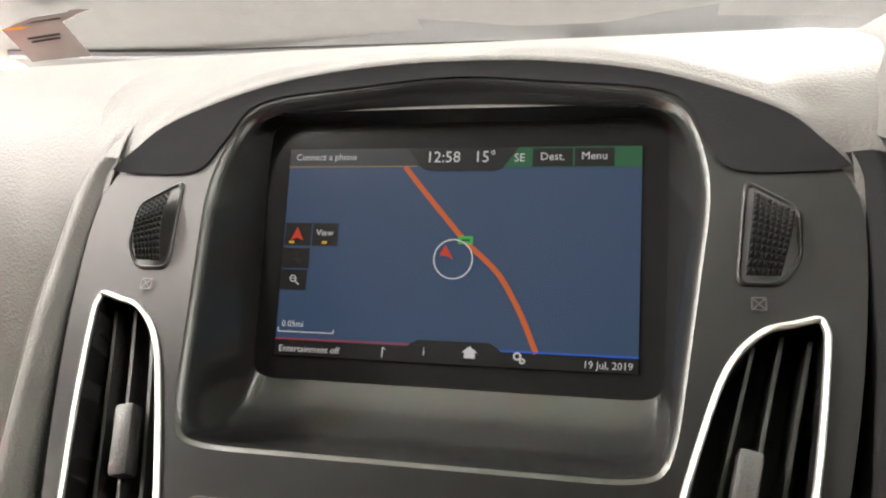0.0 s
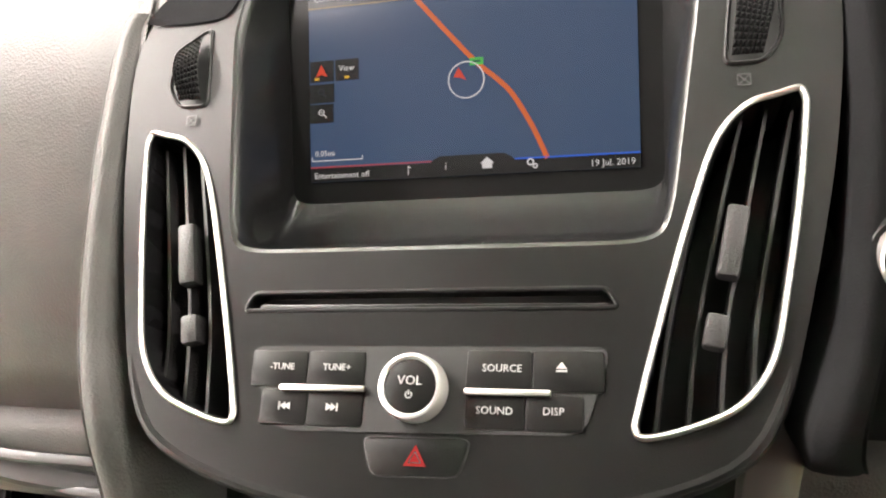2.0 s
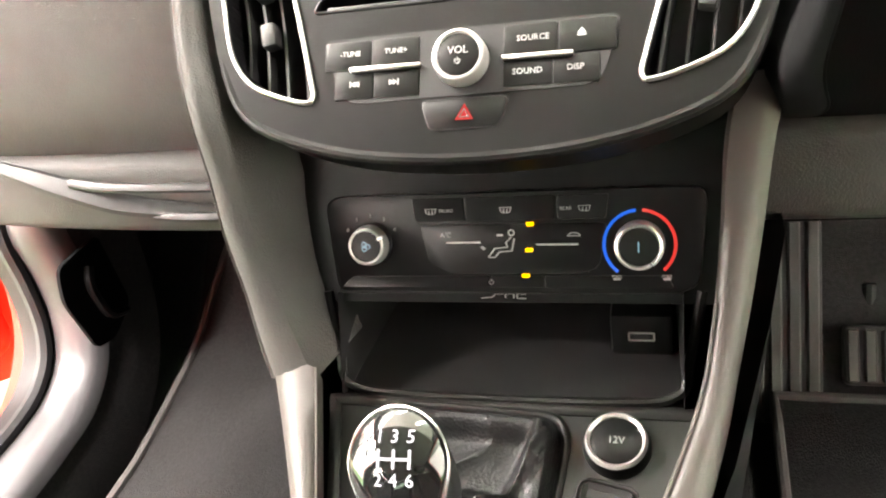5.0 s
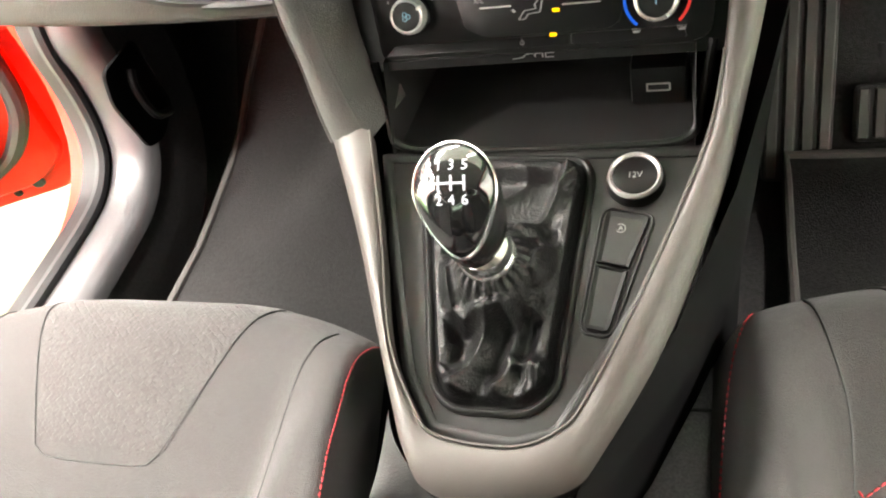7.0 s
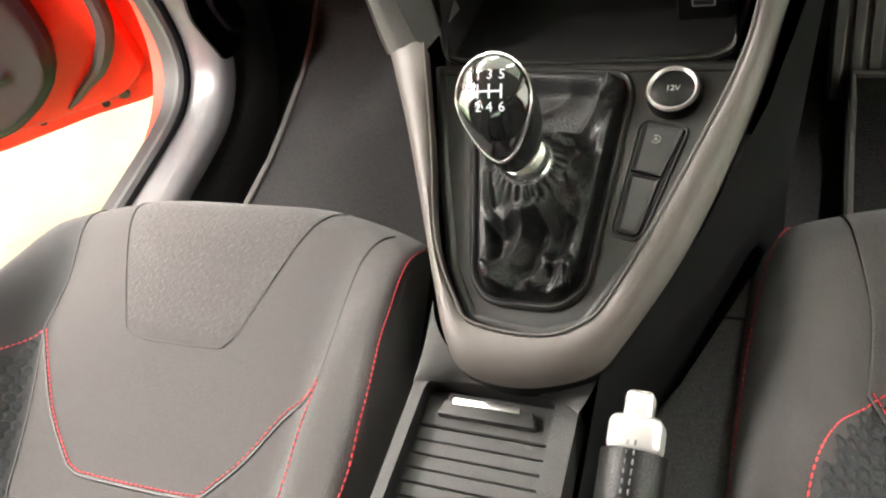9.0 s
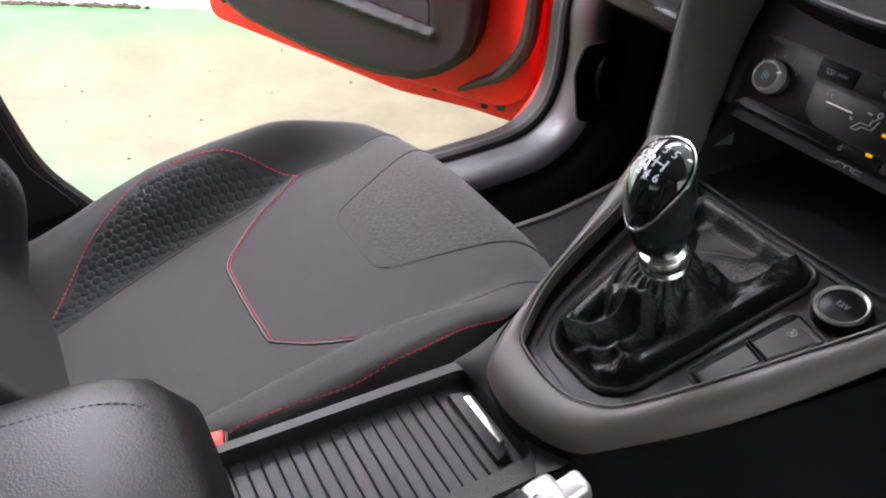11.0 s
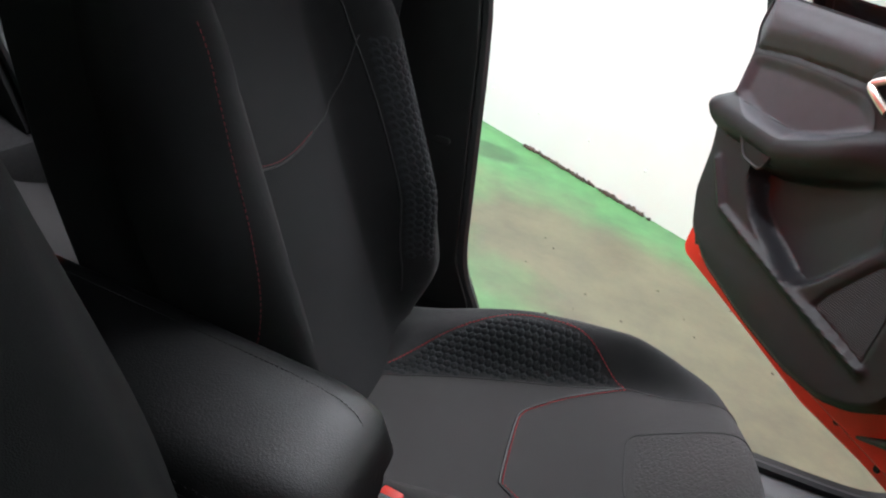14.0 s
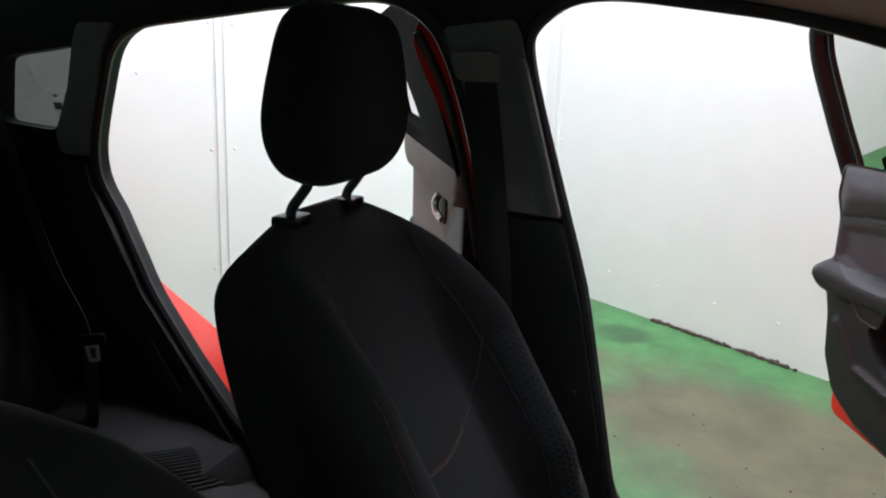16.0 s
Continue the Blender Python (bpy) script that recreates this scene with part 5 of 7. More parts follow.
    rows = [[a.lerp(b, t) + Vector((0, -0.002, -0.004)) * math.sin(t * math.pi) for a, b in zip(high, low)] for t in (0, 0.2, 0.4, 0.6, 0.8, 1)]
    part("apron", loft(rows), LOWER, c, "grained black plastic below the rail", 60)
    lid = part("tray_lid", block(-0.083, 0.021, -0.73, -0.366, 0.530, 0.5425, 0.001), LOWER, c, "ribbed sliding tray lid")
    for k in range(30):
        y = -0.4035 - k * 0.0098
        w = 0.0750 + 0.00028 * k
        part("slat", block(-w, 0.0165, y - 0.0093, y, 0.540, 0.5470, 0.0008, 1), LOWER, lid)
    part("lid_front", block(-0.0742, 0.0163, -0.4025, -0.3765, 0.540, 0.5472, 0.001, 1), LOWER, lid)
    grip = part("pull", prism(rounded([(-0.063, -0.3955), (-0.060, -0.3845), (0.002, -0.3845), (0.006, -0.3955)], 0.002, 2), T(0, 0, 0.5468), 0.0062, 0.0025), LOWER, lid)
    part("pull_strip", block(-0.0535, -0.0065, -0.3875, -0.3825, 0.5515, 0.5542, 0.0008, 2), CHROME, grip, "chrome strip")
    # socket
    m = CONSOLE @ T(*on_console(0.067, -0.1805))
    s = part("power_socket", lathe([(0.0185, -0.004), (0.0185, 0.003), (0.0172, 0.0075), (0.0, 0.0075)], m, 40), PLASTIC, c, "round twelve volt socket cap")
    part("socket_ring", lathe([(0.0166, 0.0060), (0.0170, 0.0088), (0.0156, 0.0106), (0.0140, 0.0092), (0.0140, 0.0068)], m, 48), SILVER, s, "chrome ring")
    part("socket_cap", lathe([(0.0141, 0.0068), (0.0141, 0.0078), (0.012, 0.0086), (0.0, 0.0089)], m, 40), SATIN_BLACK, s)
    writing("12V", 0.0058, m @ T(0, 0, 0.0091), PRINT, s)
    # switches
    pair = [(0.0405, -0.2740), (0.0486, -0.2050), (0.0500, -0.2022), (0.0530, -0.2005), (0.0745, -0.2042), (0.0770, -0.2060), (0.0772, -0.2085), (0.0580, -0.2760), (0.0560, -0.2790), (0.0530, -0.2800), (0.0430, -0.2785), (0.0410, -0.2765)]
    well = [on_console(x, y).to_2d() for x, y in pair]
    part("switch_surround", ring(inset(well, -0.0026), inset(well, -0.0004), CONSOLE, 0.0006, 0.0009), PLATE_BLACK, c)
    part("switch_gap", prism(well, CONSOLE, 0.0006), DARK, c)
    for name, pts in (("stop_start_switch", [(0.0452, -0.2360), *pair[1:7], (0.0663, -0.2400)]), ("blank_switch", [(0.0448, -0.2370), (0.0660, -0.2410), *pair[7:], pair[0]])):
        q = inset([on_console(x, y).to_2d() for x, y in pts], 0.0007)
        face = inset(q, 0.0034)
        rows = [[CONSOLE @ Vector((*p, h)) for p in line] for line, h in ((q, 0.0004), (q, 0.0022), (inset(q, 0.0006), 0.0030), (face, 0.0014))]
        part(name, loft(rows, True, True), PLATE_BLACK, c, "black dished push switch", 30)
    m = CONSOLE @ T(*on_console(0.0595, -0.2135)) @ T(0, 0, 0.0024)
    ring_icon("stop_symbol", 0.0029, 0.0005, m, c, None, -150, 130)
    writing("A", 0.0046, m, PRINT, c)
    return c


console = center_console()


def gear_lever():
    g = thing("gear_lever", "gear lever with gloss black knob and leather gaiter", "gear lever", (0, -0.25, 0.6))
    out = [on_console(x, y).to_2d() for x, y in ((-0.080, -0.170), (-0.050, -0.318), (-0.035, -0.332), (0.014, -0.332), (0.031, -0.317), (0.042, -0.176), (0.034, -0.162), (-0.07, -0.158))]
    out = rounded(out, 0.012, 8)
    inn = inset(out, 0.005)
    part("gaiter_frame", ring(out, inn, CONSOLE, 0.002, 0.0020), PLATE_BLACK, g, "black gaiter frame")
    topc = Vector((-0.013, -0.259, 0.655))
    foot = CONSOLE.inverted() @ topc
    ring_in = []
    for i, q in enumerate(inn):
        p = inn[(i + 1) % len(inn)]
        steps = max(1, int((p - q).length / 0.0018))
        ring_in += [q.lerp(p, k / steps) for k in range(steps)]
    edge_line = [*inn, inn[0]]
    # folds: line, height, half width
    folds = (
        ([(-0.008, -0.072), (-0.013, -0.092), (-0.020, -0.110), (-0.030, -0.124)], 0.015, 0.013),
        ([(-0.005, -0.076), (0.004, -0.089), (0.001, -0.105)], 0.009, 0.008),
        ([(-0.006, -0.123), (0.004, -0.109), (0.014, -0.108), (0.023, -0.113)], 0.010, 0.009),
        ([(-0.040, -0.056), (-0.036, -0.078), (-0.028, -0.085), (-0.016, -0.081), (-0.005, -0.075)], 0.010, 0.008),
        ([(0.000, -0.028), (0.012, -0.018), (0.020, 0.004), (0.027, 0.022)], 0.012, 0.009),
        ([(0.012, -0.055), (0.017, -0.036), (0.010, -0.026)], 0.010, 0.010),
        ([(-0.055, 0.004), (-0.040, -0.014), (-0.030, -0.030)], 0.008, 0.009),
        *(([(-0.050 + 0.0045 * k, -0.108 - 0.0052 * k), (-0.038 + 0.004 * k, -0.113 - 0.0045 * k)], 0.0045, 0.0028) for k in range(4)),
        *(([(0.012 + 0.0042 * k, -0.112 + 0.002 * k), (0.010 + 0.0042 * k, -0.126 + 0.003 * k)], 0.0040, 0.0024) for k in range(3)),
        *(([(0.018 + 0.0045 * k, 0.012 - 0.004 * k), (0.026 + 0.0045 * k, 0.024 - 0.004 * k)], 0.0040, 0.0026) for k in range(3)),
    )
    rows = []
    for k in range(61):
        t = k / 60
        row = []
        for q in ring_in:
            a = Vector((q[0], q[1]))
            d = a - foot.to_2d()
            b = foot.to_2d() + d.normalized() * 0.0160
            u, v = a.lerp(b, t)
            e = nearest(edge_line, u, v)
            out_by = math.hypot(u - foot.x, (v - foot.y) * (0.80 if v < foot.y else 1.0))
            neck = smoothstep(0.040, 0.0150, out_by)
            near_end = smoothstep(-0.095, -0.120, v)
            roll = (0.0115 - 0.004 * near_end) * smoothstep(0.0, 0.006, e) * smoothstep(0.020, 0.009, e)
            h = 0.001 + roll + 0.0015 * smoothstep(0.010, 0.019, e) * (1 - neck) + (foot.z - 0.001) * neck
            keep = smoothstep(0.0, 0.004, e) * (1 - smoothstep(0.45, 0.9, neck))
            for line, high, wide in folds:
                far = nearest(line, u, v)
                if far < wide:
                    h += high * (1 - far / wide) ** 1.4 * keep
            w = Vector((u * 0.8, v, 0)) * 34 + Vector((5.3, 1.7, 0))
            h += 0.0035 * ((1 - abs(noise.noise(w))) ** 3 - 0.45) * smoothstep(0.006, 0.016, e) * (1 - neck)
            ang = math.atan2(d.y, d.x)
            h += math.sin(ang * 24) * 0.0009 * smoothstep(0.55, 0.95, neck)
            row.append(CONSOLE @ Vector((u, v, max(h, 0.001))))
        rows.append(row)
    part("gaiter", loft(rows, True), GAITER, g, "creased black leather gaiter", 180)
    axis = frame_of((-0.013, -0.2595, 0.652), (1, 0, 0), (0, 0.95, 0.31))
    part("collar", lathe([(0.012, -0.002), (0.0172, -0.002), (0.0182, 0.001), (0.0175, 0.004), (0.0162, 0.006), (0.0165, 0.010), (0.0150, 0.014), (0.0118, 0.016), (0.0115, 0.03), (0.0, 0.03)], axis), BRIGHT, g, "bright chrome collar")
    face = frame_of((-0.0125, -0.2800, 0.7265), (1, 0, 0.04), (0, 0.68, 0.73))
    rx, ry = 0.0224, 0.0240
    n = 36
    base = [axis @ Vector((math.cos(a) * 0.0125, math.sin(a) * 0.0125, 0.018)) for a in (2 * math.pi * j / n for j in range(n))]

    def egg(a, s=1.0):
        """The face's outline: an egg that runs down the back of the knob."""
        low = max(-math.sin(a), 0)
        return Vector((math.cos(a) * rx * (1 - 0.14 * low * low) * s, math.sin(a) * (ry + 0.0130 * low) * s, -0.012 * (low * s) ** 2))

    rim = [face @ egg(a) for a in (2 * math.pi * j / n for j in range(n))]
    rows = []
    for k in range(9):
        t = k / 8
        bulge = math.sin(t * math.pi) * 0.0040
        row = []
        for p, q in zip(base, rim):
            c = p.lerp(q, t)
            mid = axis.translation.lerp(face.translation, 0.25 + 0.75 * t)
            row.append(c + (c - mid).normalized() * bulge)
        rows.append(row)
    knob = part("knob", loft(rows, True, True), GLOSSDARK, g, "gloss black gear knob")

    def dome(x, y):
        return 0.0115 * max(1 - (x / rx) ** 2 - (y / ry) ** 2, 0) ** 0.6

    rows = []
    for k in range(9):
        s = 1 - k / 8
        s = math.sin(s * math.pi / 2)
        rows.append([face @ (egg(a, 0.95 * s) + Vector((0, 0, 0.0008 + 0.0115 * max(1 - (0.95 * s) ** 2, 0) ** 0.6))) for a in (2 * math.pi * j / n for j in range(n))])
    part("knob_face", loft(rows, True, True), GLOSS, knob, "gloss black face with a shift pattern", 60)
    part("knob_ring", tube([face @ (egg(a, 0.985) + Vector((0, 0, 0.0012))) for a in (2 * math.pi * j / 48 for j in range(48))], 0.0011, 8, True), BRIGHT, knob, "thin chrome ring")

    def settle(ob):
        """Lay flat print onto the domed face."""
        inv = face.inverted()
        for v in ob.data.vertices:
            q = inv @ v.co
            q.z += 0.0016 + dome(q.x, q.y)
            v.co = face @ q

    # shift pattern, printed marks made white by emission of their own
    gate = (-0.0112, -0.0045, 0.0022, 0.0088)
    for ch, x, y in (("R", gate[0] + 0.001, 0.0112), ("1", gate[1], 0.0116), ("3", gate[2], 0.0118), ("5", gate[3], 0.0118), ("2", gate[1], -0.0056), ("4", gate[2], -0.0056), ("6", gate[3], -0.0056)):
        settle(writing(ch, 0.0074, face @ T(x, y, 0), WHITE, knob, "shift_number", "", 0.0001))
    bm = bmesh.new()
    step = (gate[3] - gate[0]) / 10
    bars = [((gate[0] + step * k, 0.0030), (gate[0] + step * (k + 1), 0.0030)) for k in range(10)]
    bars += [((gate[0], 0.0030), (gate[0], 0.0068))] + [((x, -0.0008), (x, 0.0068)) for x in gate[1:]]
    for a, b in bars:
        add_bar(bm, face, a, b, 0.0011, 0.0001)
    settle(part("shift_gate", bm, WHITE, knob, "", 0))
    return g


gear_lever()


def handbrake():
    h = thing("handbrake", "leather-wrapped handbrake lever with satin silver button", "handbrake", (0.07, -0.6, 0.45))
    path = curve([(0.072, -0.80, 0.475), (0.072, -0.62, 0.525), (0.073, -0.50, 0.566), (0.074, -0.415, 0.587)], 5)
    part("grip", tube(path, lambda t: 0.016 + 0.003 * t, 14), LEATHER, h, "black leather grip")
    m = frame_of((0.074, -0.415, 0.588), (1, 0, 0), (0, -0.26, 0.966))
    ax = m @ Matrix.Rotation(radians(180), 4, "Y")
    part("collar", block(-0.0150, 0.0150, -0.0125, 0.0125, -0.016, 0.006, 0.006, 4, m @ T(0, 0.002, -0.004)), SILVER, h, "satin silver collar")
    part("button", block(-0.0080, 0.0080, -0.008, 0.008, -0.034, -0.010, 0.004, 4, m @ T(0, 0.003, 0)), SILVER, h, "satin silver release button")
    stitch_part(h, [q + Vector((-0.002, 0, 0.0186)) for q in path[6:]], INKGREY)
    stitch_part(h, [q + Vector((0.002, 0, 0.0186)) for q in path[6:]], INKGREY)
    part("well", block(0.038, 0.112, -0.95, -0.44, 0.36, 0.45, 0.02, 3), LOWER, h)
    return h


def stitch_part(parent, path, material, pitch=0.0052, length=0.0036, r=0.0006, name="stitching", lift=0.0):
    """Separate stitches along a line."""
    bm = bmesh.new()
    path = [Vector(q) for q in path]
    run, at = 0.0, 0.0
    for a, b in zip(path, path[1:]):
        d = b - a
        ln = d.length
        if ln < 1e-6:
            continue
        d /= ln
        up = Vector((0, 0, 1)) - d * d.z
        up = up.normalized() if up.length > 0.1 else d.orthogonal().normalized()
        side = d.cross(up)
        while at < run + ln:
            p = a + d * (at - run)
            rows = []
            for s, rr in ((0, 0.4), (0.25, 1), (0.75, 1), (1, 0.4)):
                c = p + d * length * s + up * (math.sin(s * math.pi) * r * 0.8 + lift)
                rows.append([c + (up * math.cos(k * 1.571) + side * math.sin(k * 1.571)) * r * rr for k in range(4)])
            add_loft(bm, rows, True, True)
            at += pitch
        run += ln
    return part(name, bm, material, parent, "red thread stitches" if material in (THREAD, DARKTHREAD) else "")


handbrake()


def armrest():
    a = thing("armrest", "padded black leather armrest box with stitched lid", "armrest", (-0.03, -0.8, 0.53))
    rows = []
    for i in range(25):
        t = i / 24
        y = -0.558 - t * 0.45
        r = math.sqrt(max(1 - max(1 - t / 0.16, 0) ** 2.2, 0.0))
        ring_pts = []
        for j in range(40):
            an = 2 * math.pi * j / 40
            u, v = math.cos(an), math.sin(an)
            top = 0.036 if v > 0 else 0.048
            ring_pts.append(Vector((-0.036 + math.copysign(abs(u) ** 0.5, u) * (0.060 + 0.030 * r), y + 0.012 * abs(u) ** 3 * (-1 if t < 0.2 else 0), 0.592 + math.copysign(abs(v) ** 0.55, v) * (0.016 + (top - 0.016) * r) + 0.010 * t)))
        rows.append(ring_pts)
    lid = part("lid", loft(rows, True, True), LEATHER, a, "black leather armrest lid", 70)
    near = curve([(-0.092, -0.98, 0.636), (-0.091, -0.72, 0.630), (-0.089, -0.64, 0.628), (-0.079, -0.597, 0.6265), (-0.056, -0.573, 0.618)], 8)
    stitch_part(lid, near, INKDARK, 0.0045, 0.0034, 0.0005)
    far = curve([(0.051, -0.98, 0.624), (0.051, -0.72, 0.6185), (0.051, -0.64, 0.6155), (0.049, -0.59, 0.612), (0.040, -0.570, 0.606)], 8)
    part("piping", tube(far, 0.0016, 6), LEATHER, lid, "raised leather seam")
    for off in (-0.005, 0.004):
        stitch_part(lid, [q + Vector((off * 0.6, 0, -off * 0.9 + 0.001)) for q in far], LEATHER, 0.0075, 0.0052, 0.0011)
    part("box", block(-0.105, 0.035, -1.0, -0.60, 0.50, 0.562, 0.012, 3), LOWER, a, "black armrest base")


armrest()


def belt_buckle():
    b = thing("seat_belt_buckle", "black seat belt buckle with a red release button", "belt buckle", (-0.118, -0.56, 0.42))
    m = frame_of((-0.114, -0.553, 0.526), (0.25, 0.95, 0.1), (0, -0.35, 0.94))
    part("housing", block(-0.013, 0.013, -0.06, 0.008, -0.011, 0.011, 0.004, 2, m), PLASTIC, b)
    part("release_button", block(-0.010, 0.010, -0.004, 0.012, -0.008, 0.0085, 0.002, 2, m), BUCKLE, b, "red release button")


belt_buckle()

# ---- seats ----
PASS_X, SEAT_STEP = -0.368, 0.742
HW = 0.236


def inner_half(y):
    """Half the cushion's width on the console's side."""
    return 0.232 + 0.034 * smoothstep(-0.22, -0.42, y) - 0.022 * smoothstep(-0.48, -0.58, y)


def cushion_height(x, y):
    """Top of the cushion at x across from its middle and y along the car."""
    a = abs(x)
    d = -0.140 - 1.6 * max(a - 0.06, 0) ** 2 - y
    rise = math.sqrt(max(1 - (1 - min(max(d, 0) / 0.075, 1)) ** 2, 0))
    base = 0.507 - 0.20 * max(d - 0.09, 0)
    z = 0.36 + (base - 0.36) * rise
    back = min(max((-0.36 - y) / 0.28, 0), 1)
    edge = 0.150 - (0.085 if x < 0 else 0.0) * back
    if x > 0:
        z += (0.036 + 0.030 * smoothstep(-0.27, -0.42, y)) * smoothstep(0.150, 0.215, a) * smoothstep(0.04, 0.16, d)
    else:
        z += (0.052 + 0.006 * smoothstep(-0.32, -0.45, y) - 0.034 * smoothstep(-0.48, -0.68, y)) * smoothstep(edge, edge + 0.052 + (0.05 * back if x < 0 else 0), a) * smoothstep(0.04, 0.2, d)
    z -= 0.006 * math.cos(min(a / 0.15, 1) * math.pi / 2) * smoothstep(0.1, 0.3, d)
    fall = max(a - (0.196 if x < 0 else inner_half(y) - 0.024), 0) / (0.041 if x < 0 else 0.026)
    return 0.33 + (z - 0.33) * math.sqrt(max(1 - min(fall, 1) ** 2.4, 0))


def on_cushion(x, y, lift=0.0006):
    return Vector((PASS_X + x, y, cushion_height(x, y) + lift))


def back_front(x, z):
    """The front of the backrest, as y."""
    a = abs(x)
    y = -0.690 - 0.58 * (z - 0.5) + 0.2 * max(z - 0.8, 0)
    y += 0.075 * smoothstep(0.12, 0.185, a) * smoothstep(1.0, 0.80, z) * smoothstep(0.42, 0.55, z)
    y += 0.024 * smoothstep(0.11, 0.16, -x) * smoothstep(0.235, 0.19, -x) * smoothstep(0.94, 0.82, z) * smoothstep(0.54, 0.64, z)
    return y + 0.010 * math.cos(min(a / 0.12, 1) * math.pi / 2) * smoothstep(0.5, 0.6, z) * smoothstep(0.8, 0.7, z)


def back_skin(x, z):
    """The front with its rounded sides."""
    edge = max(abs(x) / back_half(z) - 0.80, 0) / 0.20
    mid = (back_front(x, z) - 0.865 - 0.42 * (z - 0.5)) / 2
    return mid + (back_front(x, z) - mid) * math.sqrt(max(1 - edge**2.2, 0))


def back_half(z):
    top = max((z - 0.83) / 0.175, 0)
    return HW * (0.88 + 0.15 * smoothstep(0.45, 0.72, z)) * (1 - 0.12 * smoothstep(0.78, 0.95, z)) * math.sqrt(max(1 - top**3.6, 0.1))


HONEY_OUT = [(-0.154, -0.351), (-0.167, -0.382), (-0.184, -0.43), (-0.188, -0.49), (-0.180, -0.535), (-0.146, -0.592), (-0.090, -0.645)]
HONEY_IN = [(-0.154, -0.351), (-0.131, -0.425), (-0.117, -0.488), (-0.095, -0.57), (-0.070, -0.645)]


FRONT_SEAM = [(-0.172, -0.20), (-0.163, -0.242), (-0.153, -0.294), (-0.154, -0.351)]


def along(line, y):
    """The line's x at y."""
    for (a, p), (b, q) in zip(line, line[1:]):
        if q <= y <= p:
            return a + (b - a) * (y - p) / (q - p)
    return 0.0


DRIVER_OUT = [(-0.132, -0.337), (-0.155, -0.359), (-0.173, -0.387), (-0.186, -0.43), (-0.189, -0.49), (-0.180, -0.54), (-0.146, -0.60), (-0.090, -0.645)]
DRIVER_IN = [(-0.132, -0.337), (-0.124, -0.40), (-0.117, -0.488), (-0.095, -0.57), (-0.070, -0.645)]


def seat(name, label, honey_out, honey_in):
    s = thing(name, label, "seat", (PASS_X, -0.45, 0.22), "front seats")
    rows = []
    for i in range(57):
        y = -0.140 - i / 56 * 0.59
        row = []
        for j in range(57):
            u = j / 56 * 2 - 1
            x = (HW if u < 0 else inner_half(y)) * math.copysign(abs(u) ** 0.8, u)
            yy = y - 1.6 * max(abs(x) - 0.06, 0) ** 2 * (1 - i / 56)
            row.append(on_cushion(x, yy, 0))
        row = [Vector((row[0].x + 0.01, row[0].y, 0.27))] + row + [Vector((row[-1].x - 0.01, row[-1].y, 0.27))]
        rows.append(row)
    front = [Vector((q.x, q.y - 0.006, 0.28)) for q in rows[0]]
    cushion = part("cushion", loft([front] + rows), SEAT, s, "charcoal cloth cushion with raised sides", 180)

    def seam(pts, material, r=0.0011, n=6):
        line = [on_cushion(q[0], q[1], 0.0) for q in curve([(x, y, 0) for x, y in pts], n)]
        return part("seam", tube(line, r, 6), material, cushion)

    def sewn(pts, n=8):
        line = [on_cushion(q[0], q[1], 0.0008) for q in curve([(x, y, 0) for x, y in pts], n)]
        stitch_part(cushion, line, THREAD, 0.0055, 0.0042, 0.0007)

    seam([(-0.128, -0.175), (-0.117, -0.201), (-0.094, -0.262), (-0.064, -0.325), (-0.056, -0.335), (-0.036, -0.341), (0.044, -0.340), (0.060, -0.334), (0.068, -0.320), (0.083, -0.280), (0.109, -0.211), (0.120, -0.180)], INKDARK, 0.0010)
    seam(honey_in, INKDARK)
    seam([(0.186, -0.21), (0.178, -0.235), (0.174, -0.275), (0.180, -0.335), (0.184, -0.369), (0.188, -0.45), (0.180, -0.55), (0.165, -0.66)], INKDARK)
    piping = [(-0.154, -0.351), (-0.128, -0.392), (-0.104, -0.425), (-0.072, -0.456), (-0.058, -0.465), (-0.035, -0.468), (0.070, -0.466), (0.086, -0.462), (0.097, -0.452), (0.118, -0.430), (0.150, -0.385), (0.183, -0.369)]
    seam(piping, INKDARK, 0.0016)
    sewn([(x * 0.985, y + 0.003) for x, y in piping])
    sewn([(0.186, -0.372), (0.190, -0.45), (0.182, -0.55), (0.167, -0.66)])
    sewn(honey_out)
    sewn([(inner_half(y) - 0.017, y) for y in (-0.20, -0.24, -0.28, -0.32, -0.36, -0.40, -0.46, -0.54, -0.62)])
    if honey_out is DRIVER_OUT:
        sewn([(-0.205, -0.20), (-0.219, -0.25), (-0.226, -0.31), (-0.229, -0.38), (-0.230, -0.50), (-0.230, -0.58)])
    # patterned weave inside the front seam
    rows = []
    for i in range(17):
        y = -0.172 - i * 0.0098
        lo = -0.126 + (-0.172 - y) * 0.42
        hi = 0.121 - (-0.172 - y) * 0.34
        rows.append([on_cushion(lo + (hi - lo) * j / 16, y, 0.0007) for j in range(17)])
    part("woven_panel", loft(rows), WEAVE, cushion, "patterned charcoal woven panel", 180)
    # black cloth over the outer side of the cushion
    rows = []
    for i in range(46):
        y = -0.200 - i * 0.0110
        lo = along(FRONT_SEAM if y > -0.351 else HONEY_IN, y) if y > -0.64 else -0.064
        rows.append([on_cushion(lo + (-HW - lo) * (j / 20) ** 0.85, y, 0.0004) for j in range(21)])
    if honey_out is HONEY_OUT:
        part("side_cover", loft(rows), BOLSTER, cushion, "black cloth bolster cover", 180)
    seam(FRONT_SEAM, INKDARK)
    # quilted insert on the outer side: small raised hexagon pads
    bm = bmesh.new()
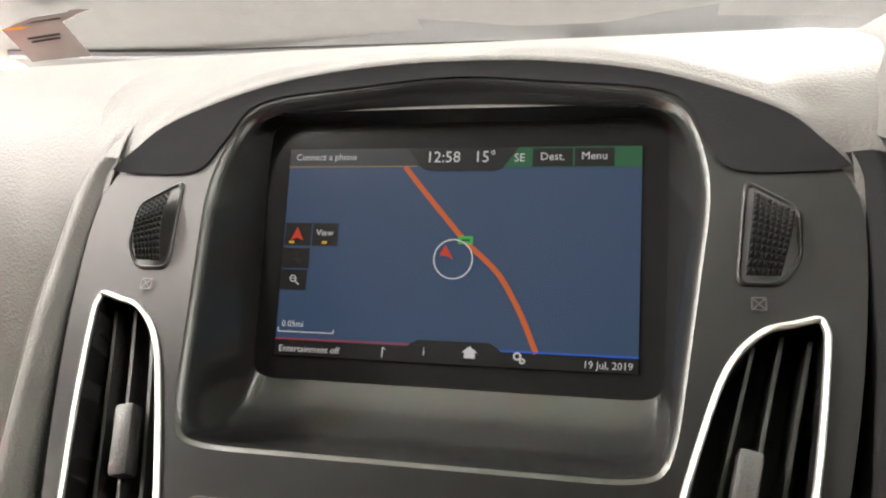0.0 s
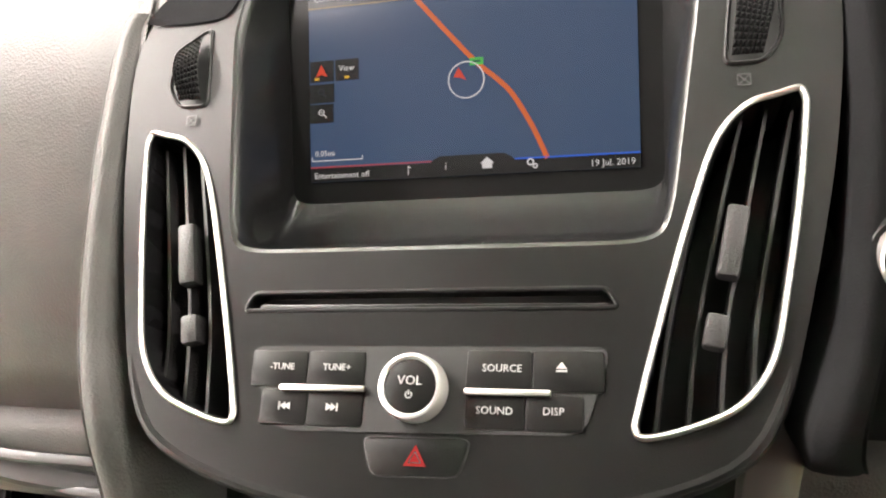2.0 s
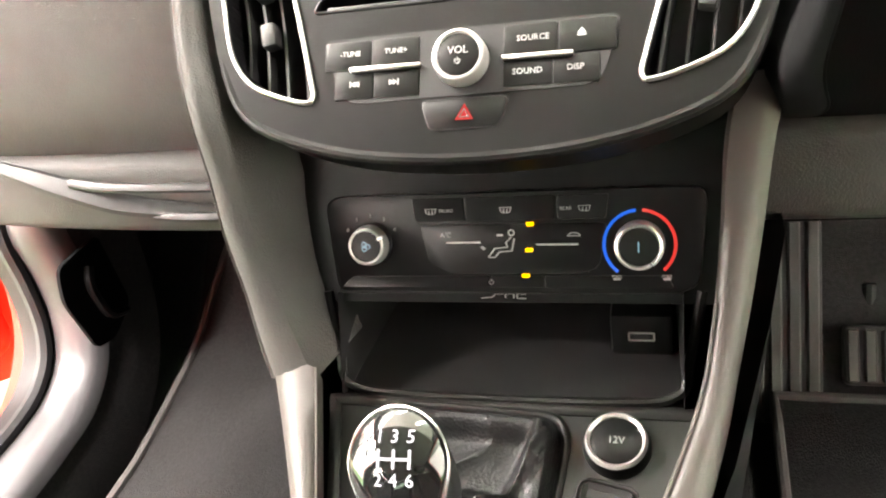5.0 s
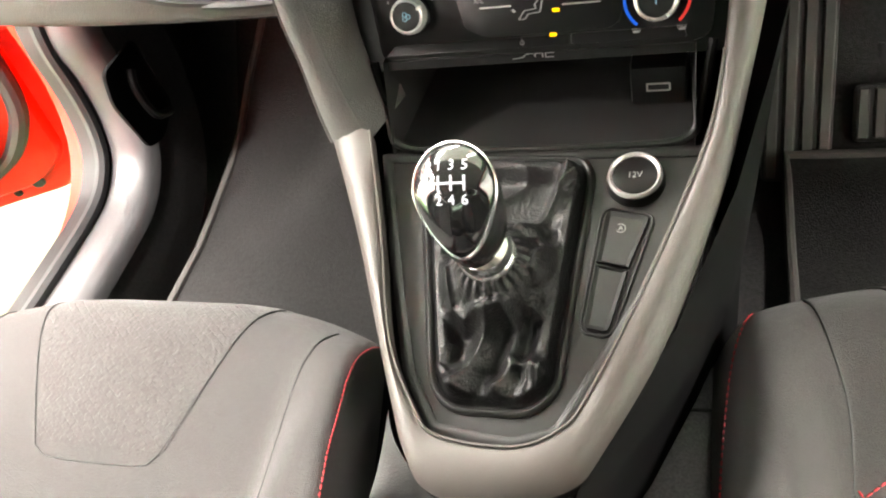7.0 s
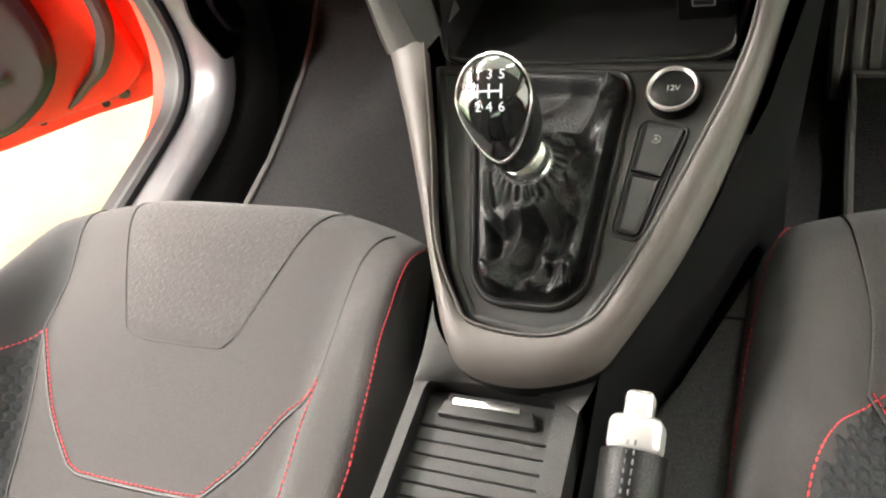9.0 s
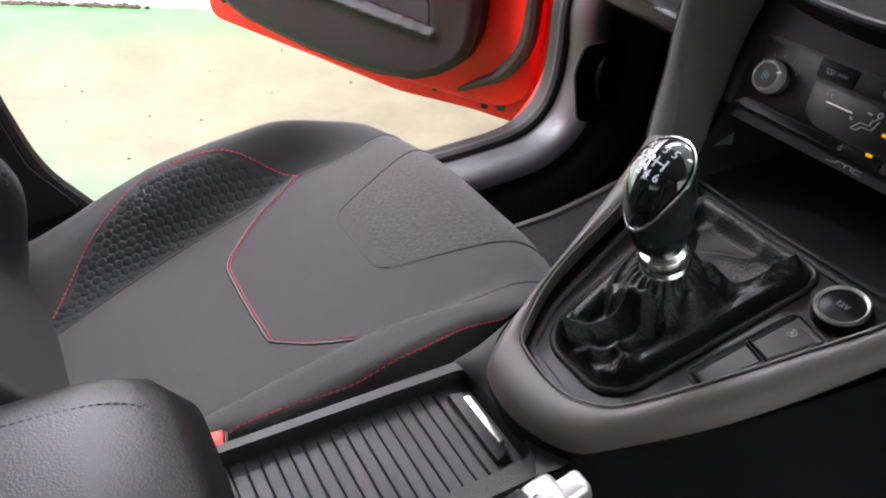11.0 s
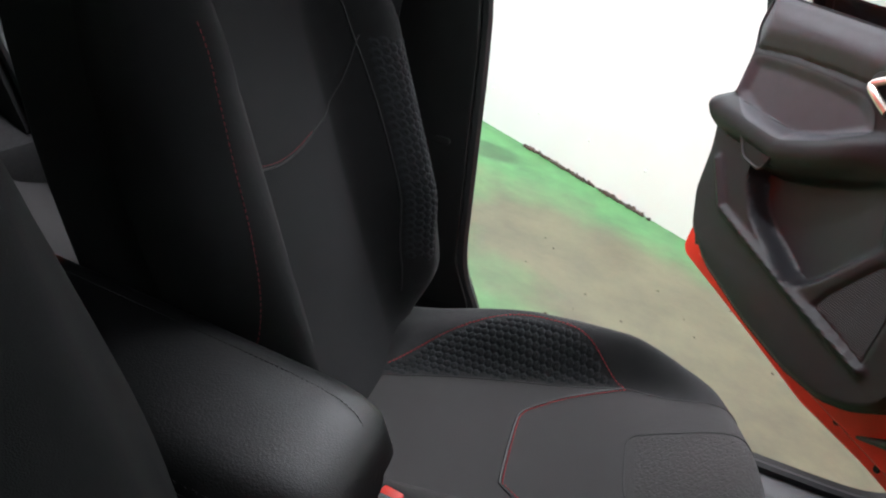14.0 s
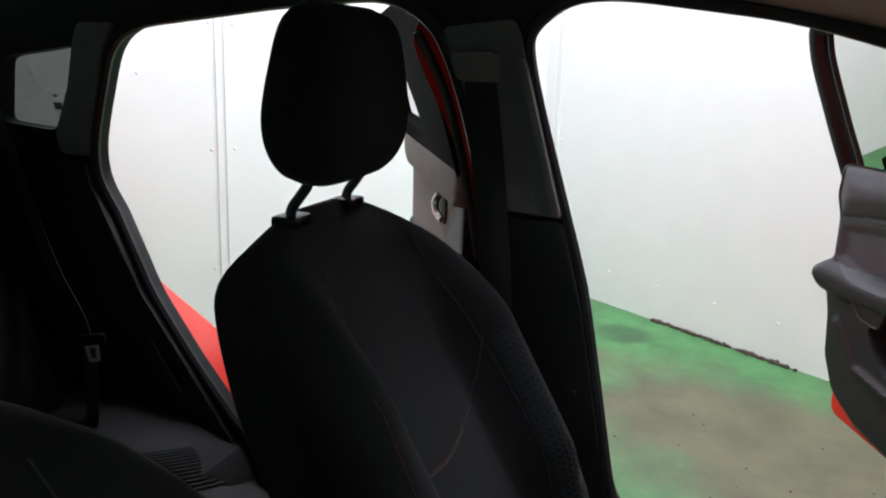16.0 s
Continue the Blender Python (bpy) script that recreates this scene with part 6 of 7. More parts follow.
    for i in range(35):
        for j in range(28):
            x = -0.004 - j * 0.0072
            y = -0.343 - i * 0.0098 - (0.0049 if j % 2 else 0)
            if not along(honey_out, y) + 0.005 < x < along(honey_in, y) - 0.005:
                continue
            rows = []
            for rr, h in ((0.0050, 0.0003), (0.0043, 0.0009), (0.0022, 0.0014)):
                rows.append([on_cushion(x + math.cos(a) * rr * 0.95, y + math.sin(a) * rr * 1.15, h) for a in (math.pi / 3 * k for k in range(6))])
            add_loft(bm, rows, True, False)
    tagged(part("quilted_insert", bm, MESHCLOTH, cushion, "", 180), "black honeycomb quilted side insert", kind="stuff")

    rows = []
    for i in range(45):
        t = i / 44
        z = 0.40 + t * 0.600
        w = back_half(z)
        yr = -0.865 - 0.42 * (z - 0.5)
        swell = smoothstep(0.44, 0.56, z) * (1 - smoothstep(0.66, 0.88, z))
        crown = smoothstep(0.80, 1.0, t)
        line = []
        for j in range(41):
            u = j / 40 * 2 - 1
            ww = w * (1 + (0.085 * swell if u < 0 else 0))
            x = ww * math.copysign(abs(u) ** 0.75, u)
            edge = max(abs(x) / ww - 0.80, 0) / 0.20 if x > 0 else max(abs(x) / ww - 0.90, 0) / 0.10
            yf = back_front(x, z)
            mid = (yf + yr) / 2
            yf = mid + (yf - mid) * math.sqrt(max(1 - edge**2.2, 0))
            line.append(Vector((PASS_X + x, yf - (yf - (yr + 0.075)) * crown**3, z)))
        for j in range(21):
            u = 1 - j / 10
            ww = w * (1 + (0.085 * swell if u < 0 else 0))
            x = ww * math.copysign(abs(u) ** 0.6, u)
            edge = max(abs(x) / ww - 0.85, 0) / 0.15
            mid = (back_front(x, z) + yr) / 2
            y = mid + (yr - mid) * math.sqrt(max(1 - edge**2.2, 0))
            line.append(Vector((PASS_X + x * 0.999, y + (yr + 0.065 - y) * crown**2, z)))
        rows.append(line)
    back = part("backrest", loft(rows, True, True), SIDE, s, "black cloth backrest with raised sides", 180)

    def back_line(pts, material, n=6, r=0.0011, sew=False, lift=0.0008):
        line = [Vector((PASS_X + q[0], back_skin(q[0], q[1]) + lift, q[1])) for q in curve([(x, z, 0) for x, z in pts], n)]
        if sew:
            return stitch_part(back, line, material, 0.0055, 0.0040, 0.00048, "stitching")
        return part("seam", tube(line, r, 6), material, back)

    for sg in (1, -1):
        back_line([(sg * 0.150, 0.50), (sg * 0.152, 0.62), (sg * 0.150, 0.75), (sg * 0.140, 0.86), (sg * 0.125, 0.95)], INKDARK)
        back_line([(sg * 0.216, 0.50), (sg * 0.217, 0.62), (sg * 0.214, 0.74), (sg * 0.206, 0.84)], DARKTHREAD, 8, sew=True)
    back_line([(0.150, 0.86), (0.152, 0.77), (0.108, 0.702), (0.095, 0.693), (0.038, 0.690), (-0.05, 0.703), (-0.12, 0.72), (-0.15, 0.80)], INKDARK)
    back_line([(0.106, 0.702), (0.09, 0.695), (0.038, 0.693), (-0.04, 0.703)], DARKTHREAD, 8, sew=True)
    # quilted side of the backrest
    bm = bmesh.new()
    for i in range(26):
        for j in range(6):
            x = -0.158 - j * 0.0072
            z = 0.55 + i * 0.0098 + (0.0049 if j % 2 else 0)
            rows = []
            for rr, h in ((0.0050, 0.0), (0.0043, 0.0006), (0.0022, 0.0011)):
                rows.append([Vector((PASS_X + x + math.cos(a) * rr * 0.95, back_skin(x + math.cos(a) * rr * 0.95, z + math.sin(a) * rr) + 0.0004 + h, z + math.sin(a) * rr * 1.15)) for a in (math.pi / 3 * k for k in range(6))])
            add_loft(bm, rows, True, False)
    tagged(part("quilted_insert", bm, MESHCLOTH, back, "", 180), "black honeycomb quilted side insert", kind="stuff")
    # headrest
    rows = []
    for i in range(23):
        t = i / 22
        z = 1.034 + t * 0.222
        e = (max(1 - abs(t * 2 - 1) ** (3.0 if t < 0.5 else 7.0), 0.0)) ** 0.5
        e = max(e, 0.12)
        w = (0.140 - 0.030 * smoothstep(0.3, 1, t)) * (0.66 + 0.34 * e)
        th = (0.062 - 0.014 * t + 0.004 * math.sin(t * math.pi)) * e
        yc = -0.970 + 0.004 * t
        n = 36
        rows.append([Vector((PASS_X + math.copysign(abs(math.cos(a)) ** 0.62, math.cos(a)) * w, yc - th * math.copysign(abs(math.sin(a)) ** 0.75, math.sin(a)), z - 0.012 * (1 - t) * math.cos(a) ** 2 * -1)) for a in (2 * math.pi * j / n for j in range(n))])
    part("headrest", loft(rows, True, True), SIDE, s, "black cloth headrest", 180)
    for dx in (-0.074, 0.074):
        x = PASS_X + dx
        part("headrest_post", tube(curve([(x, -0.998, 0.97), (x, -0.998, 1.004), (x, -0.985, 1.024), (x, -0.972, 1.045), (x, -0.970, 1.08)], 4), 0.0068, 10), STEEL, s, "dark steel headrest post")
        part("post_guide", block(x - 0.023, x + 0.023, -1.014, -0.980, 0.985, 1.0005, 0.004), PLASTIC, s, "black post guide")
    # side shield with the tilt knob and rails
    for sg in (1, -1):
        part("side_shield", block(PASS_X + sg * 0.228 - 0.012, PASS_X + sg * 0.228 + 0.012, -0.78, -0.30, 0.28, 0.385, 0.01, 2), LOWER, s, "black plastic seat side shield")
        part("seat_rail", block(PASS_X + sg * 0.19 - 0.02, PASS_X + sg * 0.19 + 0.02, -0.80, -0.12, 0.222, 0.285, 0.006), RUBBER, s, "black steel seat rail")
        part("recliner_cap", lathe([(0.0, 0.012), (0.018, 0.012), (0.022, 0.006), (0.022, 0), (0, 0)], frame_of((PASS_X + sg * 0.240, -0.69, 0.43), (0, sg, 0), (0, 0, 1))), GREYTRIM, s, "grey recliner cap")
    return s


seat("passenger_front_seat", "black and charcoal cloth front passenger seat with red stitching", HONEY_OUT, HONEY_IN)
seat_two = seat("driver_front_seat", "black and charcoal cloth driver seat with red stitching", DRIVER_OUT, DRIVER_IN)
seat_two.location += Vector((SEAT_STEP - 0.012, 0.045, 0.0))
for piece in seat_two.children:
    kind_of = piece.name.split(".")[0]
    if kind_of in ("backrest", "headrest", "headrest_post", "post_guide"):
        pivot = T(PASS_X, -0.70, 0.63)
        piece.matrix_basis = T(-0.0225, 0.025, 0.015) @ pivot @ Matrix.Rotation(radians(5), 4, "X") @ pivot.inverted()
        for cloth in piece.children:
            if cloth.name.startswith("quilted"):
                bpy.data.objects.remove(cloth)
    elif kind_of == "cushion":
        piece.matrix_basis = T(PASS_X, 0, 0) @ Matrix.Diagonal((1.055, 1, 1, 1)) @ T(-PASS_X, 0, 0)


def rear_bench():
    b = thing("rear_bench", "black and grey cloth rear bench seat", "seat", (0, -1.5, 0.3))
    profile = curve([(-1.150, 0.24, 0), (-1.165, 0.300, 0), (-1.200, 0.338, 0), (-1.270, 0.368, 0), (-1.340, 0.402, 0), (-1.385, 0.440, 0), (-1.420, 0.462, 0), (-1.440, 0.450, 0), (-1.456, 0.400, 0), (-1.50, 0.335, 0), (-1.72, 0.325, 0)], 6)

    def bench(x, y, z):
        a = abs(x)
        return Vector((x, y, z - 0.28 * (max(a, 0.30) - 0.55) + 0.012 * math.cos((a - 0.33) * 9)))

    across = [(j / 48 * 2 - 1) * 0.75 for j in range(49)]
    cushion = part("cushion", loft([[bench(x, y, z) for x in across] for y, z, w in profile]), SEAT, b, "charcoal cloth bench cushion", 180)
    ribs = [q for q in profile if -1.421 < q.x < -1.339]
    for k in range(12):
        t = 0.04 + 0.90 * k / 11
        q = ribs[0].lerp(ribs[-1], t)
        q.y += 0.006 * math.sin(t * math.pi)
        part("rib", tube([bench(x, q.x, q.y) for x in across], 0.0040, 6), SIDE, cushion)
    part("piping", tube([bench(x, -1.423, 0.4625) for x in across], 0.0048, 8), MESHCLOTH, cushion, "dark piping along the rear edge")
    rows = []
    for i in range(15):
        t = i / 14
        z = 0.30 + t * 0.66
        row = []
        for j in range(41):
            x = (j / 40 * 2 - 1) * (0.60 - 0.03 * t)
            crown = smoothstep(0.85, 1, t) ** 2
            row.append(Vector((x, -1.66 - 0.22 * t - 0.05 * crown - 0.015 * math.cos(x * 8), z)))
        rows.append(row)
    rows.append([q + Vector((0, -0.10, 0.0)) for q in rows[-1]])
    part("backrest", loft(rows), SIDE, b, "black cloth bench backrest", 180)
    for x in (-0.36, 0.36):
        part("headrest", block(x - 0.13, x + 0.13, -2.0, -1.90, 0.96, 1.07, 0.04, 4), SIDE, b, "black cloth headrest")


rear_bench()


def rear_belt():
    b = thing("rear_seat_belt", "black rear seat belt with a chrome tongue", "seat belt", (-0.6, -1.7, 0.6))
    path = curve([(-0.615, -1.86, 1.06), (-0.605, -1.80, 0.92), (-0.59, -1.72, 0.77), (-0.575, -1.64, 0.665), (-0.57, -1.62, 0.55), (-0.57, -1.63, 0.44)], 6)
    rows = [[q + d for d in (Vector((0.006, 0.022, 0.006)), Vector((-0.006, -0.022, -0.006)), Vector((-0.007, -0.022, -0.006)), Vector((0.005, 0.022, 0.006)))] for q in path]
    part("webbing", loft(rows, True, True), WEBBING, b, "black woven belt")
    m = frame_of((-0.555, -1.60, 0.65), (-0.35, 0.92, 0.15), (-0.1, 0.1, 0.98))
    part("tongue_grip", block(-0.028, 0.028, -0.012, 0.010, -0.005, 0.006, 0.004, 2, m), PLASTIC, b)
    tong = rounded([(-0.011, -0.045), (-0.014, -0.010), (0.014, -0.010), (0.011, -0.045)], 0.004, 3)
    part("tongue", ring(tong, inset(tong, 0.0065), m, 0.002, 0.0006), CHROME, b, "chrome belt tongue")


rear_belt()

# ---- front passenger door, standing open ----
DOOR = frame_of((-1.041, 0.243, 0), (0.839, 0.545, 0), (0, 0, 1))


def door_face(m, outline, parent, name, material, depth, crown, label=""):
    """A moulded panel: the outline's edge rolls over into a raised face."""
    rows = []
    mid = sum((Vector((q[0], q[1])) for q in outline), Vector((0, 0))) / len(outline)
    for k, (shrink, h) in enumerate(((0, -depth), (0, 0.0), (0.004, crown * 0.5), (0.012, crown * 0.85), (0.03, crown))):
        line = inset(outline, shrink) if shrink else [Vector((q[0], q[1])) for q in outline]
        rows.append([m @ Vector((q[0], q[1], h)) for q in line])
    return part(name, loft(rows, True, True), material, parent, label)


DOOR_TRIM = rounded([(0.030, 0.985), (0.010, 0.70), (0.018, 0.60), (0.026, 0.493), (0.017, 0.425), (-0.008, 0.371), (-0.055, 0.338), (-0.12, 0.312), (-0.225, 0.306), (-0.383, 0.327), (-0.558, 0.368), (-0.656, 0.425), (-0.702, 0.500), (-0.714, 0.610), (-0.736, 0.678), (-0.758, 0.712), (-0.722, 0.748), (-0.722, 0.850), (-0.744, 0.905), (-0.736, 0.985)], 0.018, 3)
DOOR_RECESS = rounded([(-0.566, 0.640), (-0.552, 0.600), (-0.505, 0.533), (-0.463, 0.511), (-0.324, 0.459), (-0.286, 0.466), (-0.255, 0.495), (-0.155, 0.628), (-0.19, 0.70), (-0.23, 0.748), (-0.30, 0.715), (-0.40, 0.676), (-0.49, 0.648)], 0.02, 4)
DOOR_GRILLE = rounded([(-0.242, 0.455), (-0.222, 0.503), (-0.148, 0.613), (-0.118, 0.612), (-0.078, 0.555), (-0.076, 0.424)], 0.010, 4)
DOOR_INSERT = rounded([(-0.704, 0.752), (-0.702, 0.846), (-0.597, 0.860), (-0.461, 0.865), (-0.365, 0.862), (-0.320, 0.838), (-0.304, 0.800), (-0.393, 0.748), (-0.487, 0.712), (-0.60, 0.714)], 0.02, 4)
DOOR_WAIST = rounded([(-0.704, 0.858), (-0.722, 0.905), (-0.716, 0.980), (0.022, 0.980), (0.018, 0.895), (-0.36, 0.880), (-0.46, 0.879), (-0.597, 0.874)], 0.012, 3)
DOOR_ARM = [(-0.746, 0.708), (-0.70, 0.704), (-0.61, 0.698), (-0.487, 0.692), (-0.393, 0.722), (-0.30, 0.765), (-0.20, 0.800)]
DOOR_RIDGE = [(-0.66, 0.60), (-0.58, 0.511), (-0.493, 0.493), (-0.39, 0.472), (-0.275, 0.450), (-0.16, 0.432), (-0.075, 0.419)]


def inside(line, u, v):
    """Distance to a closed outline, positive inside it."""
    best, odd = 9.0, False
    for i in range(len(line)):
        ax, ay = line[i - 1][0], line[i - 1][1]
        bx, by = line[i][0], line[i][1]
        dx, dy = bx - ax, by - ay
        t = min(max(((u - ax) * dx + (v - ay) * dy) / (dx * dx + dy * dy + 1e-12), 0), 1)
        best = min(best, (u - ax - t * dx) ** 2 + (v - ay - t * dy) ** 2)
        if (ay > v) != (by > v) and u < ax + (v - ay) / (by - ay) * dx:
            odd = not odd
    return math.sqrt(best) * (1 if odd else -1)


def crossings(line, h):
    """The first and last place where an outline crosses a height."""
    xs = []
    for i in range(len(line)):
        a, b = line[i - 1], line[i]
        if (a[1] - h) * (b[1] - h) < 0:
            xs.append(a[0] + (h - a[1]) / (b[1] - a[1]) * (b[0] - a[0]))
    return (min(xs), max(xs)) if len(xs) > 1 else None


def door_relief(u, v):
    """How far the door's inner moulding stands out."""
    w = 0.108
    w += 0.013 * math.exp(-((nearest(DOOR_RIDGE, u, v) / 0.010) ** 2))
    w += 0.006 * smoothstep(0.02, 0.10, nearest(DOOR_RIDGE, u, v)) * smoothstep(0.50, 0.40, v)
    deep = 0.040 * smoothstep(-0.14, -0.40, u) + 0.010
    w -= deep * smoothstep(0.0, 0.022, inside(DOOR_RECESS, u, v))
    w -= 0.006 * smoothstep(0.0, 0.006, inside(DOOR_GRILLE, u, v))
    arm = nearest(DOOR_ARM, u, v)
    w += 0.034 * (1 - min(arm / 0.042, 1) ** 2.5) * smoothstep(-0.18, -0.34, u)
    w -= 0.010 * smoothstep(0.0, 0.03, inside(DOOR_INSERT, u, v))
    if v > 0.80:
        roll = smoothstep(0.0, 0.05, inside(DOOR_WAIST, u, v))
        w += 0.016 * roll - 0.006 * math.exp(-((inside(DOOR_WAIST, u, v) / 0.006) ** 2))
    return w


def door_sheet(outline, lift, rows, cols, skirt=0.0):
    """A sheet over the door's moulding, within an outline."""
    lo, hi = min(q[1] for q in outline) + 1e-4, max(q[1] for q in outline) - 1e-4
    out = []
    for i in range(rows + 1):
        v = lo + (hi - lo) * i / rows
        a, b = crossings(outline, v)
        line = []
        for j in range(cols + 1):
            u = a + (b - a) * j / cols
            edge = smoothstep(0.0, 0.018, inside(outline, u, v)) if skirt else 1.0
            line.append(DOOR @ Vector((u, v, door_relief(u, v) + lift - 0.014 * (1 - edge))))
        if skirt:
            line = [DOOR @ Vector((a, v, 0.108 - skirt))] + line + [DOOR @ Vector((b, v, 0.108 - skirt))]
        out.append(line)
    return loft(out)


def front_door():
    d = thing("front_door", "open red front passenger door with black inner trim", "car door", (-1.041, 0.243, 0.2))
    shell = rounded([(0.17, 0.255), (0.085, 0.220), (-0.03, 0.230), (-0.217, 0.232), (-0.46, 0.272), (-0.735, 0.314), (-0.752, 0.335), (-0.748, 0.45), (-0.762, 0.7), (-0.772, 0.972), (0.14, 0.972), (0.2, 0.7)], 0.02, 4)
    part("door_shell", prism(shell, DOOR @ T(0, 0, -0.085), 0.10, 0.012, 3), PAINT, d, "glossy red door shell")
    flange = rounded([(0.115, 0.29), (0.05, 0.250), (-0.22, 0.268), (-0.46, 0.300), (-0.69, 0.345), (-0.705, 0.42), (-0.72, 0.7), (-0.72, 0.965), (0.09, 0.965), (0.14, 0.7)], 0.03, 5)
    door_face(DOOR @ T(0, 0, 0.012), flange, d, "inner_pressing", PAINT, 0.01, 0.026, "red painted inner pressing")
    seal = curve([(-0.045, 0.287), (0.0, 0.312), (0.055, 0.345), (0.10, 0.407), (0.113, 0.49), (0.110, 0.58), (0.112, 0.7), (0.095, 0.95)], 8)
    part("door_seal", tube([DOOR @ Vector((q[0], q[1], 0.052)) for q in seal], lambda t: 0.003 + 0.013 * min(t * 3, 1), 10), RUBBER, d, "black rubber door seal")
    edge = curve([(-0.70, 0.95), (-0.70, 0.70), (-0.685, 0.45), (-0.655, 0.375)], 8)
    part("edge_seal", tube([DOOR @ Vector((q[0], q[1], 0.052)) for q in edge], 0.010, 8), RUBBER, d, "black rubber door seal")
    part("grommet", lathe([(0.0, 0.004), (0.009, 0.004), (0.012, 0.0)], DOOR @ T(0.045, 0.262, 0.030), 14), RUBBER, d)
    part("door_trim", door_sheet(DOOR_TRIM, 0.0, 130, 110, 0.05), DOORTRIM, d, "black moulded door trim")
    part("upper_insert", door_sheet(DOOR_INSERT, 0.0012, 44, 60), DOORVINYL, d, "dark grey vinyl door insert")
    part("waist_roll", door_sheet(DOOR_WAIST, 0.0010, 30, 60), DOORVINYL, d, "dark grey padded waist roll")
    sp = part("speaker_grille", door_sheet(inset(DOOR_GRILLE, 0.006), 0.001, 30, 30), PLASTIC, d, "black ribbed speaker grille")
    grille = inset(DOOR_GRILLE, 0.010)
    for k in range(36):
        h = 0.438 + k * 0.0046
        xs = crossings(grille, h)
        if xs and xs[1] - xs[0] > 0.008:
            ends = [DOOR @ Vector((u, h, door_relief(u, h) + 0.0020)) for u in (xs[0], (xs[0] + xs[1]) / 2, xs[1])]
            part("grille_slat", tube(ends, 0.0013, 5), LOWER, sp)
    pale = rounded([(-0.158, 0.705), (-0.120, 0.683), (-0.058, 0.604), (-0.030, 0.640), (-0.055, 0.72), (-0.13, 0.79), (-0.20, 0.79)], 0.008, 3)
    part("hinge_side_panel", prism(pale, DOOR @ T(0, 0, 0.1115), 0.008, 0.004), PALEVINYL, d, "grey vinyl panel end")
    cup = rounded([(-0.597, 0.688), (-0.561, 0.645), (-0.502, 0.639), (-0.488, 0.676)], 0.012, 4)
    part("cup_rim", ring(inset(cup, -0.007), cup, DOOR @ T(0, 0, 0.132), 0.004, 0.003), LOWER, d, "black moulded pull cup rim")
    part("pull_cup", prism(cup, DOOR @ T(0, 0, 0.122), 0.0125), DARK, d, "dark pull cup")
    hb = rounded([(-0.286, 0.832), (-0.364, 0.880), (-0.355, 0.915), (-0.26, 0.915), (-0.235, 0.86)], 0.015, 4)
    part("handle_bowl", prism(hb, DOOR @ T(0, 0, 0.108), 0.014, 0.004), DARK, d)
    part("door_handle", tube([DOOR @ Vector(q) for q in curve([(-0.288, 0.850, 0.126), (-0.318, 0.868, 0.134), (-0.342, 0.884, 0.132), (-0.318, 0.902, 0.126)], 5)], 0.0085, 10), CHROME, d, "chrome inner door handle")
    part("reflector", block(-0.715, -0.692, 0.600, 0.635, 0.06, 0.085, 0.004, 2, DOOR), BUCKLE, d, "small red reflector")
    for u, h in ((0.0, 0.248), (-0.12, 0.262), (-0.30, 0.281)):
        part("drain_plug", lathe([(0.0, 0.003), (0.006, 0.003), (0.008, 0)], DOOR @ T(u, h, 0.0155), 12), DARK, d)
    part("hinge_strap", block(0.12, 0.20, 0.52, 0.56, 0.0, 0.03, 0.006, 2, DOOR), PAINT, d, "red door hinge")
    wf = curve([(-0.775, 0.90), (-0.80, 0.98), (-0.835, 1.10), (-0.868, 1.25), (-0.83, 1.315), (-0.6, 1.305), (-0.3, 1.235), (0.12, 1.0), (0.13, 0.93)], 8)

    def tilt(q, w=0.0):
        return DOOR @ Vector((q[0], q[1], 0.035 + (q[1] - 0.98) * 0.28 + w))

    part("window_frame", tube([tilt(q) for q in wf], 0.026, 10, flat=0.6), PLASTIC, d, "black window frame")
    part("frame_skin", tube([tilt((q[0] - 0.022 if q[0] < -0.7 else q[0], q[1] + (0.018 if q[0] > -0.8 else 0)), -0.03) for q in wf], 0.022, 10), PAINT, d, "red outer window frame")
    pane = [tilt(q, -0.012) for q in wf] + [tilt((0.1, 0.97), -0.012), tilt((-0.75, 0.97), -0.012)]
    bm = bmesh.new()
    bm.faces.new([bm.verts.new(q) for q in pane])
    part("window_glass", bm, GLASS, d, "green tinted door glass", 0)
    return d


front_door()

# ---- rear passenger door, standing open ----
REAR = frame_of((-0.845, -0.90, 0), (math.sin(radians(59.5)), math.cos(radians(59.5)), 0), (0, 0, 1))


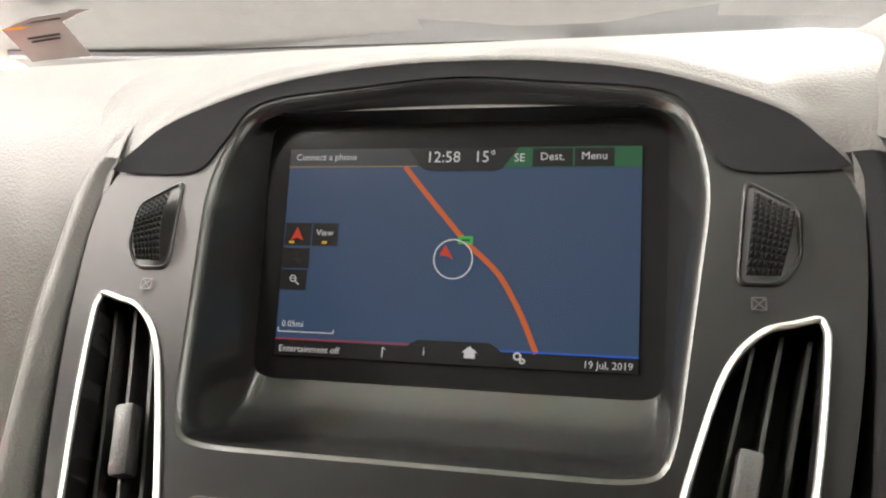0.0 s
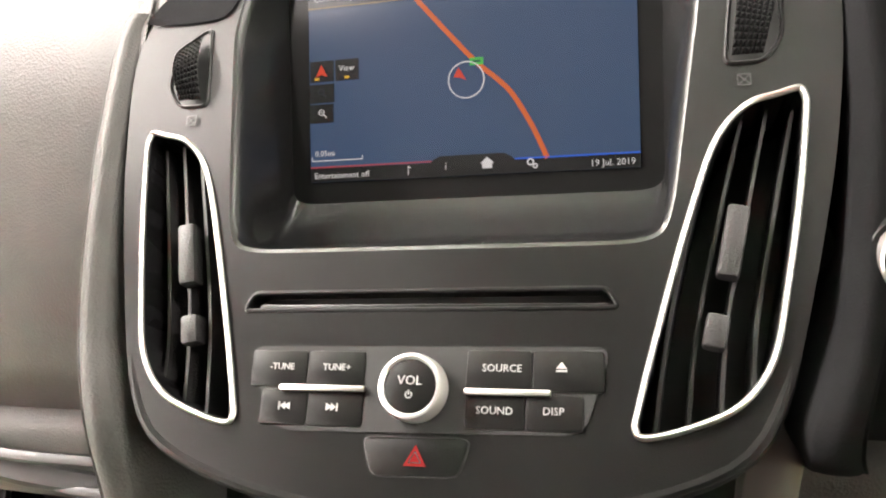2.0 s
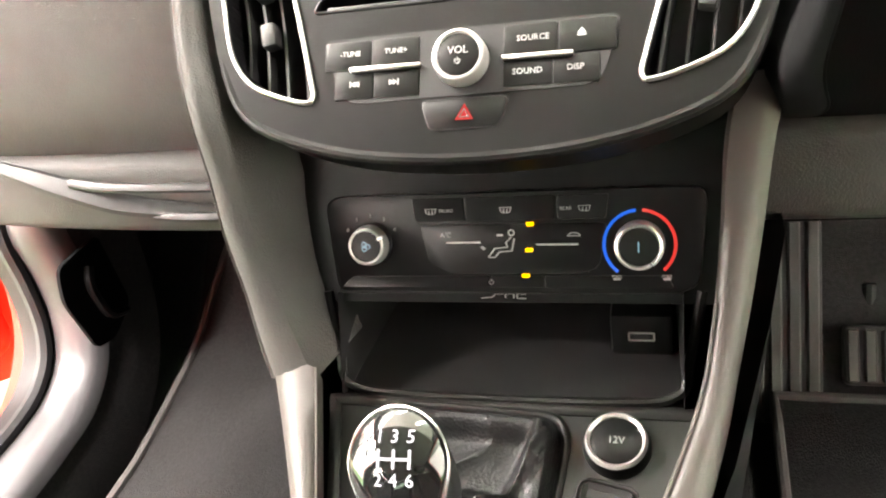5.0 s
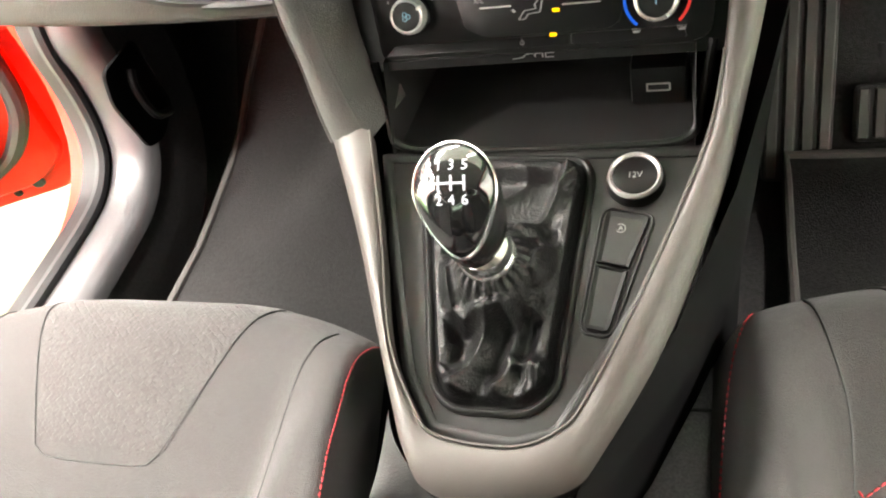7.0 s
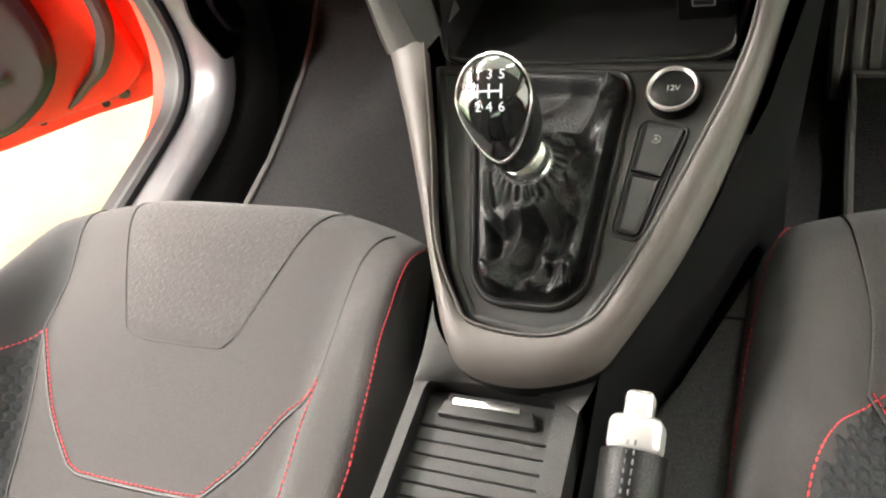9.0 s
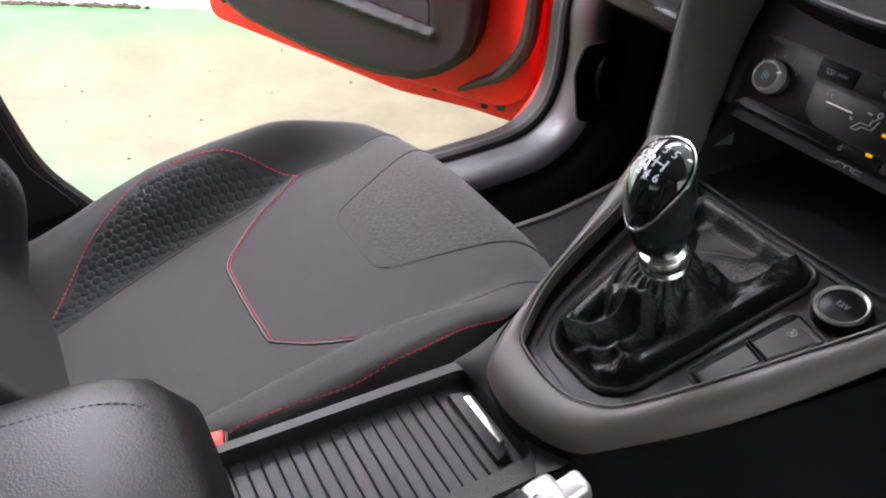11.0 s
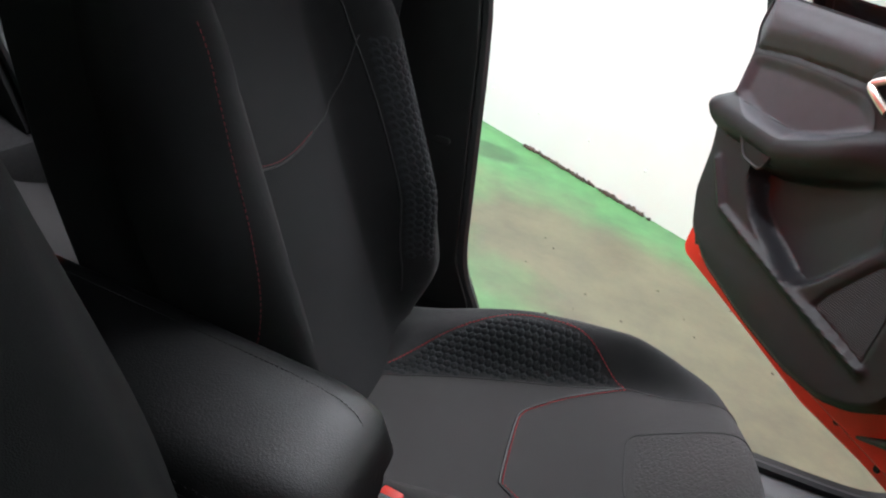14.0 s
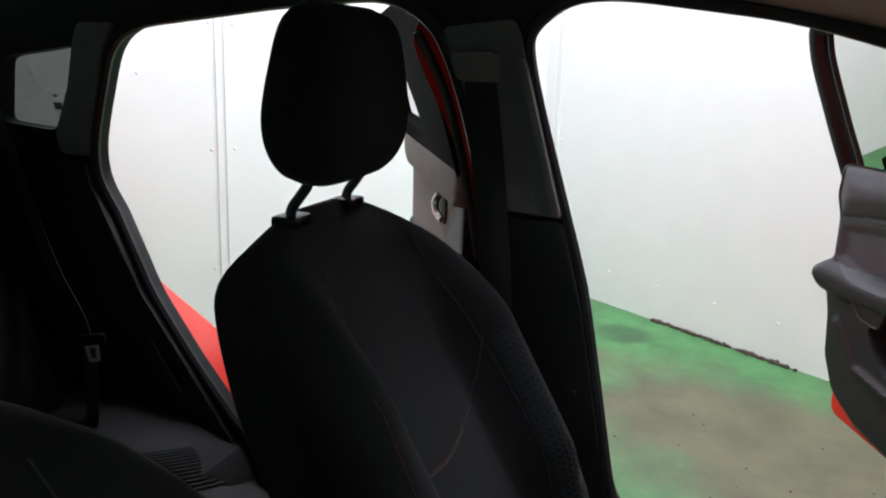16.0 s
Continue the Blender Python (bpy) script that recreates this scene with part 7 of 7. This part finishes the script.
def rear_door():
    d = thing("rear_door", "open red rear passenger door with grey and black trim", "car door", (-0.845, -0.90, 0.3))
    shell = rounded([(0.02, 0.25), (-0.45, 0.25), (-0.60, 0.42), (-0.76, 0.72), (-0.77, 0.99), (0.02, 0.99)], 0.05, 4)
    part("door_shell", prism(shell, REAR @ T(0, 0, -0.08), 0.10, 0.015, 3), PAINT, d, "glossy red door shell")
    trim = rounded([(0.05, 0.34), (-0.42, 0.34), (-0.54, 0.46), (-0.68, 0.72), (-0.68, 0.78), (-0.17, 0.80), (-0.12, 0.845), (-0.02, 0.932), (0.05, 0.95)], 0.03, 4)
    part("door_trim", prism(trim, REAR @ T(0, 0, 0.021), 0.045, 0.012, 3), LOWER, d, "black lower door trim")
    middle = rounded([(0.045, 0.77), (-0.69, 0.77), (-0.70, 0.945), (0.045, 0.955)], 0.02, 4)
    part("middle_panel", prism(middle, REAR @ T(0, 0, 0.021), 0.036, 0.010, 3), GREYTRIM, d, "grey cloth middle panel")
    top = rounded([(0.062, 0.935), (-0.62, 0.928), (-0.695, 0.955), (-0.705, 1.0), (-0.64, 1.035), (-0.38, 1.048), (-0.18, 1.048), (0.062, 1.022)], 0.03, 5)
    part("waist_roll", prism(top, REAR @ T(0, 0, 0.021), 0.064, 0.026, 5), GREYTRIM, d, "grey padded waist roll")
    part("door_armrest", block(-0.60, -0.08, 0.66, 0.73, 0.06, 0.12, 0.02, 3, REAR), LOWER, d, "black door armrest")
    bowl = rounded([(-0.235, 0.852), (-0.165, 0.862), (-0.165, 0.925), (-0.225, 0.925)], 0.02, 4)
    part("handle_bowl", prism(bowl, REAR @ T(0, 0, 0.0575), 0.004, 0.0015), DARK, d)
    part("door_handle", tube([REAR @ Vector(q) for q in curve([(-0.185, 0.868, 0.064), (-0.205, 0.880, 0.072), (-0.215, 0.900, 0.074), (-0.210, 0.918, 0.066)], 5)], 0.008, 10), CHROME, d, "chrome inner door handle")
    # window frame, leaning in above the waist
    lean_m = REAR @ frame_of((0, 0.98, 0.078), (1, 0, 0), (0, 1, 0.3))
    outer = rounded([(0.055, 0.0), (0.058, 0.10), (0.042, 0.18), (0.002, 0.245), (-0.11, 0.335), (-0.50, 0.325), (-0.62, 0.25), (-0.70, 0.02)], 0.03, 4)
    inner = rounded([(-0.25, 0.07), (-0.27, 0.11), (-0.33, 0.18), (-0.40, 0.25), (-0.44, 0.285), (-0.53, 0.29), (-0.60, 0.23), (-0.66, 0.07)], 0.02, 4)
    part("window_frame", pierced(outer, [inner], lean_m, 0.03), MATTBLACK, d, "black window frame")
    part("frame_skin", pierced(inset(outer, -0.004), [inset(inner, -0.012)], lean_m @ T(0, 0, -0.032), 0.035), PAINT, d, "red outer window frame")
    bm = bmesh.new()
    bm.faces.new([bm.verts.new(lean_m @ Vector((q[0], q[1], -0.015))) for q in inset(inner, -0.006)])
    part("window_glass", bm, GLASS, d, "tinted rear door glass", 0)


rear_door()

# ---- footwells ----
def floor_z(y):
    """Height of the carpet along the car."""
    line = [(-2.6, 0.50), (-1.45, 0.45), (-1.25, 0.24), (-0.4, 0.22), (0.1, 0.235), (0.28, 0.27), (0.46, 0.46), (0.55, 0.7)]
    for (a, p), (b, q) in zip(line, line[1:]):
        if a <= y <= b:
            return p + (q - p) * (y - a) / (b - a)
    return 0.22


def floor_mat(name, x0, x1, y0, y1, label):
    m = thing(name, label, "floor mat", ((x0 + x1) / 2, -0.1, 0.23), "floor mats")
    ys = [y0 + (y1 - y0) * i / 16 for i in range(17)]
    rows = [[Vector((x0 + (x1 - x0) * j / 10, y, floor_z(y) + 0.022)) for j in range(11)] for y in ys]
    bm = loft(rows)
    got = bmesh.ops.extrude_face_region(bm, geom=bm.faces[:])
    for v in got["geom"]:
        if isinstance(v, bmesh.types.BMVert):
            v.co.z += 0.006
    part("velour", bm, MAT, m, "black velour surface")
    edge = [Vector((x0 + 0.07 * smoothstep(0.26, 0.50, y), y, floor_z(y) + 0.029)) for y in ys]
    far = [Vector((x0 + (x1 - x0) * j / 10, y1, floor_z(y1) + 0.029)) for j in range(11)]
    other = [Vector((x1, y, floor_z(y) + 0.029)) for y in ys[::-1]]
    part("binding", tube(edge + far[1:-1] + other, 0.006, 8), BINDING, m, "grey sewn edge binding")


floor_mat("passenger_floor_mat", -0.585, -0.19, -0.32, 0.50, "black velour passenger floor mat with bound edge")
floor_mat("driver_floor_mat", 0.205, 0.60, -0.32, 0.235, "black velour driver floor mat with bound edge")


def pedal(name, x, y, z, w, h, tilt, label):
    p = thing(name, label, "pedal", (x, y, z - 0.1), "pedals")
    m = frame_of((x, y, z), (1, 0, 0), (0, math.sin(radians(tilt)), math.cos(radians(tilt))))
    plate = part("pad", prism(rounded([(-w / 2, -h / 2), (w / 2, -h / 2), (w / 2, h / 2), (-w / 2, h / 2)], 0.008, 3), m, 0.012, 0.003), RUBBER, p, "black rubber pedal pad")
    n = 4
    for k in range(n):
        u = -w / 2 + w * (k + 0.5) / n
        part("rib", block(u - w * 0.085, u + w * 0.085, -h / 2 + 0.004, h / 2 - 0.004, 0.010, 0.017, 0.002, 1, m), PEDAL, plate, "ribbed grey rubber")
    part("arm", tube([m @ Vector((0, 0, 0)), m @ Vector((0, h * 0.4, -0.04)), m @ Vector((0, h * 1.2, -0.03))], 0.008, 8), RUBBER, p)


pedal("accelerator_pedal", 0.218, 0.300, 0.350, 0.080, 0.24, 32, "black ribbed accelerator pedal")
pedal("brake_pedal", 0.322, 0.300, 0.300, 0.075, 0.070, 35, "black ribbed brake pedal")


def kick_panel():
    k = thing("kick_panel", "black kick panel with bonnet release lever", "trim panel", (-0.625, 0.18, 0.4))
    m = frame_of((-0.624, 0, 0), (0, 1, 0), (0, 0, 1))
    plate = rounded([(0.150, 0.53), (0.135, 0.49), (0.150, 0.405), (0.185, 0.395), (0.235, 0.42), (0.23, 0.53)], 0.012, 3)
    part("panel", prism(plate, m, 0.005, 0.002), MATTBLACK, k, "black release panel")
    part("lever", tube(curve([(-0.613, 0.188, 0.507), (-0.607, 0.172, 0.487), (-0.607, 0.180, 0.440), (-0.612, 0.214, 0.420)], 5), 0.006, 8), SATIN_BLACK, k, "black release lever")


kick_panel()

# ---- pillar trims and belts ----
def pillar_trim():
    p = thing("pillar_trim", "grey cloth upper pillar trim with seat belt and height adjuster", "pillar trim", (-0.69, -0.8, 0.9))
    m = SIDE_M @ T(0, 0, 0.003)

    def sheet(name, pts, mat, h, label=""):
        bm = prism(rounded(pts, 0.012, 3), Matrix(), h, 0.002)
        for v in bm.verts:
            v.co = m @ lean(v.co)
        return part(name, bm, mat, p, label)

    sheet("upper_cover", [(-0.730, 0.958), (-0.855, 0.965), (-0.882, 1.15), (-0.912, 1.24), (-0.80, 1.255), (-0.788, 1.21), (-0.770, 1.12)], LINING_DARK, 0.010, "grey pillar cover")
    sheet("lower_cover", [(-0.585, 0.42), (-0.80, 0.40), (-0.84, 0.62), (-0.850, 0.952), (-0.730, 0.952), (-0.692, 0.79), (-0.63, 0.49)], LOWER, 0.014, "black lower pillar cover")
    sheet("edge_strip", [(-0.732, 0.962), (-0.744, 0.962), (-0.797, 1.20), (-0.785, 1.20)], GREYTRIM, 0.022, "pale grey edge strip")
    sheet("ledge", [(-0.690, 0.660), (-0.74, 0.655), (-0.74, 0.668), (-0.690, 0.672)], LOWER, 0.024)
    sheet("webbing", [(-0.800, 0.70), (-0.850, 0.70), (-0.880, 1.19), (-0.832, 1.19)], WEBBING, 0.016, "black seat belt webbing")
    sheet("adjuster", [(-0.815, 1.165), (-0.885, 1.165), (-0.893, 1.205), (-0.823, 1.208)], GREYTRIM, 0.036, "grey belt height adjuster")
    sheet("belt_button", [(-0.793, 0.795), (-0.815, 0.795), (-0.815, 0.825), (-0.793, 0.825)], PLASTIC, 0.030)


pillar_trim()


def rear_pillar_trim():
    p = thing("rear_pillar_trim", "black and grey rear pillar trim beside the bench", "pillar trim", (-0.68, -1.8, 0.6))
    m = SIDE_M @ T(0, 0, 0.003)

    def sheet(name, pts, mat, h, label=""):
        bm = prism(rounded(pts, 0.012, 3), Matrix(), h, 0.002)
        for v in bm.verts:
            v.co = m @ lean(v.co)
        return part(name, bm, mat, p, label)

    sheet("upper_cover", [(-1.665, 0.985), (-1.735, 0.985), (-1.735, 1.025), (-1.667, 1.12), (-1.625, 1.20), (-1.60, 1.235), (-1.52, 1.235), (-1.56, 1.19), (-1.642, 1.04)], GREYTRIM, 0.008, "grey upper pillar cover")
    sheet("lower_cover", [(-1.37, 0.42), (-1.48, 0.57), (-1.588, 0.715), (-1.675, 0.92), (-1.670, 0.975), (-2.2, 1.0), (-2.2, 0.42)], LOWER, 0.020, "black rear quarter trim")
    sheet("bin", [(-1.47, 0.50), (-1.56, 0.62), (-1.68, 0.64), (-1.74, 0.50)], DARK, 0.030)
    part("parcel_ledge", block(-0.68, -0.50, -2.3, -1.83, 0.96, 0.99, 0.01, 2), LOWER, p)


rear_pillar_trim()


# ---- wall fittings ----
def wall_seams():
    """Cover strips with rivets on the two near walls."""
    def strip(wall, along, normal, dist, name):
        c = CORNER + along * dist
        s = thing(name, "white cover strip with rivets on the wall joint", "wall strip", tuple(c), "wall strips", "structure")
        for off in (-0.018, 0.018):
            a = c + along * off + normal * 0.001
            bm = bmesh.new()
            q = [a - along * 0.009, a + along * 0.009, a + along * 0.009 + normal * 0.006, a - along * 0.009 + normal * 0.006]
            add_loft(bm, [q, [v + Vector((0, 0, HIGH - 0.002)) for v in q]], True, True)
            part("strip", bm, WALL, s, "", 0)
        for k in range(6):
            for off in (-0.05, 0.05):
                rivet(s, c + along * off + Vector((0, 0, 0.30 + 0.50 * k)), normal)
        return s

    def rivet(parent, at, normal):
        f = frame_of(at, Vector((0, 0, 1)).cross(normal), (0, 0, 1))
        part("rivet", lathe([(0.008, 0), (0.0075, 0.002), (0.0045, 0.004), (0.0, 0.0043)], f, 10), WALL, parent)

    for dist in (0.58, 1.80, 3.02):
        strip("south", E2, E1, dist, "wall_strip")
    for dist in (0.10, 1.32 + 1.2, 4.9):
        strip("west", E1, E2, dist, "wall_strip")
    row = thing("wall_rivets", "white rivet heads on the wall panel", "rivets", tuple(CORNER + E1 * 1.2), "", "structure")
    for k in range(7):
        rivet(row, CORNER + E1 * (0.55 + 0.31 * k) + Vector((0, 0, 0.17)), E2)
        rivet(row, CORNER + E1 * (0.55 + 0.31 * k) + Vector((0, 0, 1.62)), E2)
    for k in range(5):
        rivet(row, CORNER + E2 * (1.05 + 0.36 * k) + Vector((0, 0, 1.10)), E1)
    # crumbled strip where the wall meets the floor
    bm = bmesh.new()
    rnd = random.Random(4)
    for k in range(170):
        s = 0.85 + rnd.random() * 0.75
        r = 0.004 + rnd.random() * 0.009
        c = CORNER + E1 * s + E2 * (0.004 + rnd.random() * 0.016) + Vector((0, 0, r * 0.3))
        got = bmesh.ops.create_icosphere(bm, subdivisions=1, radius=r)
        for v in got["verts"]:
            v.co = v.co * (0.7 + rnd.random() * 0.6) + c
    tagged(part("wall_base_debris", bm, DIRT, None, "", 0), "crumbled dark dirt along the foot of the wall", "dirt", kind="stuff")
    bm = bmesh.new()
    for k in range(22):
        c = Vector((-2.0 + rnd.gauss(0, 0.45), -0.4 + rnd.gauss(0, 0.5), 0.001))
        r = 0.0015 + rnd.random() * 0.004
        got = bmesh.ops.create_icosphere(bm, subdivisions=1, radius=r)
        for v in got["verts"]:
            v.co = Vector((v.co.x, v.co.y, v.co.z * 0.4)) * (0.7 + rnd.random() * 0.6) + c
    tagged(part("floor_grit", bm, DIRT, None, "", 0), "small dark specks of grit on the floor", "grit", kind="stuff")


wall_seams()
